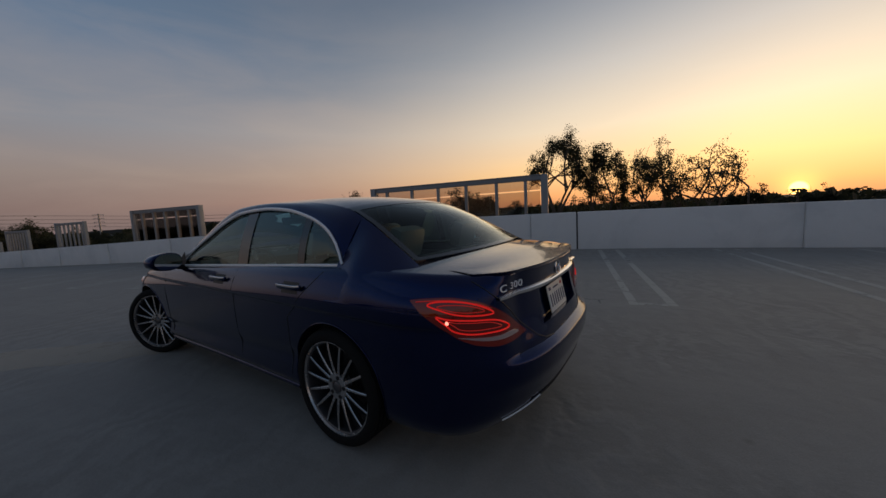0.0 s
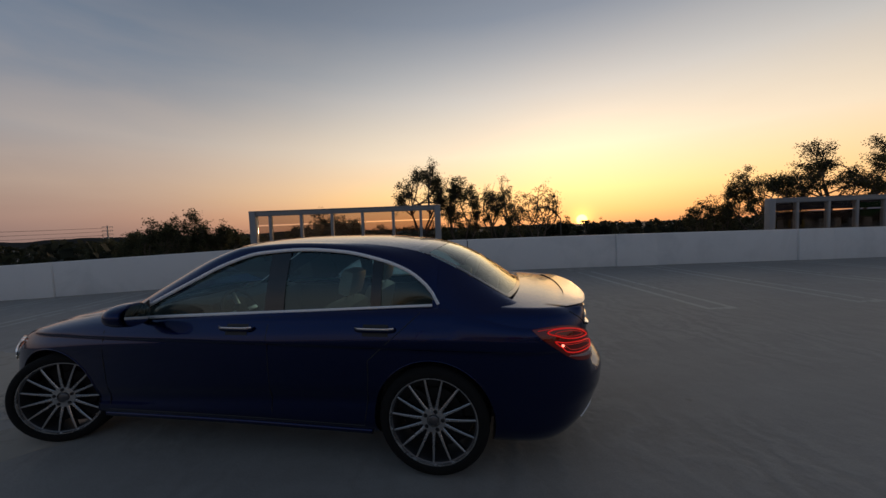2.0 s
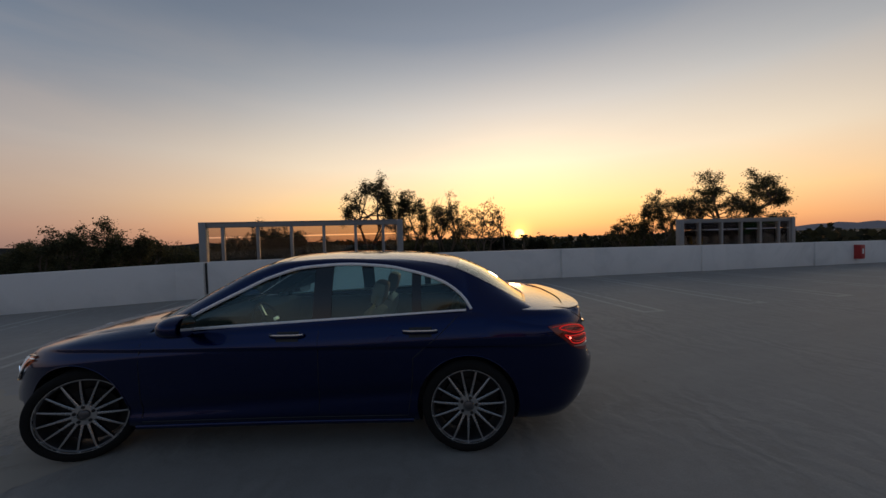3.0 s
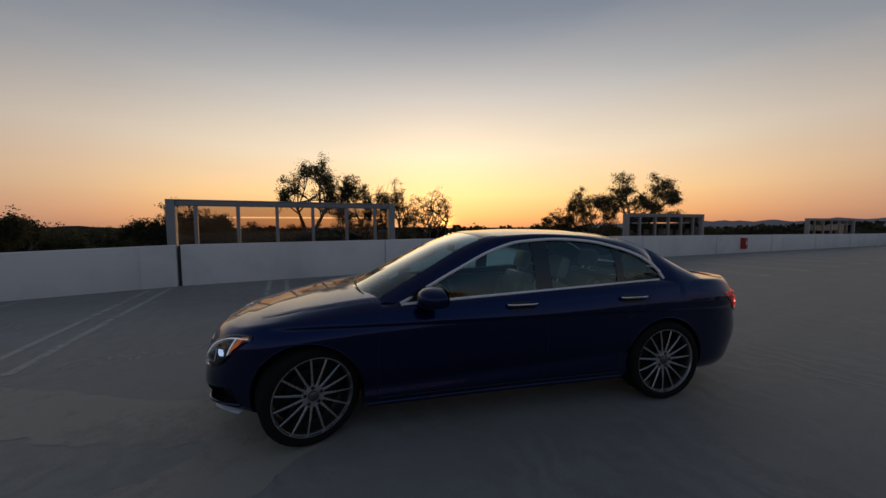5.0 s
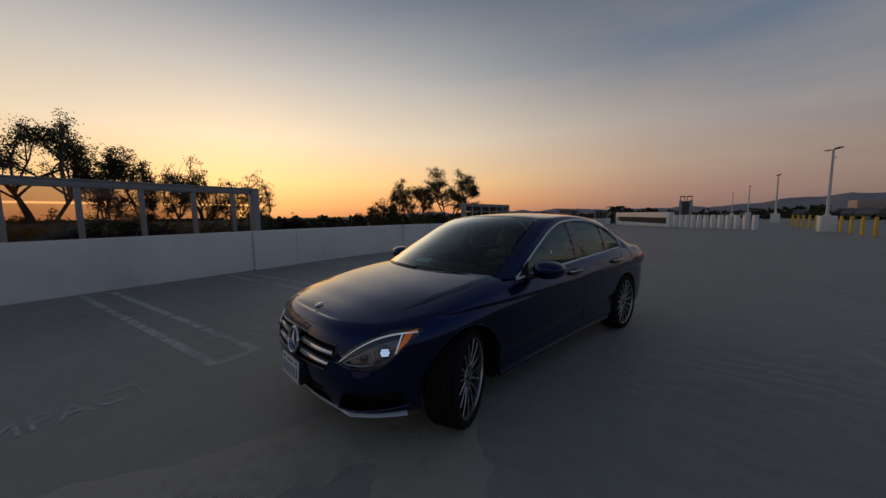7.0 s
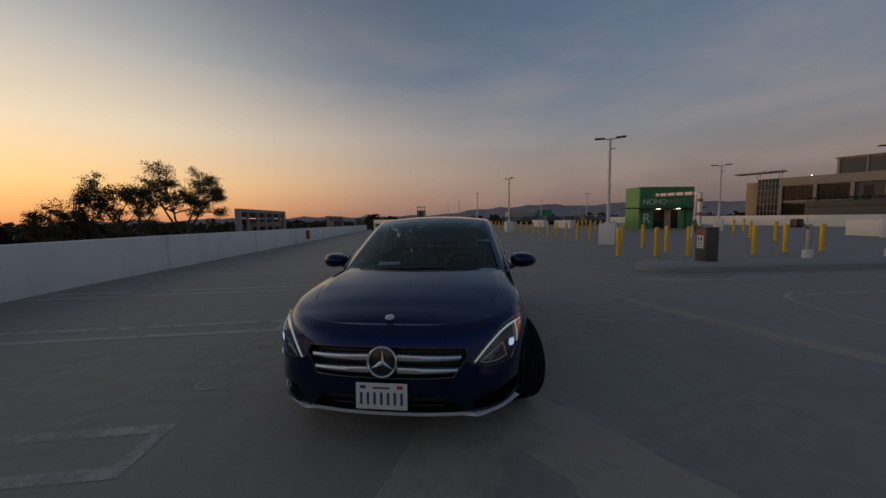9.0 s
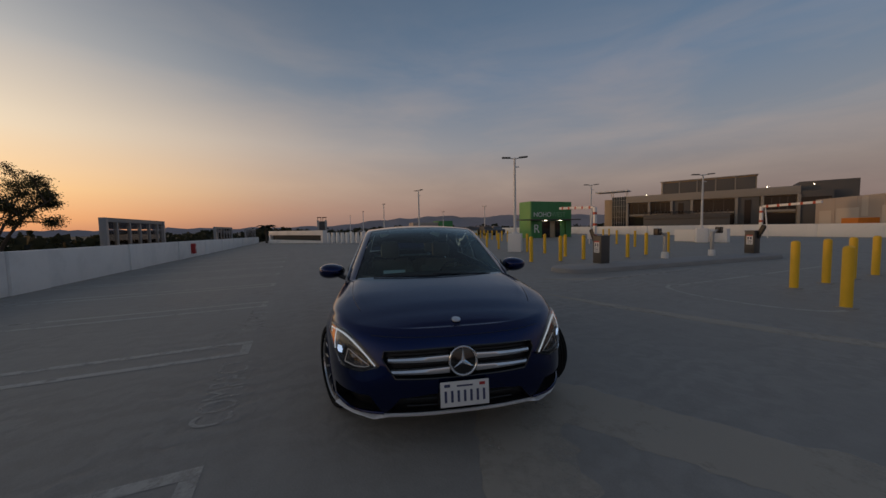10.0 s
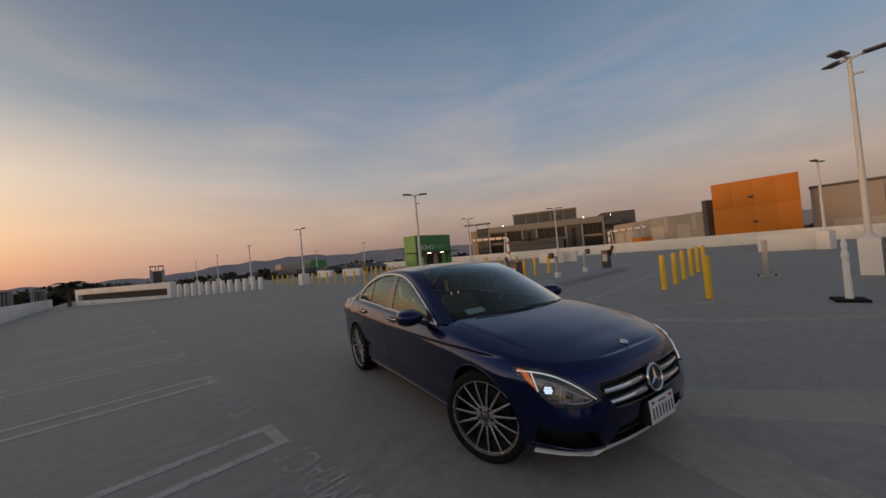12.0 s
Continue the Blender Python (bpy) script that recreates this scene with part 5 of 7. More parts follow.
        first = [q - Vector((k, 0, 0)) for q in rim[0]]
        last = [q - Vector((k, 0, 0)) for q in rim[-1]]
        return patch(name, [first] + rim + [last], mat)

    rows = [grille_line(z, -0.055) for z in between(0.496, 0.666, 10)]
    grille = piece("grille", patch("grille", rows, M_BLACK), car, "black grille with two chrome blades and a ring badge")
    for z in between(0.508, 0.653, 9):
        piece("grille_slat", tube("grille_slat", grille_line(z, -0.045)[1:-1], 0.0035, M_BLACK, 5), grille)
    edge = [grille_line(z, 0.001) for z in between(0.494, 0.668, 8)]
    rim = [r[0] for r in edge] + edge[-1][1:-1] + [r[-1] for r in edge[::-1]] + edge[0][-2::-1]
    piece("grille_rim", tube("grille_rim", rim, 0.005, M_GLOSSBLACK), grille)
    for z0, half in ((0.606, 0.468), (0.536, 0.448)):
        for s in (1, -1):
            pts = across(s * 0.085, s * half, lambda y: z0 - 0.012 * abs(y), -0.012, 14)
            rows = [[q + Vector((dx, 0, dz * (1 - 0.35 * i / 14))) for i, q in enumerate(pts)] for dx, dz in ((-0.015, 0.023), (0.006, 0.020), (0.013, 0.003), (0.007, -0.016), (-0.012, -0.023))]
            piece("grille_blade", patch("grille_blade", rows, M_SATIN), grille, "chrome grille blade")
    hub = Vector((2.238, 0, 0.592))
    turn = Matrix.Translation(hub) @ Matrix.Rotation(radians(80), 4, "Y")
    piece("badge_plate", Builder().lathe([(0.0, -0.06), (0.090, -0.06), (0.090, -0.006), (0.066, -0.002), (0.0, 0.0)], M_GLOSSBLACK, 40, turn).mesh("badge_plate"), grille)
    ring = [(0.085 + 0.008 * math.cos(a), 0.009 * math.sin(a)) for a in between(0, 2 * math.pi, 10)[:-1]]
    piece("badge_ring", Builder().lathe(ring, M_CHROME, 48, turn, close=True).mesh("badge_ring"), grille, "chrome ring badge")
    for k in range(3):
        arm = Builder().put([(-0.013, 0, 0.001), (0, 0, 0.012), (0.013, 0, 0.001), (0, 0.079, 0.004)], [(0, 1, 3), (1, 2, 3)], M_CHROME, turn @ Matrix.Rotation(radians(90 + 120 * k), 4, "Z")).mesh("badge_bar", smooth=False)
        piece("badge_bar", arm, grille, "chrome badge bar")
    bonnet_badge = Vector((2.045, 0, 0.803))
    piece("bonnet_badge", Builder().lathe([(0.0, 0.006), (0.024, 0.005), (0.029, 0.002), (0.03, -0.004)][::-1], M_SATIN, 24, Matrix.Translation(bonnet_badge) @ Matrix.Rotation(radians(18), 4, "Y")).mesh("bonnet_badge"), car, "small round pale badge on the bonnet")
    for s in (1, -1):
        seam = []
        for x in between(0.93, 1.76, 24):
            half, u = skin(p_of_x(x), 1.0).y, bonnet_edge(x) + 0.03
            seam.append(Vector((x, s * half * u, curve_at(SHOULDER, x) + dome(x, u, curve_at(CROWN, x)) + 0.001)))
        piece("bonnet_seam", tube("bonnet_seam", seam, 0.0018, M_BLACK, 6), car)
    piece("bonnet_seam", tube("bonnet_seam", across(0.60, -0.60, lambda y: 0.729 + 0.010 * (abs(y) / 0.6) ** 2, 0.0, 40), 0.0022, M_BLACK, 6), car)
    for z in (0.295, 0.345):
        piece("intake_bar", tube("intake_bar", across(0.36, -0.36, lambda y: z, -0.045, 20), 0.006, M_BLACK, 6), car)
    wedge = []
    for dz, lift in ((0.0, -0.02), (0.0, 0.040), (0.003, 0.046), (0.007, 0.046), (0.036, 0.012), (0.038, -0.01)):
        wedge.append(across(0.835, -0.835, lambda y: 0.232 + 0.8 * dz * (1 - 0.48 * ease(0.50, 0.58, abs(y)) - 0.25 * ease(0.60, 0.86, abs(y))) - 0.016 * max(0, 1 - abs(abs(y) - 0.57) / 0.10) + 0.006 * max(0, abs(y) - 0.62) / 0.25, lift, 70))
    piece("front_splitter", patch("front_splitter", wedge, M_SPLIT), car, "pale bright strip along the lower bumper")

    def plate(name, at, normal_x, tilt):
        m = Matrix.Translation(at) @ Matrix.Rotation(radians(90 if normal_x > 0 else -90), 4, "Z") @ Matrix.Rotation(radians(90 - tilt), 4, "X")
        pl = piece(name, Builder().box((-0.1525, -0.0765, -0.003), (0.1525, 0.0765, 0.003), M_PLATE, 0.002).mesh(name), car, "white number plate with dark bars", m)
        for k in range(7):
            x = -0.120 + 0.040 * k
            piece("plate_bar", box_mesh("plate_bar", (x - 0.0075, -0.048, 0.0032), (x + 0.0075, 0.022, 0.0046), M_INK), pl)
        piece("plate_bar", box_mesh("plate_bar", (-0.05, 0.044, 0.0032), (0.05, 0.054, 0.0044), M_INK), pl)
        for x in (-0.11, 0.11):
            piece("plate_sticker", box_mesh("plate_sticker", (x - 0.018, 0.044, 0.0032), (x + 0.018, 0.062, 0.0042), M_RED if x > 0 else M_INK), pl)
    plate("number_plate", (2.268, 0.0, 0.402), 1, 4)
    piece("plate_holder", box_mesh("plate_holder", (2.175, -0.155, 0.318), (2.262, 0.155, 0.458), M_BLACK, 0.004), car)

    # tail
    bar = []
    for dz, lift in ((-0.013, 0.001), (-0.012, 0.012), (-0.009, 0.017), (0.007, 0.019), (0.011, 0.014), (0.013, 0.001)):
        bar.append(across(0.70, -0.70, lambda y: 0.862 + dz * (1 - 0.45 * (abs(y) / 0.70) ** 4) + 0.010 * (abs(y) / 0.7) ** 2, lift, 40, True))
    piece("boot_bar", patch("boot_bar", bar, M_CHROME), car, "bright chrome bar across the boot lid")
    plate("number_plate", (-2.392, 0.0, 0.744), -1, 12)
    lid = [(0.79, 0.955), (0.755, 0.925), (0.725, 0.895), (0.70, 0.872), (0.665, 0.84), (0.615, 0.793), (0.56, 0.738), (0.497, 0.688), (0.43, 0.636), (0.358, 0.606), (0.25, 0.592), (0.12, 0.586), (0.0, 0.584)]
    for s in (1, -1):
        pts = []
        for (y0, z0), (y1, z1) in zip(lid, lid[1:]):
            for t in between(0, 1, 4)[:-1]:
                y, z = y0 + (y1 - y0) * t, z0 + (z1 - z0) * t
                p = p_of_y(y, True)
                q = skin(p, level(p, z), 0.0)
                pts.append(Vector((q.x, s * q.y, q.z)))
        piece("boot_seam", tube("boot_seam", pts, 0.0028, M_BLACK, 6), car)
    ring_top = sorted((skin(p, 1.0) for p in PS[60:]), key=lambda q: q.x)
    tail_top = sorted((q for q in ring_top if q.x < -2.0), key=lambda q: q.y)

    def half_width(x):
        return max(0.05, float(np.interp(x, [q.x for q in ring_top], [q.y for q in ring_top])))

    def deck_z(x, y):
        return curve_at(SHOULDER, x) + dome(x, min(1, abs(y) / half_width(x)), curve_at(CROWN, x))

    ys = between(0.70, -0.70, 40)
    ends = [float(np.interp(abs(y), [q.y for q in tail_top], [q.x for q in tail_top])) for y in ys]
    for _ in range(4):
        ends = [ends[0]] + [(a + b + c) / 3 for a, b, c in zip(ends, ends[1:], ends[2:])] + [ends[-1]]
    lip = []
    for h in between(0, 1, 8):
        lip.append([Vector((x0 + 0.13 - (0.13 + 0.008 * (1 - (abs(y) / 0.702) ** 4)) * h, y, deck_z(x0 + 0.13 - 0.13 * h, y) + 0.0012 + 0.013 * h ** 2.2 * (1 - (abs(y) / 0.702) ** 4))) for y, x0 in zip(ys, ends)])
    lip.append([q + Vector((0.003, 0, -0.006)) for q in lip[-1]])
    lip.append([Vector((x0 + 0.010, y, deck_z(x0, y) - 0.022)) for y, x0 in zip(ys, ends)])
    piece("boot_spoiler", patch("boot_spoiler", lip, M_PAINT), car, "navy boot lid spoiler")
    diff = face("rear_diffuser", 0.50, lambda y: 0.24, lambda y: 0.33, M_BLACK, 0.006, True)
    piece("rear_diffuser", diff, car, "black rear diffuser")
    for s in (1, -1):
        strip = across(s * 0.44, s * 0.68, lambda y: 0.335 - 0.26 * max(0, abs(y) - 0.42), 0.008, 16, True)
        piece("rear_strip", tube("rear_strip", strip, 0.0036, M_SPLIT, 8), car, "thin pale strip low on the rear bumper")
    turn = Matrix.Translation((skin(1.0, level(1.0, 0.912)).x - 0.004, 0, 0.912)) @ Matrix.Rotation(radians(-84), 4, "Y")
    ring = [(0.042 + 0.005 * math.cos(a), 0.005 * math.sin(a)) for a in between(0, 2 * math.pi, 8)[:-1]]
    bb = Builder().lathe(ring, M_CHROME, 32, turn, close=True)
    for k in range(3):
        bb.put([(-0.006, 0, 0.001), (0, 0, 0.006), (0.006, 0, 0.001), (0, 0.040, 0.004)], [(0, 1, 3), (1, 2, 3)], M_CHROME, turn @ Matrix.Rotation(radians(90 + 120 * k), 4, "Z"))
    piece("boot_badge", bb.mesh("boot_badge"), car, "small chrome ring badge")
    word = bpy.data.curves.new("boot_lettering", "FONT")
    word.body, word.size, word.extrude, word.align_x, word.align_y, word.space_character = "C 300", 0.046, 0.002, "CENTER", "CENTER", 1.08
    raised = new("boot_lettering", word)
    bpy.context.view_layer.update()
    letters = bpy.data.meshes.new_from_object(raised.evaluated_get(bpy.context.evaluated_depsgraph_get()))
    bpy.data.objects.remove(raised)
    for v in letters.vertices:
        y, z = 0.590 - v.co.x * 1.62, 0.907 + v.co.y
        p = p_of_y(y, True)
        v.co = skin(p, level(p, z), 0.0025 + v.co.z)
    bm = bmesh.new()
    bm.from_mesh(letters)
    left = set(bm.verts)
    while left:
        island, edge_of = set(), [left.pop()]
        while edge_of:
            v = edge_of.pop()
            island.add(v)
            near = [e.other_vert(v) for e in v.link_edges if e.other_vert(v) in left]
            left.difference_update(near)
            edge_of += near
        order = {v: k for k, v in enumerate(island)}
        faces = [[order[v] for v in f.verts] for f in bm.faces if f.verts[0] in order]
        piece("boot_letter", mesh_from("boot_letter", [v.co.copy() for v in order], faces, M_SPLIT, smooth=False), car, "raised chrome letter of C 300")
    bm.free()

    # cabin
    piece("cabin_floor", box_mesh("cabin_floor", (-1.75, -0.74, 0.24), (1.0, 0.74, 0.30), M_CABIN, 0.01), car)
    for y in (0.745, -0.745):
        piece("door_card", box_mesh("door_card", (-1.45, y - 0.035, 0.28), (0.90, y + 0.035, 0.90), M_CABIN, 0.02), car)
    dash = Builder().box((0.42, -0.72, 0.55), (0.98, 0.72, 0.93), M_CABIN, 0.07)
    dash.box((0.36, 0.20, 0.80), (0.60, 0.56, 0.965), M_CABIN, 0.05)
    piece("dashboard", dash.mesh("dashboard"), car, "black dashboard")
    ring = [(0.18 + 0.014 * math.cos(a), 0.014 * math.sin(a)) for a in between(0, 2 * math.pi, 10)[:-1]]
    turn = Matrix.Translation((0.27, 0.37, 0.86)) @ Matrix.Rotation(radians(-64), 4, "Y")
    sw = Builder().lathe(ring, M_CABIN, 36, turn, close=True).lathe([(0.0, -0.03), (0.06, -0.03), (0.07, 0.0), (0.05, 0.02), (0, 0.022)], M_CABIN, 20, turn)
    for a in (0, 180, 270):
        sw.box((0.04, -0.016, -0.008), (0.18, 0.016, 0.008), M_SATIN, 0.004, turn @ Matrix.Rotation(radians(a + 90), 4, "Z"))
    piece("steering_wheel", sw.mesh("steering_wheel"), car, "black steering wheel with satin spokes")
    for x, y, w in ((-0.28, 0.37, 0.26), (-0.28, -0.37, 0.26), (-1.12, 0.36, 0.30), (-1.12, -0.36, 0.30)):
        seat(car, x, y, w)
    piece("parcel_shelf", box_mesh("parcel_shelf", (-1.80, -0.62, 0.92), (-1.40, 0.62, 0.96), M_CABIN, 0.01), car)
    piece("rear_bulkhead", box_mesh("rear_bulkhead", (-1.70, -0.70, 0.28), (-1.62, 0.70, 0.93), M_CABIN, 0.01), car)
    piece("rear_view_mirror", Builder().box((-0.015, -0.12, -0.035), (0.015, 0.12, 0.035), M_BLACK, 0.014, Matrix.Translation((0.22, 0, 1.27))).rod((0.23, 0, 1.29), (0.26, 0, 1.36), 0.012, M_BLACK).mesh("rear_view_mirror"), car)
    card = box_mesh("dash_card", (-0.05, -0.11, 0), (0.05, 0.11, 0.004), M_PAPER)
    piece("dash_card", card, car, "pale card lying on the dashboard", Matrix.Translation((0.76, -0.36, 0.96)) @ Matrix.Rotation(radians(28), 4, "Y"))
    return car


build_car()

# ---- bollards, gates and lamps on the deck ----
def bollard_mesh():
    return Builder().lathe([(0.0, 1.0), (0.038, 0.995), (0.066, 0.97), (0.072, 0.93), (0.072, 0.02), (0.075, 0.0)], M_YELLOW, 16).mesh("sleeve")


def build_bollards():
    sleeve = bollard_mesh()
    plate = Builder().lathe([(0.14, 0.0), (0.14, 0.012), (0.0, 0.012)], M_KERB, 16).mesh("base_ring")
    spots = [(2.27, 15.95), (2.31, 17.25), (2.31, 18.55), (2.35, 19.75), (2.37, 21.05), (2.40, 22.3), (3.45, 14.5),
             (-4.95, 14.8), (-4.55, 15.9), (-4.55, 17.1), (-5.9, 17.4), (-4.2, 19.2), (-4.6, 20.9), (-4.6, 22.4)]
    spots += [(-7.8 - 1.42 * k, 17.85) for k in range(20)]
    spots += [(-18.5 - 1.7 * k, 23.5 + 0.5 * k) for k in range(9)] + [(-11.2, 27.0), (-8.5, 25.3), (-15.0, 30.0), (-17.0, 33.0)]
    first = None
    for u, n in spots:
        m = lot(u, n)
        if first is None:
            first = thing("bollard", "yellow plastic sleeved steel bollard standing on the deck", "bollard", "yellow bollards", m=m)
            piece("sleeve", sleeve, first)
            piece("base_ring", plate, first, "grey concrete ring")
        else:
            copy_thing(first, m)


build_bollards()


M_GATERED = material("gate_red_band", (0.50, 0.07, 0.04), 0.45, vary=0.1)


def banded_arm(name, length, axis, bands, parent, m):
    """A square white arm with red bands round it."""
    r = 0.044

    def bar(a, b, grow):
        lo, hi = [-r - grow] * 3, [r + grow] * 3
        lo[axis], hi[axis] = min(a, b), max(a, b)
        return lo, hi
    arm = piece(name, Builder().box(*bar(0, length, 0), M_WHITE, 0.006).mesh(name), parent, "white arm banded in red", m)
    for k in range(bands):
        a = length * (k + 0.35) / bands
        piece("red_band", box_mesh("red_band", *bar(a, a + length * 0.22 / bands, 0.002), M_GATERED), arm, "red band")


def gate(u, n, turn, front=1):
    """A parking gate: dark cabinet, folded arm bent over at the top, and its drop link."""
    g = thing("parking_gate", "dark parking gate with a raised white arm banded in red", "parking gate", "parking gates", m=lot(u, n, 0.13, turn))

    def notice(name, y0, y1, z0, z1, x, mat):
        a, b = sorted((front * x, front * (x + 0.003)))
        return box_mesh(name, (a, y0, z0), (b, y1, z1), mat)
    cab = piece("cabinet", Builder().box((-0.19, -0.17, 0), (0.19, 0.17, 0.88), M_DARKMETAL, 0.02).mesh("cabinet"), g, "dark bronze cabinet")
    piece("lid", Builder().box((-0.20, -0.18, 0.88), (0.20, 0.18, 0.92), M_DARKMETAL, 0.012).mesh("lid"), cab)
    piece("sign", notice("sign", -0.11, 0.10, 0.36, 0.74, 0.191, M_WHITE), cab, "white notice with dark bars")
    piece("sign_band", notice("sign_band", -0.11, 0.10, 0.70, 0.74, 0.1965, M_RED), cab)
    for y in (-0.05, 0.04):
        piece("sign_bar", notice("sign_bar", y - 0.025, y + 0.025, 0.56, 0.66, 0.1965, M_INK), cab)
    for z in (0.40, 0.45, 0.50):
        piece("sign_bar", notice("sign_bar", -0.08, 0.07, z, z + 0.02, 0.1965, M_INK), cab)
    piece("pivot", Builder().box((-0.07, -0.075, -0.26), (0.07, 0.075, 0.30), M_BLACK, 0.03, Matrix.Translation((0.05, -0.24, 0.85)) @ Matrix.Rotation(radians(24), 4, "X")).mesh("pivot"), g, "black pivot housing")
    banded_arm("upright_arm", 1.12, 2, 3, g, Matrix.Translation((0.05, -0.235, 0.74)))
    banded_arm("folded_arm", -1.66, 1, 5, g, Matrix.Translation((0.05, -0.282, 1.86)) @ Matrix.Rotation(radians(-2), 4, "X"))
    piece("drop_link", Builder().rod((0.05, -0.36, 1.80), (0.05, -0.47, 0.62), 0.022, M_WHITE).mesh("drop_link"), g, "thin white link rod")
    return g


gate(-2.38, 15.65, -92)
gate(-1.8, 23.3, 88, -1)


def island():
    k = thing("kerb_island", "low grey concrete island under the parking gates", "island", m=lot(-1.75, 18.6, 0, -4.5))
    prof = []
    for a in between(-math.pi / 2, math.pi / 2, 10):
        prof.append((0.62 * math.sin(a) * -1, 4.5 + 0.6 * math.cos(a)))
    ring = [(x, y) for x, y in prof] + [(-x, -y) for x, y in prof]
    b = Builder()
    n = len(ring)
    verts = [(x, y, 0) for x, y in ring] + [(x * 0.97, y * 0.995, 0.12) for x, y in ring] + [(x * 0.93, y * 0.99, 0.14) for x, y in ring]
    faces = [(i, (i + 1) % n, n + (i + 1) % n, n + i) for i in range(n)] + [(n + i, n + (i + 1) % n, 2 * n + (i + 1) % n, 2 * n + i) for i in range(n)] + [tuple(range(2 * n, 3 * n))]
    b.put(verts, faces, M_KERB)
    me = b.mesh("kerb")
    bm = bmesh.new()
    bm.from_mesh(me)
    bmesh.ops.recalc_face_normals(bm, faces=bm.faces)
    bm.to_mesh(me)
    bm.free()
    piece("kerb", me, k)


island()


def reader(u, n, turn, side):
    """A pedestal with a swivelled black reader head."""
    p = thing("ticket_reader", "grey steel pedestal with a black reader box on the gate island", "ticket reader", "ticket readers", m=lot(u, n, 0.13, turn))
    piece("post", Builder().lathe([(0.065, 0.0), (0.065, 0.90), (0.05, 0.94), (0.0, 0.94)], M_POST, 14).mesh("post"), p)
    piece("foot", Builder().lathe([(0.12, 0.0), (0.12, 0.20), (0.10, 0.24), (0.0, 0.26)], M_PALE, 18).mesh("foot"), p, "pale round base")
    piece("arm", Builder().rod((0, 0, 0.80), (0, side * 0.26, 0.98), 0.035, M_POST).rod((0, side * 0.26, 0.98), (0, side * 0.36, 1.0), 0.035, M_POST).mesh("arm"), p)
    head = piece("reader_head", Builder().box((-0.09, side * 0.42 - 0.11, 0.86), (0.09, side * 0.42 + 0.11, 1.10), M_BLACK, 0.03).mesh("reader_head"), p, "black reader box")
    piece("screen", box_mesh("screen", (0.091, side * 0.42 - 0.07, 0.93), (0.095, side * 0.42 + 0.07, 1.04), M_GLOSSBLACK), head)


reader(-2.25, 18.65, 0, -1)
reader(-1.95, 20.9, 0, 1)


def lamp_post(m, height, heads=2, base=True, group="deck lamps", turn=0.0, slim=1.0, block=0.36):
    """A pale pole on a concrete block with flat LED heads."""
    l = thing("lamp_post", "pale steel lamp post with flat dark heads on a white block", "lamp post", group, m=m @ Matrix.Rotation(radians(turn), 4, "Z"))
    z0 = 0.0
    if base:
        piece("concrete_block", Builder().box((-block * slim, -block * slim, 0), (block * slim, block * slim, 1.0), M_WALL, 0.02).mesh("concrete_block"), l, "white painted concrete block")
        z0 = 1.0
    piece("base_flange", Builder().lathe([(0.17, z0), (0.17, z0 + 0.03), (0.10, z0 + 0.12), (0.0, z0 + 0.12)], M_PALE, 16).mesh("base_flange"), l)
    piece("pole", Builder().lathe([(0.085 * slim, z0), (0.055 * slim, height), (0.0, height)], M_PALE, 14).mesh("pole"), l)
    for k in range(heads):
        a = 2 * math.pi * k / heads + 0.2
        d = Vector((math.cos(a), math.sin(a), 0))
        arm = piece("arm", Builder().rod((0, 0, height - 0.06), tuple(d * 0.28 + Vector((0, 0, height + 0.0))), 0.03, M_PALE).mesh("arm"), l)
        hm = Matrix.Translation(d * 0.46 + Vector((0, 0, height + 0.02))) @ Matrix.Rotation(a, 4, "Z") @ Matrix.Rotation(radians(-3), 4, "Y")
        piece("lamp_head", Builder().box((-0.23, -0.13, -0.03), (0.23, 0.13, 0.03), M_DARKMETAL, 0.02, hm).mesh("lamp_head"), l, "flat dark lamp head")
    piece("camera_stub", Builder().rod((0, 0, height - 0.5), (0.22, 0.1, height - 0.48), 0.03, M_PALE).mesh("camera_stub"), l)
    return l


lamp_post(lot(-9.83, 17.5), 5.12, turn=48)
lamp_post(lot(6.40, 19.3), 5.95, heads=3, turn=-10, slim=0.85, block=0.24)
lamp_post(lot(-19.3, 33.2), 5.3, turn=40, slim=0.9)
lamp_post(lot(-9.0, 32.7), 4.75, turn=40, slim=0.9)
lamp_post(lot(6.5, 33.0), 4.9, turn=60, slim=0.8)
lamp_post(lot(-25.8, 17.5), 5.05)
lamp_post(Matrix.Translation((-48.0, -0.2, 0)), 5.05)
lamp_post(Matrix.Translation((-69.1, -4.4, 0)), 5.05)
lamp_post(Matrix.Translation((-90.8, -9.0, -0.2)), 5.25)
lamp_post(Matrix.Translation((-74.4, 13.6, 0)), 5.05)
lamp_post(Matrix.Translation((-55.2, 17.8, 0)), 5.05)


def vent_box():
    v = thing("vent_cabinet", "white block with a grey panel and white louvre slats", "vent cabinet", m=lot(6.95, 19.4, 0, 4))
    piece("side_panel", box_mesh("side_panel", (-0.28, -0.4, 0), (-0.10, 0.4, 1.0), M_POST, 0.01), v, "grey end panel")
    piece("back_panel", box_mesh("back_panel", (-0.10, 0.3, 0), (1.5, 0.4, 1.0), M_WALL, 0.01), v)
    slat = Builder().box((-0.09, -0.06, -0.01), (1.5, 0.10, 0.02), M_WHITE, 0.004, Matrix.Rotation(radians(35), 4, "X")).mesh("slat")
    for k in range(10):
        piece("slat", slat, v, "", Matrix.Translation((0, -0.34, 0.06 + 0.10 * k)))


vent_box()


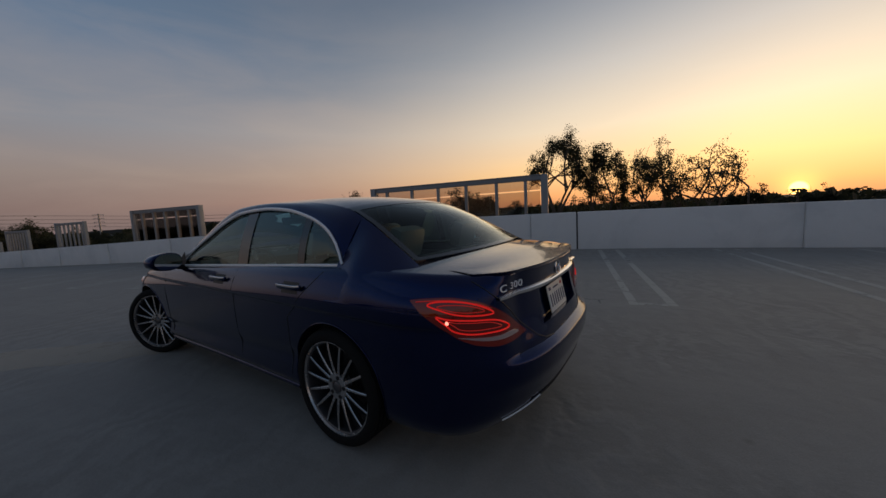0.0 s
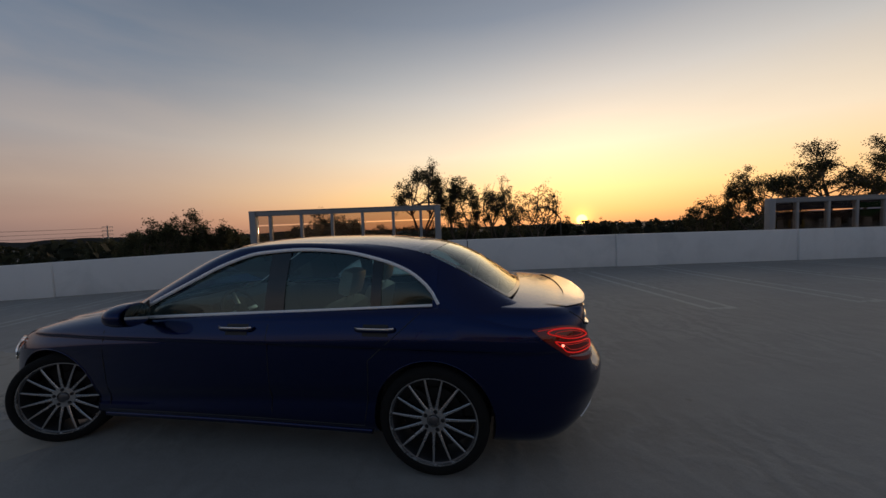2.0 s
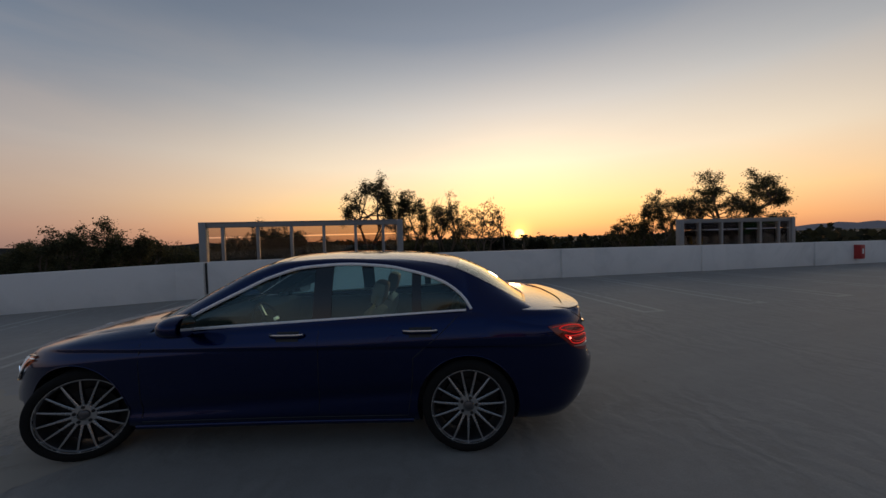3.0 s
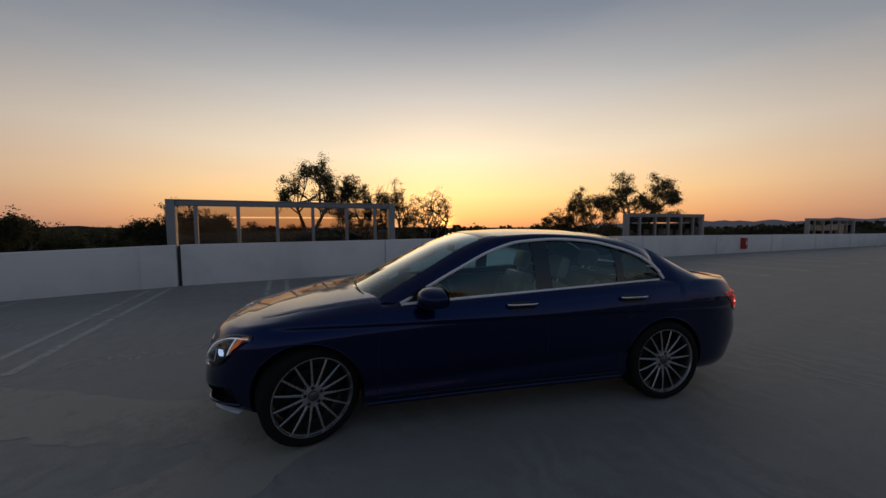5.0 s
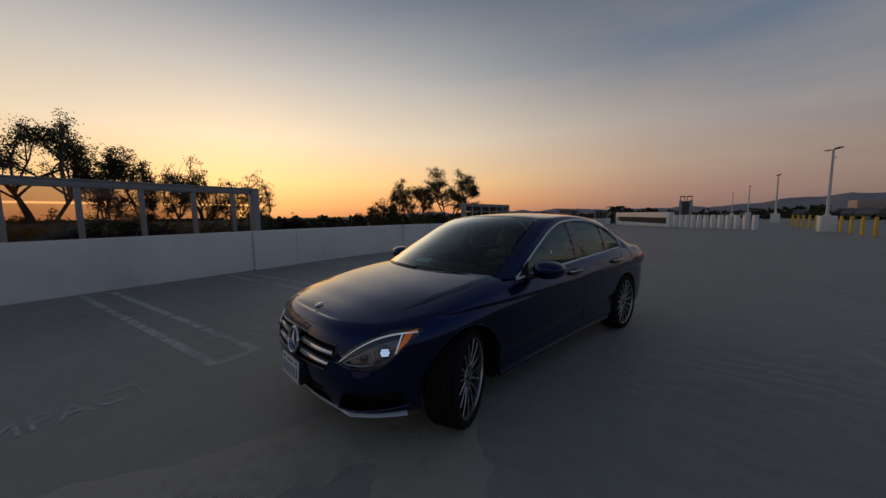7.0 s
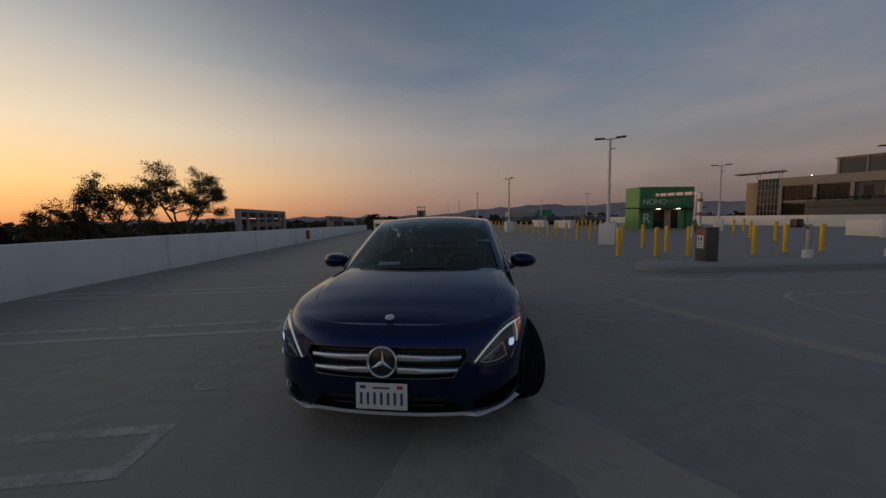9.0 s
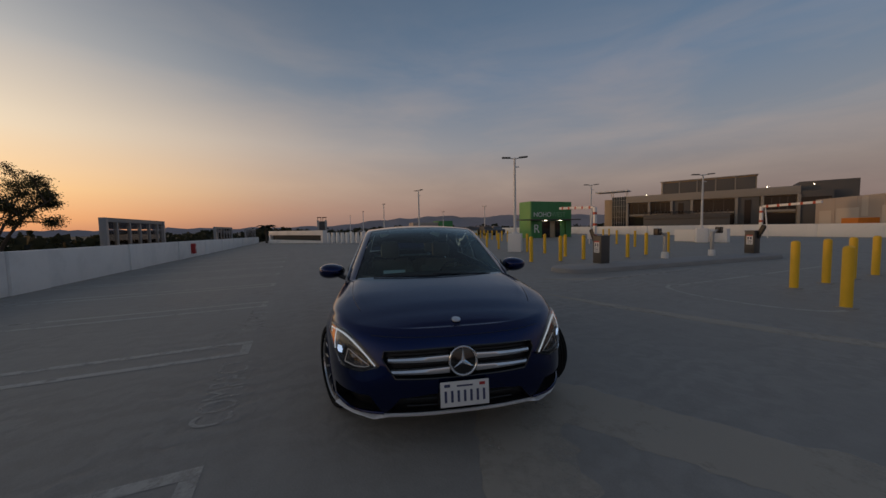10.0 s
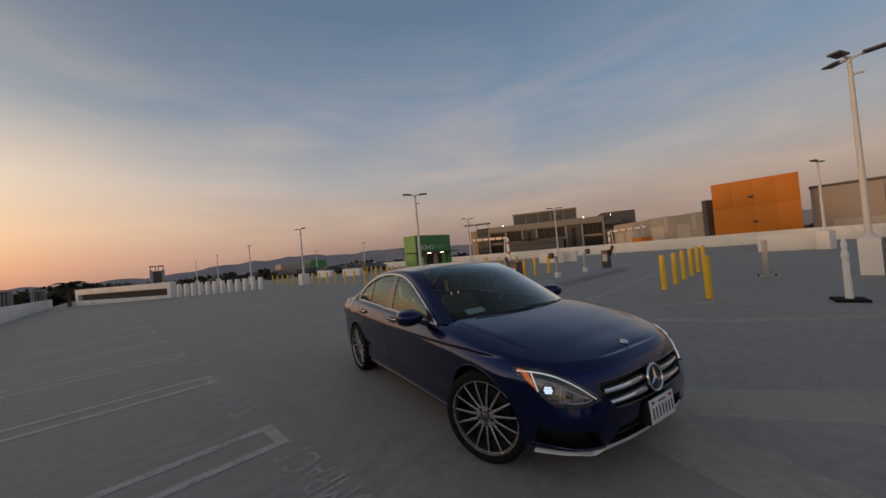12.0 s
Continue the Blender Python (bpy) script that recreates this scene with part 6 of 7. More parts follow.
def grey_post():
    p = thing("steel_post", "grey square steel post bolted to the deck", "post", m=lot(4.33, 19.2))
    piece("shaft", Builder().box((-0.07, -0.07, 0.0), (0.07, 0.07, 1.12), M_POST, 0.012).mesh("shaft"), p)
    piece("base_plate", Builder().box((-0.26, -0.2, 0.0), (0.26, 0.2, 0.02), M_POST, 0.004).mesh("base_plate"), p)
    for x in (-0.2, 0.2):
        for y in (-0.14, 0.14):
            piece("bolt", Builder().lathe([(0.025, 0.02), (0.025, 0.06), (0.0, 0.06)], M_BLACK, 8, Matrix.Translation((x, y, 0))).mesh("bolt"), p)


def delineator():
    d = thing("delineator_post", "white plastic delineator post on a black rubber base", "delineator", m=lot(5.54, 14.62, 0, 8) @ Matrix.Diagonal((1, 1, 1.12, 1)))
    piece("rubber_base", Builder().box((-0.22, -0.22, 0), (0.22, 0.22, 0.045), M_RUBBER, 0.012).mesh("rubber_base"), d, "square black rubber base")
    piece("tube", Builder().lathe([(0.058, 0.04), (0.050, 0.62), (0.046, 0.66), (0.046, 0.72), (0.056, 0.74), (0.056, 0.80), (0.040, 0.84), (0.036, 0.90), (0.046, 0.93), (0.042, 0.98), (0.018, 1.05), (0.0, 1.06)], M_WHITE, 18).mesh("tube"), d, "white plastic tube")
    piece("label", box_mesh("label", (0.049, -0.02, 0.42), (0.056, 0.02, 0.56), M_INK), d)


grey_post()
delineator()


def white_block(name, label, u, n, lo, hi, turn=0.0):
    b = thing(name, label, "wall block", "white wall blocks", m=lot(u, n, 0, turn))
    piece("block", Builder().box(lo, hi, M_WALL, 0.02).mesh("block"), b)
    piece("coping", Builder().box((lo[0] - 0.012, lo[1] - 0.012, hi[2]), (hi[0] + 0.012, hi[1] + 0.012, hi[2] + 0.03), M_WALL, 0.008).mesh("coping"), b)


white_block("wall_block", "long low white painted wall by the lamp post", 5.3, 33.4, (-1.6, -0.2, 0), (1.55, 0.2, 1.0))
white_block("wall_block", "low white painted wall by the lamp post", -9.4, 33.6, (-1.9, -0.2, 0), (1.6, 0.2, 0.9))
white_block("wall_block", "low white painted wall block on the far deck", -33.0, 26.6, (-1.6, -0.3, 0), (1.6, 0.3, 0.9), 10)
white_block("wall_block", "low white painted wall block on the far deck", -39.0, 26.0, (-1.4, -0.3, 0), (1.4, 0.3, 0.9), 10)


def far_parapet():
    wall = thing("wall_2", "white painted concrete parapet along the far deck edge", "parapet wall", kind="structure", m=LOT)
    for k in range(21):
        a = -92 + 7.6 * k
        me = Builder().box((a + 0.02, 47.0, 0), (a + 7.58, 47.3, 1.1), M_WALL, 0.02).mesh("wall_panel")
        for v in me.vertices:
            v.co.z += slope(v.co.x, 47.2)
        piece("wall_panel", me, wall)
        p = Builder().box((a - 0.3, 46.94, 0), (a + 0.3, 47.0, 1.1), M_WALL, 0.01).mesh("pier")
        for v in p.vertices:
            v.co.z += slope(v.co.x, 47.2)
        piece("pier", p, wall)


far_parapet()


def ramp_house():
    """The low white frame over the down ramp."""
    r = thing("ramp_parapet", "low white concrete frame with a dark slot over the ramp", "ramp wall", m=lot(-49.9, 2.85, 0.42, 24.8))
    L = 15.6
    piece("beam", Builder().box((0, -0.25, 0.80), (L, 0.25, 1.38), M_WALL, 0.02).mesh("beam"), r)
    piece("sill", Builder().box((0.5, -0.25, -0.4), (L - 0.5, 0.25, 0.16), M_WALL, 0.01).mesh("sill"), r)
    for x in (0, L - 0.5):
        piece("end_pier", Builder().box((x, -0.25, -0.4), (x + 0.5, 0.25, 0.80), M_WALL, 0.01).mesh("end_pier"), r)
    # near-black sheet put in for the shade inside the opening
    piece("dark_back", box_mesh("dark_back", (0.5, 0.16, 0.16), (L - 0.5, 0.22, 0.80), M_JOINTSLOT), r, "black sheet that stands in for the shade inside the ramp opening")
    for k in range(12):
        piece("white_post", Builder().box((-0.14, -0.14, -0.6), (0.14, 0.14, 1.10), M_WALL, 0.015).mesh("white_post"), r, "short white post", Matrix.Translation((L + 0.8 + 0.80 * k, 0.10 * k, 0.0)))


ramp_house()


def pylon():
    p = thing("lift_tower", "tall dark twin-column tower with a pale cap past the ramp", "tower", m=Matrix.Translation((-70.8, -13.0, -1.6)) @ Matrix.Rotation(radians(10), 4, "Z") @ Matrix.Scale(1.6, 4))
    piece("column", Builder().box((-0.35, -0.34, 0), (0.35, 0.34, 3.0), M_DARKMETAL, 0.02).mesh("column"), p, "dark recessed core")
    for y in (-0.48, 0.48):
        piece("pale_panel", Builder().box((-0.45, y - 0.13, 0), (0.45, y + 0.13, 3.1), M_POST, 0.02).mesh("pale_panel"), p, "grey side panel")
    for y in (-0.32, 0.32):
        for dy in (-0.20, 0.20):
            piece("cap_leg", Builder().box((-0.04, y + dy - 0.03, 3.0), (0.04, y + dy + 0.03, 3.45), M_DARKMETAL).mesh("cap_leg"), p)
        piece("cap_frame", Builder().box((-0.3, y - 0.27, 3.45), (0.3, y + 0.27, 3.55), M_BRICKRED, 0.01).mesh("cap_frame"), p)


pylon()

# ---- trees ----
def tree_mesh(seed, height, spread, crown_from, clumps, leaves, leaf, lean=0.0):
    """A forked trunk that branches four times over, with small leaf clumps along the outer twigs, as two meshes."""
    rnd = random.Random(seed)
    wood, leafv, leaff, spots = Builder(), [], [], []
    base = height * crown_from
    rise = height - base
    # every point of the crown is kept inside a lopsided dome over the fork
    lobes = [rnd.uniform(0.72, 1.08) for _ in range(7)]

    def inside(p):
        d = Vector((p.x - lean * p.z * 0.6, p.y))
        a = (math.atan2(d.y, d.x) / (2 * math.pi) % 1.0) * 7
        k = lobes[int(a) % 7] * (1 - a % 1) + lobes[(int(a) + 1) % 7] * (a % 1)
        h = min(1.0, max(0.0, (p.z - base) / rise))
        most = spread * k * (0.35 + 0.65 * math.sin(math.pi * min(1.0, 0.18 + 0.78 * h)))
        if d.length > most:
            d = d * (most / d.length)
        return Vector((d.x + lean * p.z * 0.6, d.y, min(p.z, height - rise * 0.30 * (d.length / spread) ** 2)))

    def limb(a, b, r0, r1, sag, n):
        pts = [a.lerp(b, t) + sag * math.sin(math.pi * t) for t in between(0, 1, n)]
        for i in range(n):
            wood.rod(pts[i], pts[i + 1], r0 + (r1 - r0) * i / n, M_BARK, 6 if r0 > 0.04 else 4, r0 + (r1 - r0) * (i + 1) / n)
        return pts

    def grow(a, way, length, r, depth):
        b = inside(a + way * length)
        side = Vector((rnd.uniform(-1, 1), rnd.uniform(-1, 1), rnd.uniform(-0.3, 0.5))) * length * 0.09
        pts = limb(a, b, r, r * 0.55, side, 4 if depth < 2 else 2)
        if depth >= 3:
            spots.extend(pts[1:])
            return
        if depth == 2:
            spots.extend(pts[1:])
        forks = 3 if depth else 4
        for k in range(forks):
            turn = Vector((rnd.gauss(0, 1), rnd.gauss(0, 1), rnd.gauss(0.25, 0.7))).normalized()
            nxt = (way * 0.72 + turn * 0.85).normalized()
            if nxt.z < -0.25:
                nxt.z = -0.25
            at = b if k == 0 else pts[-1].lerp(pts[-2], rnd.uniform(0.0, 0.9))
            grow(at, nxt, length * rnd.uniform(0.52, 0.78), r * 0.58, depth + 1)

    top = Vector((lean * base, rnd.uniform(-0.2, 0.2), base))
    limb(Vector((0, 0, 0)), top, height * 0.020, height * 0.014, Vector((rnd.uniform(-0.3, 0.3), rnd.uniform(-0.3, 0.3), 0)), 6)
    for k in range(4):
        a = 2 * math.pi * (k + rnd.uniform(-0.25, 0.25)) / 4
        out = rnd.uniform(0.35, 0.95)
        grow(top, Vector((math.cos(a) * out, math.sin(a) * out, rnd.uniform(0.7, 1.2))).normalized(), max(rise * 0.42, spread * 0.5), height * 0.009, 0)
    # fill the given height and spread
    tall = max(p.z for p in spots) + 0.25
    mid = sum(spots, Vector()) / len(spots)
    reach = sorted(math.hypot(p.x - mid.x, p.y - mid.y) for p in spots)[int(len(spots) * 0.95)] + 0.2

    def fitted(p):
        k = ease(base * 0.8, base + 0.15 * rise, p.z)
        f = 1 + (spread / reach - 1) * k
        return Vector(((p.x - mid.x * k) * f, (p.y - mid.y * k) * f, base + (p.z - base) * rise / (tall - base) if p.z > base else p.z))
    wood.verts = [tuple(fitted(Vector(v))) for v in wood.verts]
    spots = [fitted(p) for p in spots]
    spots = [p for p in spots if noise.noise(p * 0.75 + Vector((seed, 0, 0))) > -0.28]
    rnd.shuffle(spots)
    for k in range(int(clumps * 1.1)):
        tip = spots[k % len(spots)]
        c = tip + Vector((rnd.gauss(0, 1), rnd.gauss(0, 1), rnd.gauss(-0.2, 0.8))) * 0.16
        size = rnd.uniform(0.20, 0.46) * (0.6 + spread * 0.13)
        for _ in range(int(leaves * 0.66)):
            p = c + Vector((rnd.gauss(0, 1), rnd.gauss(0, 1), rnd.gauss(0, 0.7))) * size * 0.6
            d = Vector((rnd.uniform(-1, 1), rnd.uniform(-1, 1), rnd.uniform(-1.3, 0.3))).normalized()
            s = d.cross(Vector((rnd.uniform(-1, 1), rnd.uniform(-1, 1), rnd.uniform(-1, 1)))).normalized()
            l, w = leaf * rnd.uniform(0.5, 1.15), leaf * rnd.uniform(0.14, 0.28)
            o = len(leafv)
            leafv.extend([p, p + d * l * 0.5 + s * w, p + d * l, p + d * l * 0.5 - s * w])
            leaff.append((o, o + 1, o + 2, o + 3))
    return wood.mesh("trunk"), leafv, leaff


def tree(x, y, top, ground, seed, spread, crown_from=0.45, clumps=300, leaves=26, leaf=0.20, lean=0.0, label="tall thin eucalyptus tree with an open leafy crown", mat=None):
    height = top - ground
    t = thing("tree", label, "tree", "trees beyond the parapet", m=Matrix.Translation((x, y, ground)) @ Matrix.Rotation(seed * 1.7, 4, "Z"))
    wood, v, f = tree_mesh(seed, height, spread * 1.1, crown_from, clumps, leaves, leaf, lean)
    piece("trunk", wood, t)
    piece("crown", mesh_from("crown", v, f, mat or M_LEAF, smooth=False), t)
    return t


STREET = -8.0
tree(7.2, -36.4, 9.7, STREET, 3, 3.1, 0.44, 640, 26, 0.20, 0.02, label="tall eucalyptus tree with a broad open crown")
tree(3.1, -37.5, 7.6, STREET, 5, 2.4, 0.36, 760, 28, 0.20, label="dense dark eucalyptus tree")
tree(-1.1, -37.9, 7.7, STREET, 8, 1.9, 0.40, 420, 26, 0.19, label="thin upright eucalyptus tree")
tree(-4.8, -33.9, 5.85, STREET, 11, 2.6, 0.44, 330, 24, 0.19, -0.04, label="thin eucalyptus tree with bare forked limbs")
tree(-36.0, -37.0, 9.0, STREET, 13, 5.0, 0.44, 1050, 26, 0.22, -0.03, label="wide eucalyptus tree with an open crown")
tree(-30.8, -41.4, 7.3, STREET, 17, 3.4, 0.36, 900, 28, 0.22, label="dense dark eucalyptus tree")
tree(-26.2, -42.6, 4.2, STREET, 19, 2.2, 0.36, 460, 28, 0.22, label="small round leafy tree")
for k, (az, d, el, sp) in enumerate(((-43.8, 44, 4.1, 2.7), (-47.8, 46, 2.6, 2.6), (-41.0, 50, 1.8, 2.8), (-51, 52, 0.9, 3.0), (-60.4, 46, 2.0, 2.2), (-63.6, 46, 4.0, 2.6), (-66.5, 47, 2.7, 2.6), (-72, 56, 1.2, 3.0), (-77, 52, 1.0, 3.0), (-81, 50, 1.4, 2.6), (-87, 52, 1.3, 2.4),
                                     (-2.6, 62, 3.0, 2.6), (-5.6, 66, 1.9, 3.0), (-9, 66, 0.9, 3.4), (-15, 75, 0.3, 3.6), (-37, 70, 0.6, 3.2), (-56, 70, 0.6, 3.4))):
    x, y = 0.0 + d * math.cos(radians(az)), 3.2 + d * math.sin(radians(az))
    tree(x, y, 1.45 + d * math.tan(radians(el)), STREET, 30 + k, sp, 0.38, 680, 26, 0.24, label="dark leafy tree on the street below")
for k, (az, d, el, sp) in enumerate(((-100.3, 62, 1.5, 1.3), (-98.4, 64, 1.1, 1.0), (-105.2, 66, 0.8, 1.7), (-109.3, 90, -0.2, 2.8), (-112.5, 92, -0.2, 3.0), (-92.0, 80, -0.3, 2.8), (-89.0, 76, -0.2, 2.6), (-84, 74, 0.2, 3.0), (-116.2, 70, 0.6, 1.3), (-95.5, 84, -0.4, 2.6), (-121, 60, 0.2, 2.6), (-146, 58, 0.4, 2.6), (-150, 64, 0.2, 2.8))):
    x, y = -1.0 + d * math.cos(radians(az)), 2.8 + d * math.sin(radians(az))
    tree(x, y, 1.45 + d * math.tan(radians(el)), STREET, 60 + k, sp, 0.35, 260, 26, 0.28, label="round dark tree on the street below", mat=M_FARLEAF)


def street_trees():
    """The unbroken far woods and gardens, one sheet of leaf clumps."""
    rnd = random.Random(4)
    verts, faces = [], []
    for k in range(1500):
        az = rnd.uniform(0, 360)
        d = rnd.uniform(80, 330) if 60 < az < 160 else rnd.uniform(62, 300)
        if 95 < az < 152:
            d = rnd.uniform(190, 400)
        r = rnd.uniform(1.6, 3.4) * (0.7 + d / 260)
        el = rnd.uniform(-1.4, 0.15) + (0.5 if rnd.random() < 0.08 else 0)
        top = 1.45 + d * math.tan(radians(el))
        cx, cy, cz = d * math.cos(radians(az)), d * math.sin(radians(az)), top - r
        for j in range(64):
            v = Vector((rnd.gauss(0, 1), rnd.gauss(0, 1), rnd.gauss(0, 1))).normalized() * r * rnd.uniform(0.72, 1.08)
            p = Vector((cx, cy, cz)) + Vector((v.x, v.y, v.z if v.z > 0 else v.z * 2.2))
            a = Vector((rnd.gauss(0, 1), rnd.gauss(0, 1), rnd.gauss(0, 1))).normalized() * r * 0.30
            b = a.cross(Vector((rnd.gauss(0, 1), rnd.gauss(0, 1), rnd.gauss(0, 1)))).normalized() * r * 0.24
            o = len(verts)
            verts.extend([p - a, p + b, p + a, p - b])
            faces.append((o, o + 1, o + 2, o + 3))
    ob = new("distant_trees", mesh_from("distant_trees", verts, faces, M_FARLEAF, smooth=False))
    tagged(ob, "dark belt of distant garden and street trees", "trees", kind="stuff")


street_trees()


def palm(x, y, top, ground=STREET):
    p = thing("palm_tree", "small dark palm tree with drooping fronds", "palm tree", "palms", m=Matrix.Translation((x, y, ground)))
    h = top - ground
    piece("trunk", Builder().rod((0, 0, 0), (0, 0, h - 0.6), 0.22, M_BARK, 8, 0.16).mesh("trunk"), p)
    b = Builder()
    rnd = random.Random(int(abs(x) * 10))
    for k in range(18):
        a = 2 * math.pi * k / 18 + rnd.uniform(-0.1, 0.1)
        rise = rnd.uniform(-0.2, 0.9)
        d = Vector((math.cos(a), math.sin(a), 0))
        s = Vector((-d.y, d.x, 0))
        prev = None
        for t in between(0, 1, 5):
            c = d * (1.9 * t) + Vector((0, 0, h - 0.6 + rise * t * 1.2 - 1.3 * t * t))
            w = 0.28 * math.sin(math.pi * min(1, t + 0.15)) + 0.02
            row = (c + s * w - Vector((0, 0, w * 0.6)), c, c - s * w - Vector((0, 0, w * 0.6)))
            if prev:
                b.put([*prev, *row], [(0, 1, 4, 3), (1, 2, 5, 4)], M_FARLEAF)
            prev = row
    piece("fronds", b.mesh("fronds", False), p)


palm(-54.2, -18.8, 2.8)
palm(-120, 12, 3.6)
palm(-130, 20, 4.0)
palm(-131, 11.7, 2.3)
palm(-128, 15, 1.9)
palm(-24.5, -98, 2.6)

# ---- land, hills and the street beyond ----
verts = [(0, 0, STREET)]
faces = []
rings = [60, 150, 400, 1200, 4200]
for r in rings:
    verts += [(r * math.cos(2 * math.pi * k / 64), r * math.sin(2 * math.pi * k / 64), STREET) for k in range(64)]
for k in range(64):
    j = (k + 1) % 64
    faces.append((0, 1 + k, 1 + j))
    for i in range(len(rings) - 1):
        a, b = 1 + i * 64, 1 + (i + 1) * 64
        faces.append((a + k, b + k, b + j, a + j))
tagged(new("ground", mesh_from("ground", verts, faces, M_LAND, smooth=False)), "dark street-level land running out to the horizon", "ground", kind="structure")


def hills(name, radius, height_of, mat, az0, az1, label):
    verts, faces = [], []
    n = 260
    for k in range(n + 1):
        az = az0 + (az1 - az0) * k / n
        top = max(2.0, height_of(az))
        for f, dr in ((0.0, -0.10), (0.55, -0.05), (0.85, -0.015), (1.0, 0.0), (0.0, 0.08)):
            r = radius * (1 + dr) * (1 + 0.02 * noise.noise(Vector((az * 0.2, f * 3, 0))))
            verts.append((r * math.cos(radians(az)), r * math.sin(radians(az)), STREET + (top - STREET) * f))
    for k in range(n):
        for j in range(4):
            o = k * 5 + j
            faces.append((o, o + 5, o + 6, o + 1))
    tagged(new(name, mesh_from(name, verts, faces, mat)), label, "hills", kind="structure")


def ridge(az, seed, scale):
    return sum(noise.noise(Vector((az * f * scale, seed, 0))) / (f ** 0.9) for f in (1, 2, 4, 8, 16))


def bell(az, mid, wide):
    return math.exp(-((az - mid) / wide) ** 2)


SKYLINE = [(60, 1.0), (95, 1.2), (105, 2.0), (114, 2.6), (124, 1.8), (135, 1.3), (146, 1.5), (154.5, 1.75), (158, 1.95), (165, 1.5), (169, 1.95), (177, 1.65), (184, 1.0), (192, 0.5), (208, 0.55), (236, 0.3)]
hills("backdrop_hills", 2800, lambda az: 2800 * math.tan(radians(curve_at(SKYLINE, az))) + 15 * ridge(az, 3.0, 0.30), M_HILL, 60, 236, "mountain ridge on the skyline with air haze put into its blue-grey colour")
hills("backdrop_hills", 1500, lambda az: -2 + 16 * bell(az, -30, 22) + 10 * bell(az, -62, 14) + 7 * ridge(az, 7.0, 0.16), M_HILLNEAR, -100, 20, "dark wooded hillside on the skyline")


def roofs():
    """Low buildings down the hill."""
    rnd = random.Random(9)
    for az, d, w, z in ((-14.0, 95, 12, -2.9), (-16.5, 110, 10, -3.2), (-35.5, 140, 9, -3.0), (-33.0, 160, 14, -4.2), (-53.0, 150, 12, -3.0), (-24.0, 200, 16, -3.6)):
        h = thing("house", "low pale house with a shallow roof on the hillside", "house", "houses on the hillside", m=Matrix.Translation((d * math.cos(radians(az)), d * math.sin(radians(az)), STREET)) @ Matrix.Rotation(radians(az + rnd.uniform(-30, 30)), 4, "Z"))
        top = z - STREET
        piece("wall", Builder().box((-w / 3, -w / 2, 0), (w / 3, w / 2, top), M_BEIGE, 0.05).mesh("wall"), h)
        rv = [(-w / 3 - 0.5, -w / 2 - 0.5, top), (w / 3 + 0.5, -w / 2 - 0.5, top), (w / 3 + 0.5, w / 2 + 0.5, top), (-w / 3 - 0.5, w / 2 + 0.5, top), (0, -w / 2 + 2, top + 1.6), (0, w / 2 - 2, top + 1.6)]
        piece("roof", mesh_from("roof", rv, [(0, 1, 4), (1, 2, 5, 4), (2, 3, 5), (3, 0, 4, 5)], M_ROOF, smooth=False), h)
        for y in (-w / 4, w / 4):
            piece("window", box_mesh("window", (-w / 3 - 0.03, y - 0.8, top - 2.0), (-w / 3 + 0.02, y + 0.8, top - 0.8), M_PANE), h)


roofs()


def power_pole(x, y, top):
    p = thing("power_pole", "tall steel transmission pole with short cross arms", "power pole", "power poles", m=Matrix.Translation((x, y, STREET)) @ Matrix.Rotation(math.atan2(y, x) + 1.57, 4, "Z"))
    h = top - STREET
    piece("pole", Builder().rod((0, 0, 0), (0, 0, h), 0.75, M_POST, 10, 0.4).mesh("pole"), p)
    for z in (0.0, 3.0, 6.0, 9.0):
        piece("cross_arm", Builder().rod((-3.2, 0, h - 1 - z), (3.2, 0, h - 1 - z), 0.22, M_POST, 6).mesh("cross_arm"), p)
        for s in (-3.1, 3.1):
            piece("insulator", Builder().rod((s, 0, h - 1 - z), (s, 0, h - 2.2 - z), 0.2, M_POST, 6).mesh("insulator"), p)


power_pole(326, -230, 15.0)
power_pole(392, -74, 16.5)


def wires():
    w = thing("power_lines", "thin sagging overhead power lines", "power lines")
    for z in (14, 11, 8, 5):
        for s in (-3.1, 3.1):
            pts = [Vector((392, -74, z + 0.5)).lerp(Vector((326 + s, -230, z - 1.0)), t) - Vector((0, 0, 9 * math.sin(math.pi * t) * 0.3)) for t in between(-0.7, 1.0, 16)]
            piece("wire", tube("wire", pts, 0.10, M_BLACK, 4), w)


wires()


def street_lamp(x, y, top, turn):
    s = thing("street_lamp", "grey street lamp with a curved arm beyond the parapet", "street lamp", m=Matrix.Translation((x, y, STREET)) @ Matrix.Rotation(radians(turn), 4, "Z"))
    h = top - STREET
    pts = [Vector((0, 0, 0)), Vector((0, 0, h - 1.6))] + [Vector((2.2 * t, 0, h - 1.6 + 1.6 * math.sin(t * 1.57))) for t in between(0.15, 1, 7)]
    wood = Builder()
    for a, b in zip(pts, pts[1:]):
        wood.rod(a, b, 0.09, M_DARKMETAL, 8, 0.08)
    piece("pole", wood.mesh("pole"), s)
    piece("lamp_head", Builder().box((2.1, -0.14, h - 0.08), (2.9, 0.14, h + 0.06), M_DARKMETAL, 0.04).mesh("lamp_head"), s)


street_lamp(-9.4, -44.4, 3.75, 8)


# ---- buildings beyond the deck ----
M_SIGNGREEN = material("pale_green_letter", (0.22, 0.42, 0.24), 0.5)


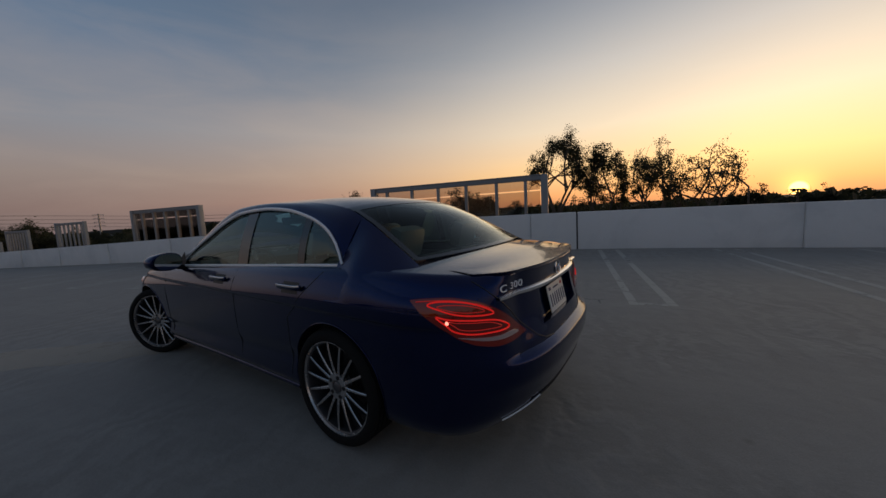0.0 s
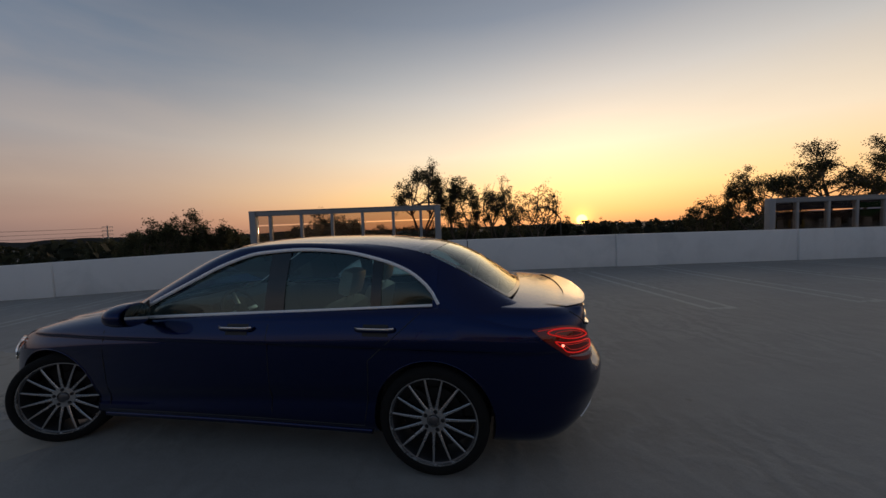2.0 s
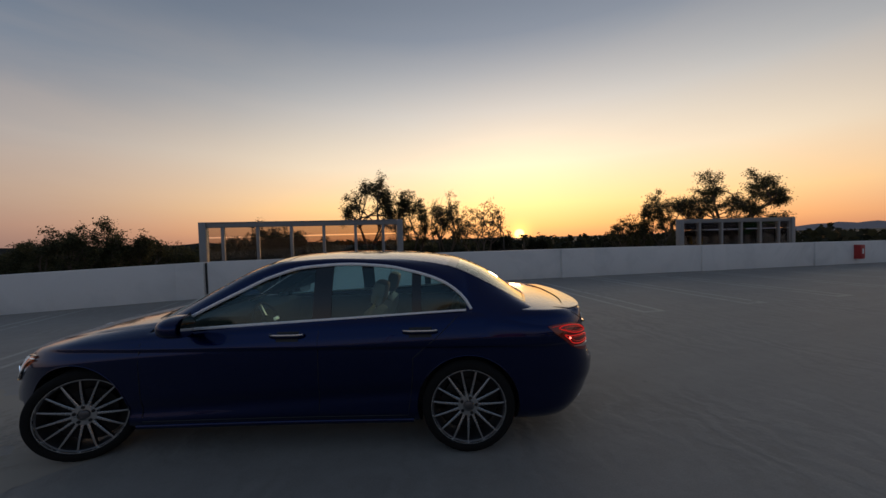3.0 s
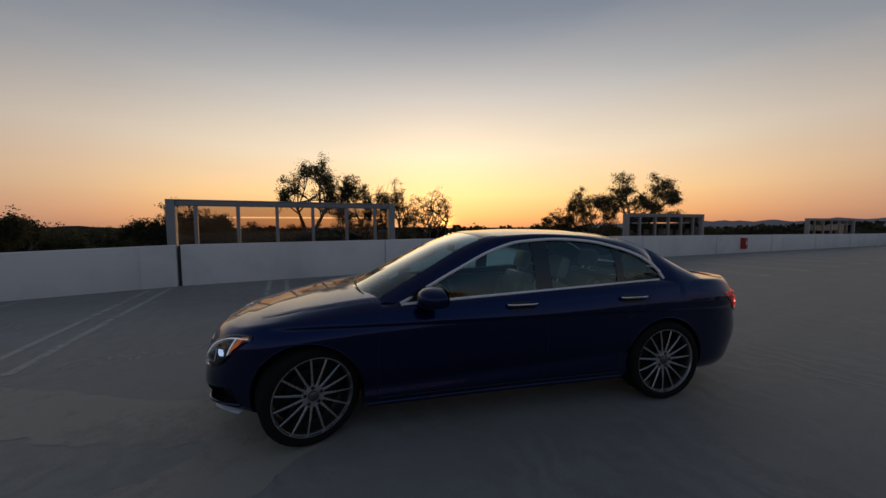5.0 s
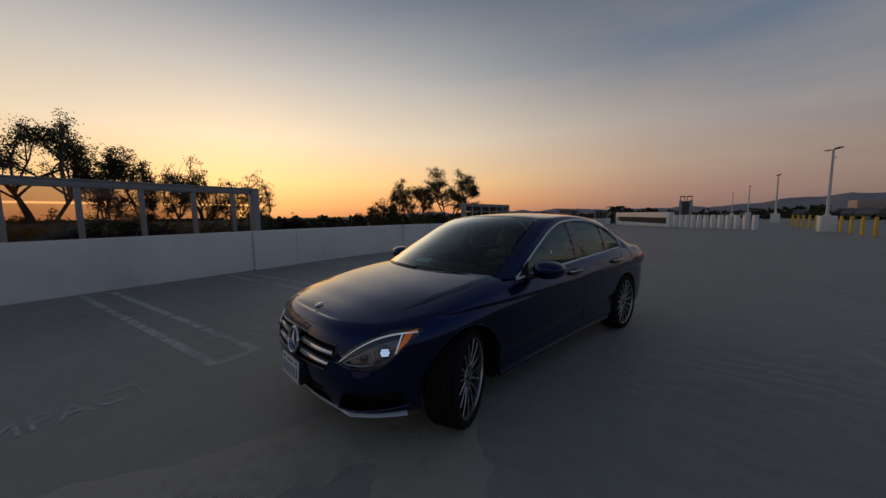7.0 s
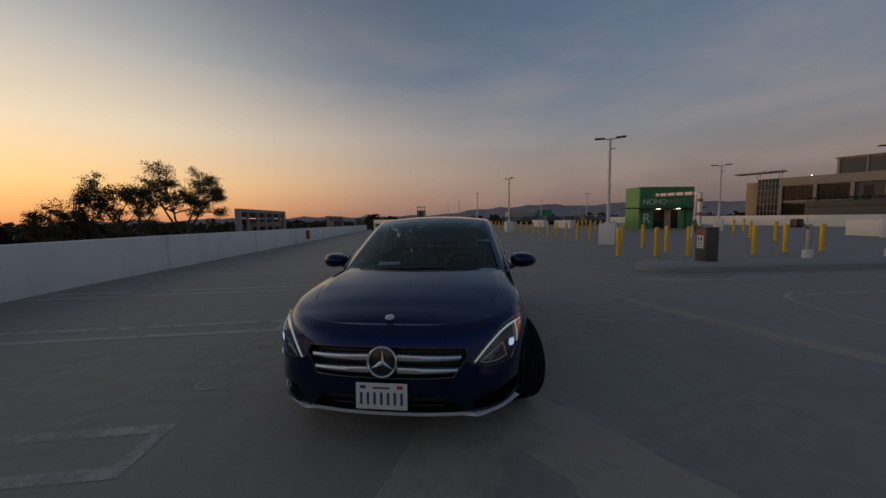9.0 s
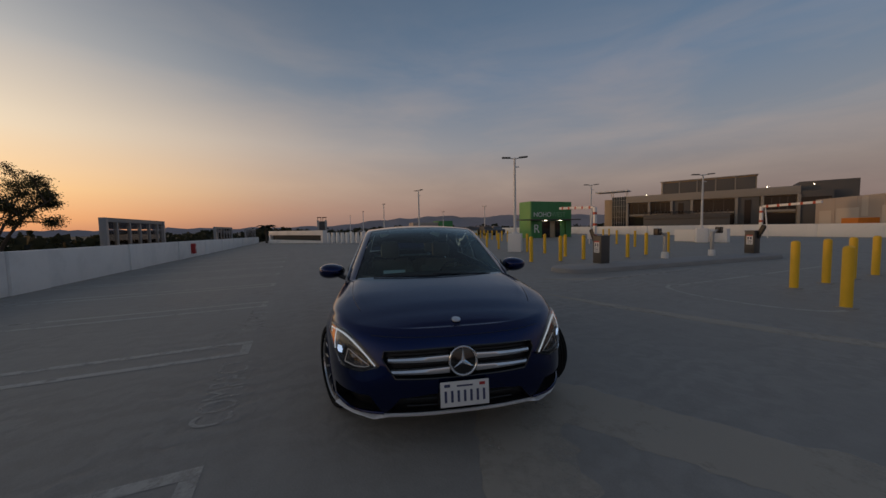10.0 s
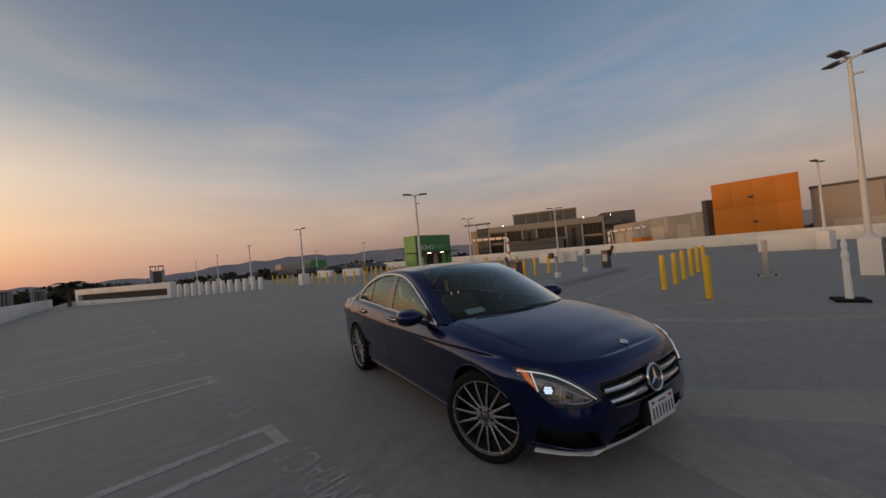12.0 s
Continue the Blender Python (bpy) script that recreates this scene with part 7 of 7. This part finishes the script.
def green_lobby():
    """The lift lobby: green panelled box with a canopy and a glazed, lit entrance."""
    g = thing("lift_lobby", "green panelled lift lobby with white lettering and a dark canopy", "building", m=Matrix.Translation((-31.8, 16.0, 0)) @ Matrix.Rotation(radians(103.2), 4, "Z") @ Matrix.Diagonal((0.825, 0.5, 0.79, 1)))
    # x runs along the front, y back from it
    L, D, H = 7.2, 4.2, 5.25
    piece("side_wall", Builder().box((-0.02, 0.02, 0), (0.20, D, H), M_LIME, 0.02).mesh("side_wall"), g, "lighter green end wall")
    for k in range(5):
        a = 0.20 + k * (L - 0.2) / 5
        piece("wall_panel", Builder().box((a + 0.01, 0, 2.5), (a + (L - 0.2) / 5 - 0.01, 0.25, H), M_GREEN, 0.012).mesh("wall_panel"), g)
    piece("back_wall", Builder().box((0.2, D - 0.2, 0), (L, D, H - 0.05), M_GREEN, 0.01).mesh("back_wall"), g)
    piece("end_wall", Builder().box((L - 0.2, 0.25, 0), (L, D - 0.2, H - 0.05), M_TAN, 0.01).mesh("end_wall"), g)
    piece("roof", Builder().box((0.2, 0.25, H - 0.3), (L - 0.2, D - 0.2, H - 0.1), M_GREY, 0.01).mesh("roof"), g)
    piece("corner_pier", Builder().box((0.20, 0, 0), (1.9, 0.25, 2.48), M_GREEN, 0.012).mesh("corner_pier"), g)
    piece("pier", Builder().box((L - 1.0, 0, 0), (L, 0.25, 2.48), M_GREEN, 0.012).mesh("pier"), g)
    for a, b in ((1.95, 3.4), (4.4, 5.2)):
        piece("glass_door", Builder().box((a, 0.16, 0.05), (b, 0.20, 2.4), M_PANE, 0.01).mesh("glass_door"), g)
        piece("door_frame", Builder().box((a - 0.05, 0.10, 2.4), (b + 0.05, 0.24, 2.48), M_POST, 0.01).mesh("door_frame"), g)
    piece("lift_front", Builder().box((3.45, 0.3, 0), (4.35, 0.4, 2.45), M_TAN, 0.01).mesh("lift_front"), g)
    piece("inner_wall", Builder().box((5.25, 0.3, 0), (L - 1.02, 0.4, 2.45), M_LIME, 0.01).mesh("inner_wall"), g)
    piece("canopy", Builder().box((-2.4, -1.5, 2.52), (L + 0.9, -0.01, 2.68), M_DARKMETAL, 0.02).mesh("canopy"), g, "thin dark canopy")
    for x in (2.4, 5.0):
        piece("ceiling_lamp", Builder().box((x - 0.25, -0.4, 2.47), (x + 0.25, -0.2, 2.515), M_LAMPLIT, 0.01).mesh("ceiling_lamp"), g, "lit ceiling lamp")
    for text, x, z, size, mat in (("NOHO", 0.45, 3.05, 0.98, M_WHITE), ("WEST", 3.55, 3.05, 0.98, M_SIGNGREEN), ("R", 0.45, 0.75, 1.75, M_WHITE)):
        word = bpy.data.curves.new("sign_lettering", "FONT")
        word.body, word.size, word.extrude = text, size, 0.02
        word.materials.append(mat)
        ob = new("sign_lettering", word)
        ob.parent = g
        ob.matrix_local = Matrix.Translation((x, -0.02, z)) @ Matrix.Rotation(radians(90), 4, "X")
        tagged(ob, "large white sign letters" if mat is M_WHITE else "large pale green sign letters")


green_lobby()


def mall():
    """The long shopping building: stucco frame with recessed dark windows, a raised clad block and a glazed corner."""
    b = thing("shopping_building", "grey stucco shopping building with dark recessed windows and a raised block", "building", m=Matrix.Translation((-54.5, 43.1, -2.36)) @ Matrix.Rotation(radians(40.6), 4, "Z") @ Matrix.Scale(0.65, 4))
    H = 13.6

    def box(name, lo, hi, mat, bevel=0.03, label=""):
        return piece(name, Builder().box(lo, hi, mat, bevel).mesh(name), b, label)

    # x along the front, y back; the front looks down -y
    box("base_wall", (-2.4, 0.5, -8.7), (47.5, 12, -0.02), M_GREY)
    box("glazed_corner", (-0.2, 0.2, 0), (3.6, 6, H), M_PANE, 0.02, "dark glazed corner")
    for k in range(7):
        box("mullion", (-0.2 + 0.62 * k, 0.08, 0), (-0.12 + 0.62 * k, 0.2, H), M_POST, 0.0)
    for k in range(6):
        box("transom", (-0.2, 0.1, 4.5 + 1.6 * k), (3.6, 0.2, 4.58 + 1.6 * k), M_POST, 0.0)
    box("end_wall", (-2.4, 0.8, 0), (-0.25, 6, H - 0.6), M_TAN, 0.03, "tan end wall")
    bays = [(3.6, 14.2), (14.2, 18.6), (18.6, 27.4), (27.4, 32.0), (32.0, 38.5)]
    box("back_wall", (3.6, 1.2, 0), (38.5, 12, H - 0.1), M_GREY, 0.02)
    box("parapet_band", (3.6, 0, H - 1.9), (38.5, 1.2, H), M_GREY, 0.04, "pale stucco roof band")
    for x in (3.6, 9.0, 14.2, 18.6, 27.4, 32.0, 38.0):
        box("column", (x, -0.15, 0), (x + 0.55, 1.2, H - 1.92), M_GREY, 0.03)
    for x in (14.75, 27.95):
        box("dark_bay", (x, 0.3, 0), (x + 3.85, 1.15, H - 1.92), M_DARKGREY, 0.02)
        box("tall_window", (x + 1.2, 0.2, 5.2), (x + 2.4, 0.3, H - 2.6), M_PANE, 0.0)
    for x0, x1 in ((4.2, 8.9), (9.6, 14.1), (19.2, 27.3), (32.6, 37.9)):
        box("window", (x0, 0.9, H - 5.2), (x1, 1.0, H - 2.1), M_PANE, 0.0, "dark recessed window")
        box("window_sill", (x0, 0.2, H - 5.7), (x1, 1.15, H - 5.2), M_GREY, 0.02)
        box("lower_window", (x0, 0.9, 3.0), (x1, 1.0, H - 6.0), M_PANE, 0.0)
        for k in range(1, 4):
            xm = x0 + (x1 - x0) * k / 4
            box("window_bar", (xm - 0.04, 0.84, H - 5.2), (xm + 0.04, 0.9, H - 2.1), M_DARKGREY, 0.0)
    box("terrace_rail", (8.5, -3.6, H - 6.8), (26.5, -3.45, H - 5.6), M_DARKGREY, 0.02)
    box("terrace", (8.5, -3.45, 0), (26.5, -0.2, H - 6.8), M_DARKGREY, 0.02)
    for k in range(25):
        box("pergola_beam", (8.7 + 0.72 * k, -3.7, H - 5.0), (8.85 + 0.72 * k, -0.2, H - 4.75), M_DARKMETAL, 0.0)
    for k in range(7):
        box("pergola_post", (8.7 + 2.88 * k, -3.4, H - 6.8), (8.9 + 2.88 * k, -3.2, H - 5.0), M_DARKMETAL, 0.0)
    # raised block
    box("upper_block", (11.5, 5.0, H - 0.1), (31.5, 14, H + 3.6), M_TAN, 0.03, "raised tan block")
    for k in range(5):
        x = 12.0 + 3.9 * k
        box("clad_panel", (x, 4.75, H + 0.2), (x + 3.6, 5.0, H + 3.35), M_DARKGREY, 0.02, "dark cladding panel")
        box("fin", (x - 0.28, 4.6, H), (x - 0.02, 4.99, H + 3.6), M_GREY, 0.02)
    box("block_coping", (11.3, 4.55, H + 3.6), (31.7, 14.1, H + 3.85), M_GREY, 0.02)
    box("side_block", (38.5, 2.5, 0), (47.5, 12, H + 1.0), M_DARKGREY, 0.03, "dark clad side block")
    box("side_shop", (38.5, 0.2, 0), (43.5, 2.5, H - 1.2), M_DARKGREY, 0.02, "dark clad bay")
    box("side_window", (38.7, 0.12, H - 4.0), (43.2, 0.2, H - 2.6), M_PANE, 0.0)
    # roof canopy on thin posts
    box("canopy_roof", (-4.5, -1.5, H + 1.5), (4.2, 3.2, H + 1.7), M_PALE, 0.02, "thin pale canopy frame")
    for k in range(9):
        box("canopy_slat", (-4.4 + k * 1.05, -1.5, H + 1.7), (-4.2 + k * 1.05, 3.2, H + 1.85), M_PALE, 0.0)
    for x in (-0.5, 3.4):
        for y in (0.6, 2.8):
            piece("canopy_post", Builder().rod((x, y, H), (x, y, H + 1.5), 0.08, M_PALE).mesh("canopy_post"), b)
    for x in (8.6, 33.0, 40.5):
        piece("roof_lamp", Builder().box((x - 0.09, -0.06, H + 0.02), (x + 0.09, 0.06, H + 0.18), M_LAMPLIT, 0.03).mesh("roof_lamp"), b, "small lit roof lamp")


mall()


def box_store():
    """Long beige wall with pale patches and the tall orange block."""
    s = thing("store_building", "long beige store wall with pale patches beyond the deck", "building", m=Matrix.Translation((-32.6, 57.6, STREET)) @ Matrix.Rotation(radians(-27.7), 4, "Z") @ Matrix.Diagonal((0.79, 0.8, 1.04, 1)))
    H = 11.7
    for k in range(6):
        piece("wall_panel", Builder().box((k * 4.2 + 0.02, 0, 0), (k * 4.2 + 4.18, 0.5, H), M_BEIGE, 0.03).mesh("wall_panel"), s)
    piece("roof", Builder().box((0, 0.5, 0), (25.2, 14, H - 0.6), M_BEIGE, 0.02).mesh("roof"), s)
    for x, z, w, h in ((1.0, 8.2, 2.6, 2.0), (4.6, 8.0, 4.2, 2.4), (9.2, 9.4, 1.1, 2.2), (12.5, 8.6, 3.4, 1.9), (16.2, 9.6, 0.9, 2.1), (19.2, 8.0, 2.8, 2.4), (22.5, 9.5, 0.8, 2.0)):
        piece("pale_patch", Builder().box((x, -0.03, z), (x + w, -0.004, z + h), M_BEIGELIGHT, 0.0).mesh("pale_patch"), s)
    piece("orange_shed", Builder().box((17.0, -7, 6.2), (19.6, -5, 9.2), M_ORANGE, 0.03).mesh("orange_shed"), s)
    piece("rust_canopy", Builder().box((10.2, -7, 8.2), (16.98, -5, 8.6), M_BRICKRED, 0.03).mesh("rust_canopy"), s, "low rust-coloured canopy")
    piece("end_fin", Builder().box((25.2, -0.4, 0), (26.0, 3, H + 1.2), M_DARKGREY, 0.03).mesh("end_fin"), s, "dark end fin")
    o = thing("orange_block", "tall orange panelled block on the store building", "building", m=Matrix.Translation((-13.55, 46.76, STREET)) @ Matrix.Rotation(radians(15), 4, "Z"))
    W, H = 7.28, 15.0
    for i in range(4):
        for j in range(5):
            piece("panel", Builder().box((i * W / 4 + 0.004, 0, j * H / 5 + 0.004), ((i + 1) * W / 4 - 0.004, 0.2, (j + 1) * H / 5 - 0.004), M_ORANGE, 0.003).mesh("panel"), o)
    piece("core", Builder().box((0.02, 0.15, 0), (W - 0.02, 9, H - 0.05), M_ORANGE, 0.02).mesh("core"), o)
    for x, z in ((W * 0.47, H - 2.1), (W * 0.50, H - 4.9)):
        piece("wall_lamp", Builder().box((x - 0.2, -0.28, z), (x + 0.2, 0.0, z + 0.25), M_DARKMETAL, 0.05).mesh("wall_lamp"), o, "small dark wall lamp")
    r = thing("store_building", "long grey-beige store wall with pale patches beside the orange block", "building", m=Matrix.Translation((-6.4, 51.7, STREET)) @ Matrix.Rotation(radians(8), 4, "Z") @ Matrix.Diagonal((1, 1, 1.08, 1)))
    for k in range(9):
        piece("wall_panel", Builder().box((k * 5.0 + 0.02, 0, 0), (k * 5.0 + 4.98, 0.5, 12.2), M_BEIGE, 0.03).mesh("wall_panel"), r)
    piece("roof", Builder().box((0, 0.5, 0), (45, 14, 11.6), M_BEIGE, 0.02).mesh("roof"), r)
    piece("coping", Builder().box((-0.05, -0.08, 12.2), (45, 0.6, 12.45), M_DARKGREY, 0.02).mesh("coping"), r)
    for x, z, w, h in ((1.5, 6.5, 5.0, 2.4), (7.6, 9.4, 1.8, 2.7), (10.0, 6.8, 1.6, 2.2), (14.5, 8.2, 4.5, 2.6), (22.0, 9.0, 2.0, 2.4), (28, 7, 5, 2.6)):
        piece("pale_patch", Builder().box((x, -0.03, z), (x + w, -0.004, z + h), M_BEIGELIGHT, 0.0).mesh("pale_patch"), r)


box_store()


def far_kiosk():
    k = thing("far_kiosk", "small green and beige kiosk across the deck", "building", m=Matrix.Translation((-82.8, 14.0, -0.02)) @ Matrix.Rotation(radians(100), 4, "Z") @ Matrix.Diagonal((1.35, 1.2, 0.84, 1)))
    piece("green_part", Builder().box((0, 0, 0), (2.8, 4, 3.6), M_GREEN, 0.03).mesh("green_part"), k, "green wall")
    piece("beige_part", Builder().box((-5.0, 0.4, 1.8), (-0.02, 4, 3.3), M_BEIGE, 0.03).mesh("beige_part"), k, "beige fascia")
    for x in (-4.8, -2.4):
        piece("post", Builder().rod((x, 0.6, 0), (x, 0.6, 1.8), 0.1, M_POST).mesh("post"), k)
    piece("coping", Builder().box((-0.05, -0.05, 3.6), (2.85, 4.05, 3.7), M_GREEN, 0.01).mesh("coping"), k)


far_kiosk()


def parked_car(x, y, z, turn, mat):
    """A small plain hatchback far off on the deck."""
    c = thing("parked_car", "dark parked car far across the deck", "car", "far parked cars", m=Matrix.Translation((x, y, z)) @ Matrix.Rotation(radians(turn), 4, "Z"))
    body = Builder()
    side = [(-2.1, 0.35), (-2.15, 0.75), (-1.9, 0.95), (-1.3, 1.02), (-0.9, 1.42), (0.6, 1.45), (1.25, 0.98), (2.0, 0.85), (2.15, 0.6), (2.1, 0.35)]
    n = len(side)
    verts = [(a, s * (0.85 if b < 1.1 else 0.66), b) for s in (-1, 1) for a, b in side]
    faces = [tuple(range(n)), tuple(range(2 * n - 1, n - 1, -1))] + [(i, n + i, n + (i + 1) % n, (i + 1) % n) for i in range(n)]
    body.put(verts, faces, mat)
    piece("body", body.mesh("body", True, 30), c)
    for s in (-1, 1):
        piece("side_glass", Builder().put([(-1.1, s * 0.80, 1.05), (1.0, s * 0.80, 1.05), (0.5, s * 0.69, 1.36), (-0.8, s * 0.69, 1.36)], [(0, 1, 2, 3)], M_PANE).mesh("side_glass"), c)
        for a in (-1.35, 1.35):
            piece("wheel", Builder().lathe([(0.32, -0.1), (0.32, 0.1), (0.2, 0.11), (0, 0.11)], M_RUBBER, 18, Matrix.Translation((a, s * 0.78, 0.32)) @ Matrix.Rotation(radians(-90 * s), 4, "X")).mesh("wheel"), c)


for k, (az, d) in enumerate(((168.5, 62), (167.2, 66), (171.0, 70), (176.0, 78), (-177, 84), (173.5, 74), (178.4, 80), (174.7, 76), (172.2, 68), (169.9, 66), (165.8, 58), (164.6, 60), (163.2, 56), (161.8, 58))):
    x, y = 4.2 + d * math.cos(radians(az)), d * math.sin(radians(az))
    q = LOT.inverted() @ Vector((x, y, 0))
    parked_car(x, y, slope(q.x, q.y), 100 + 7 * k, M_CAR2 if k % 2 else M_DARKMETAL)
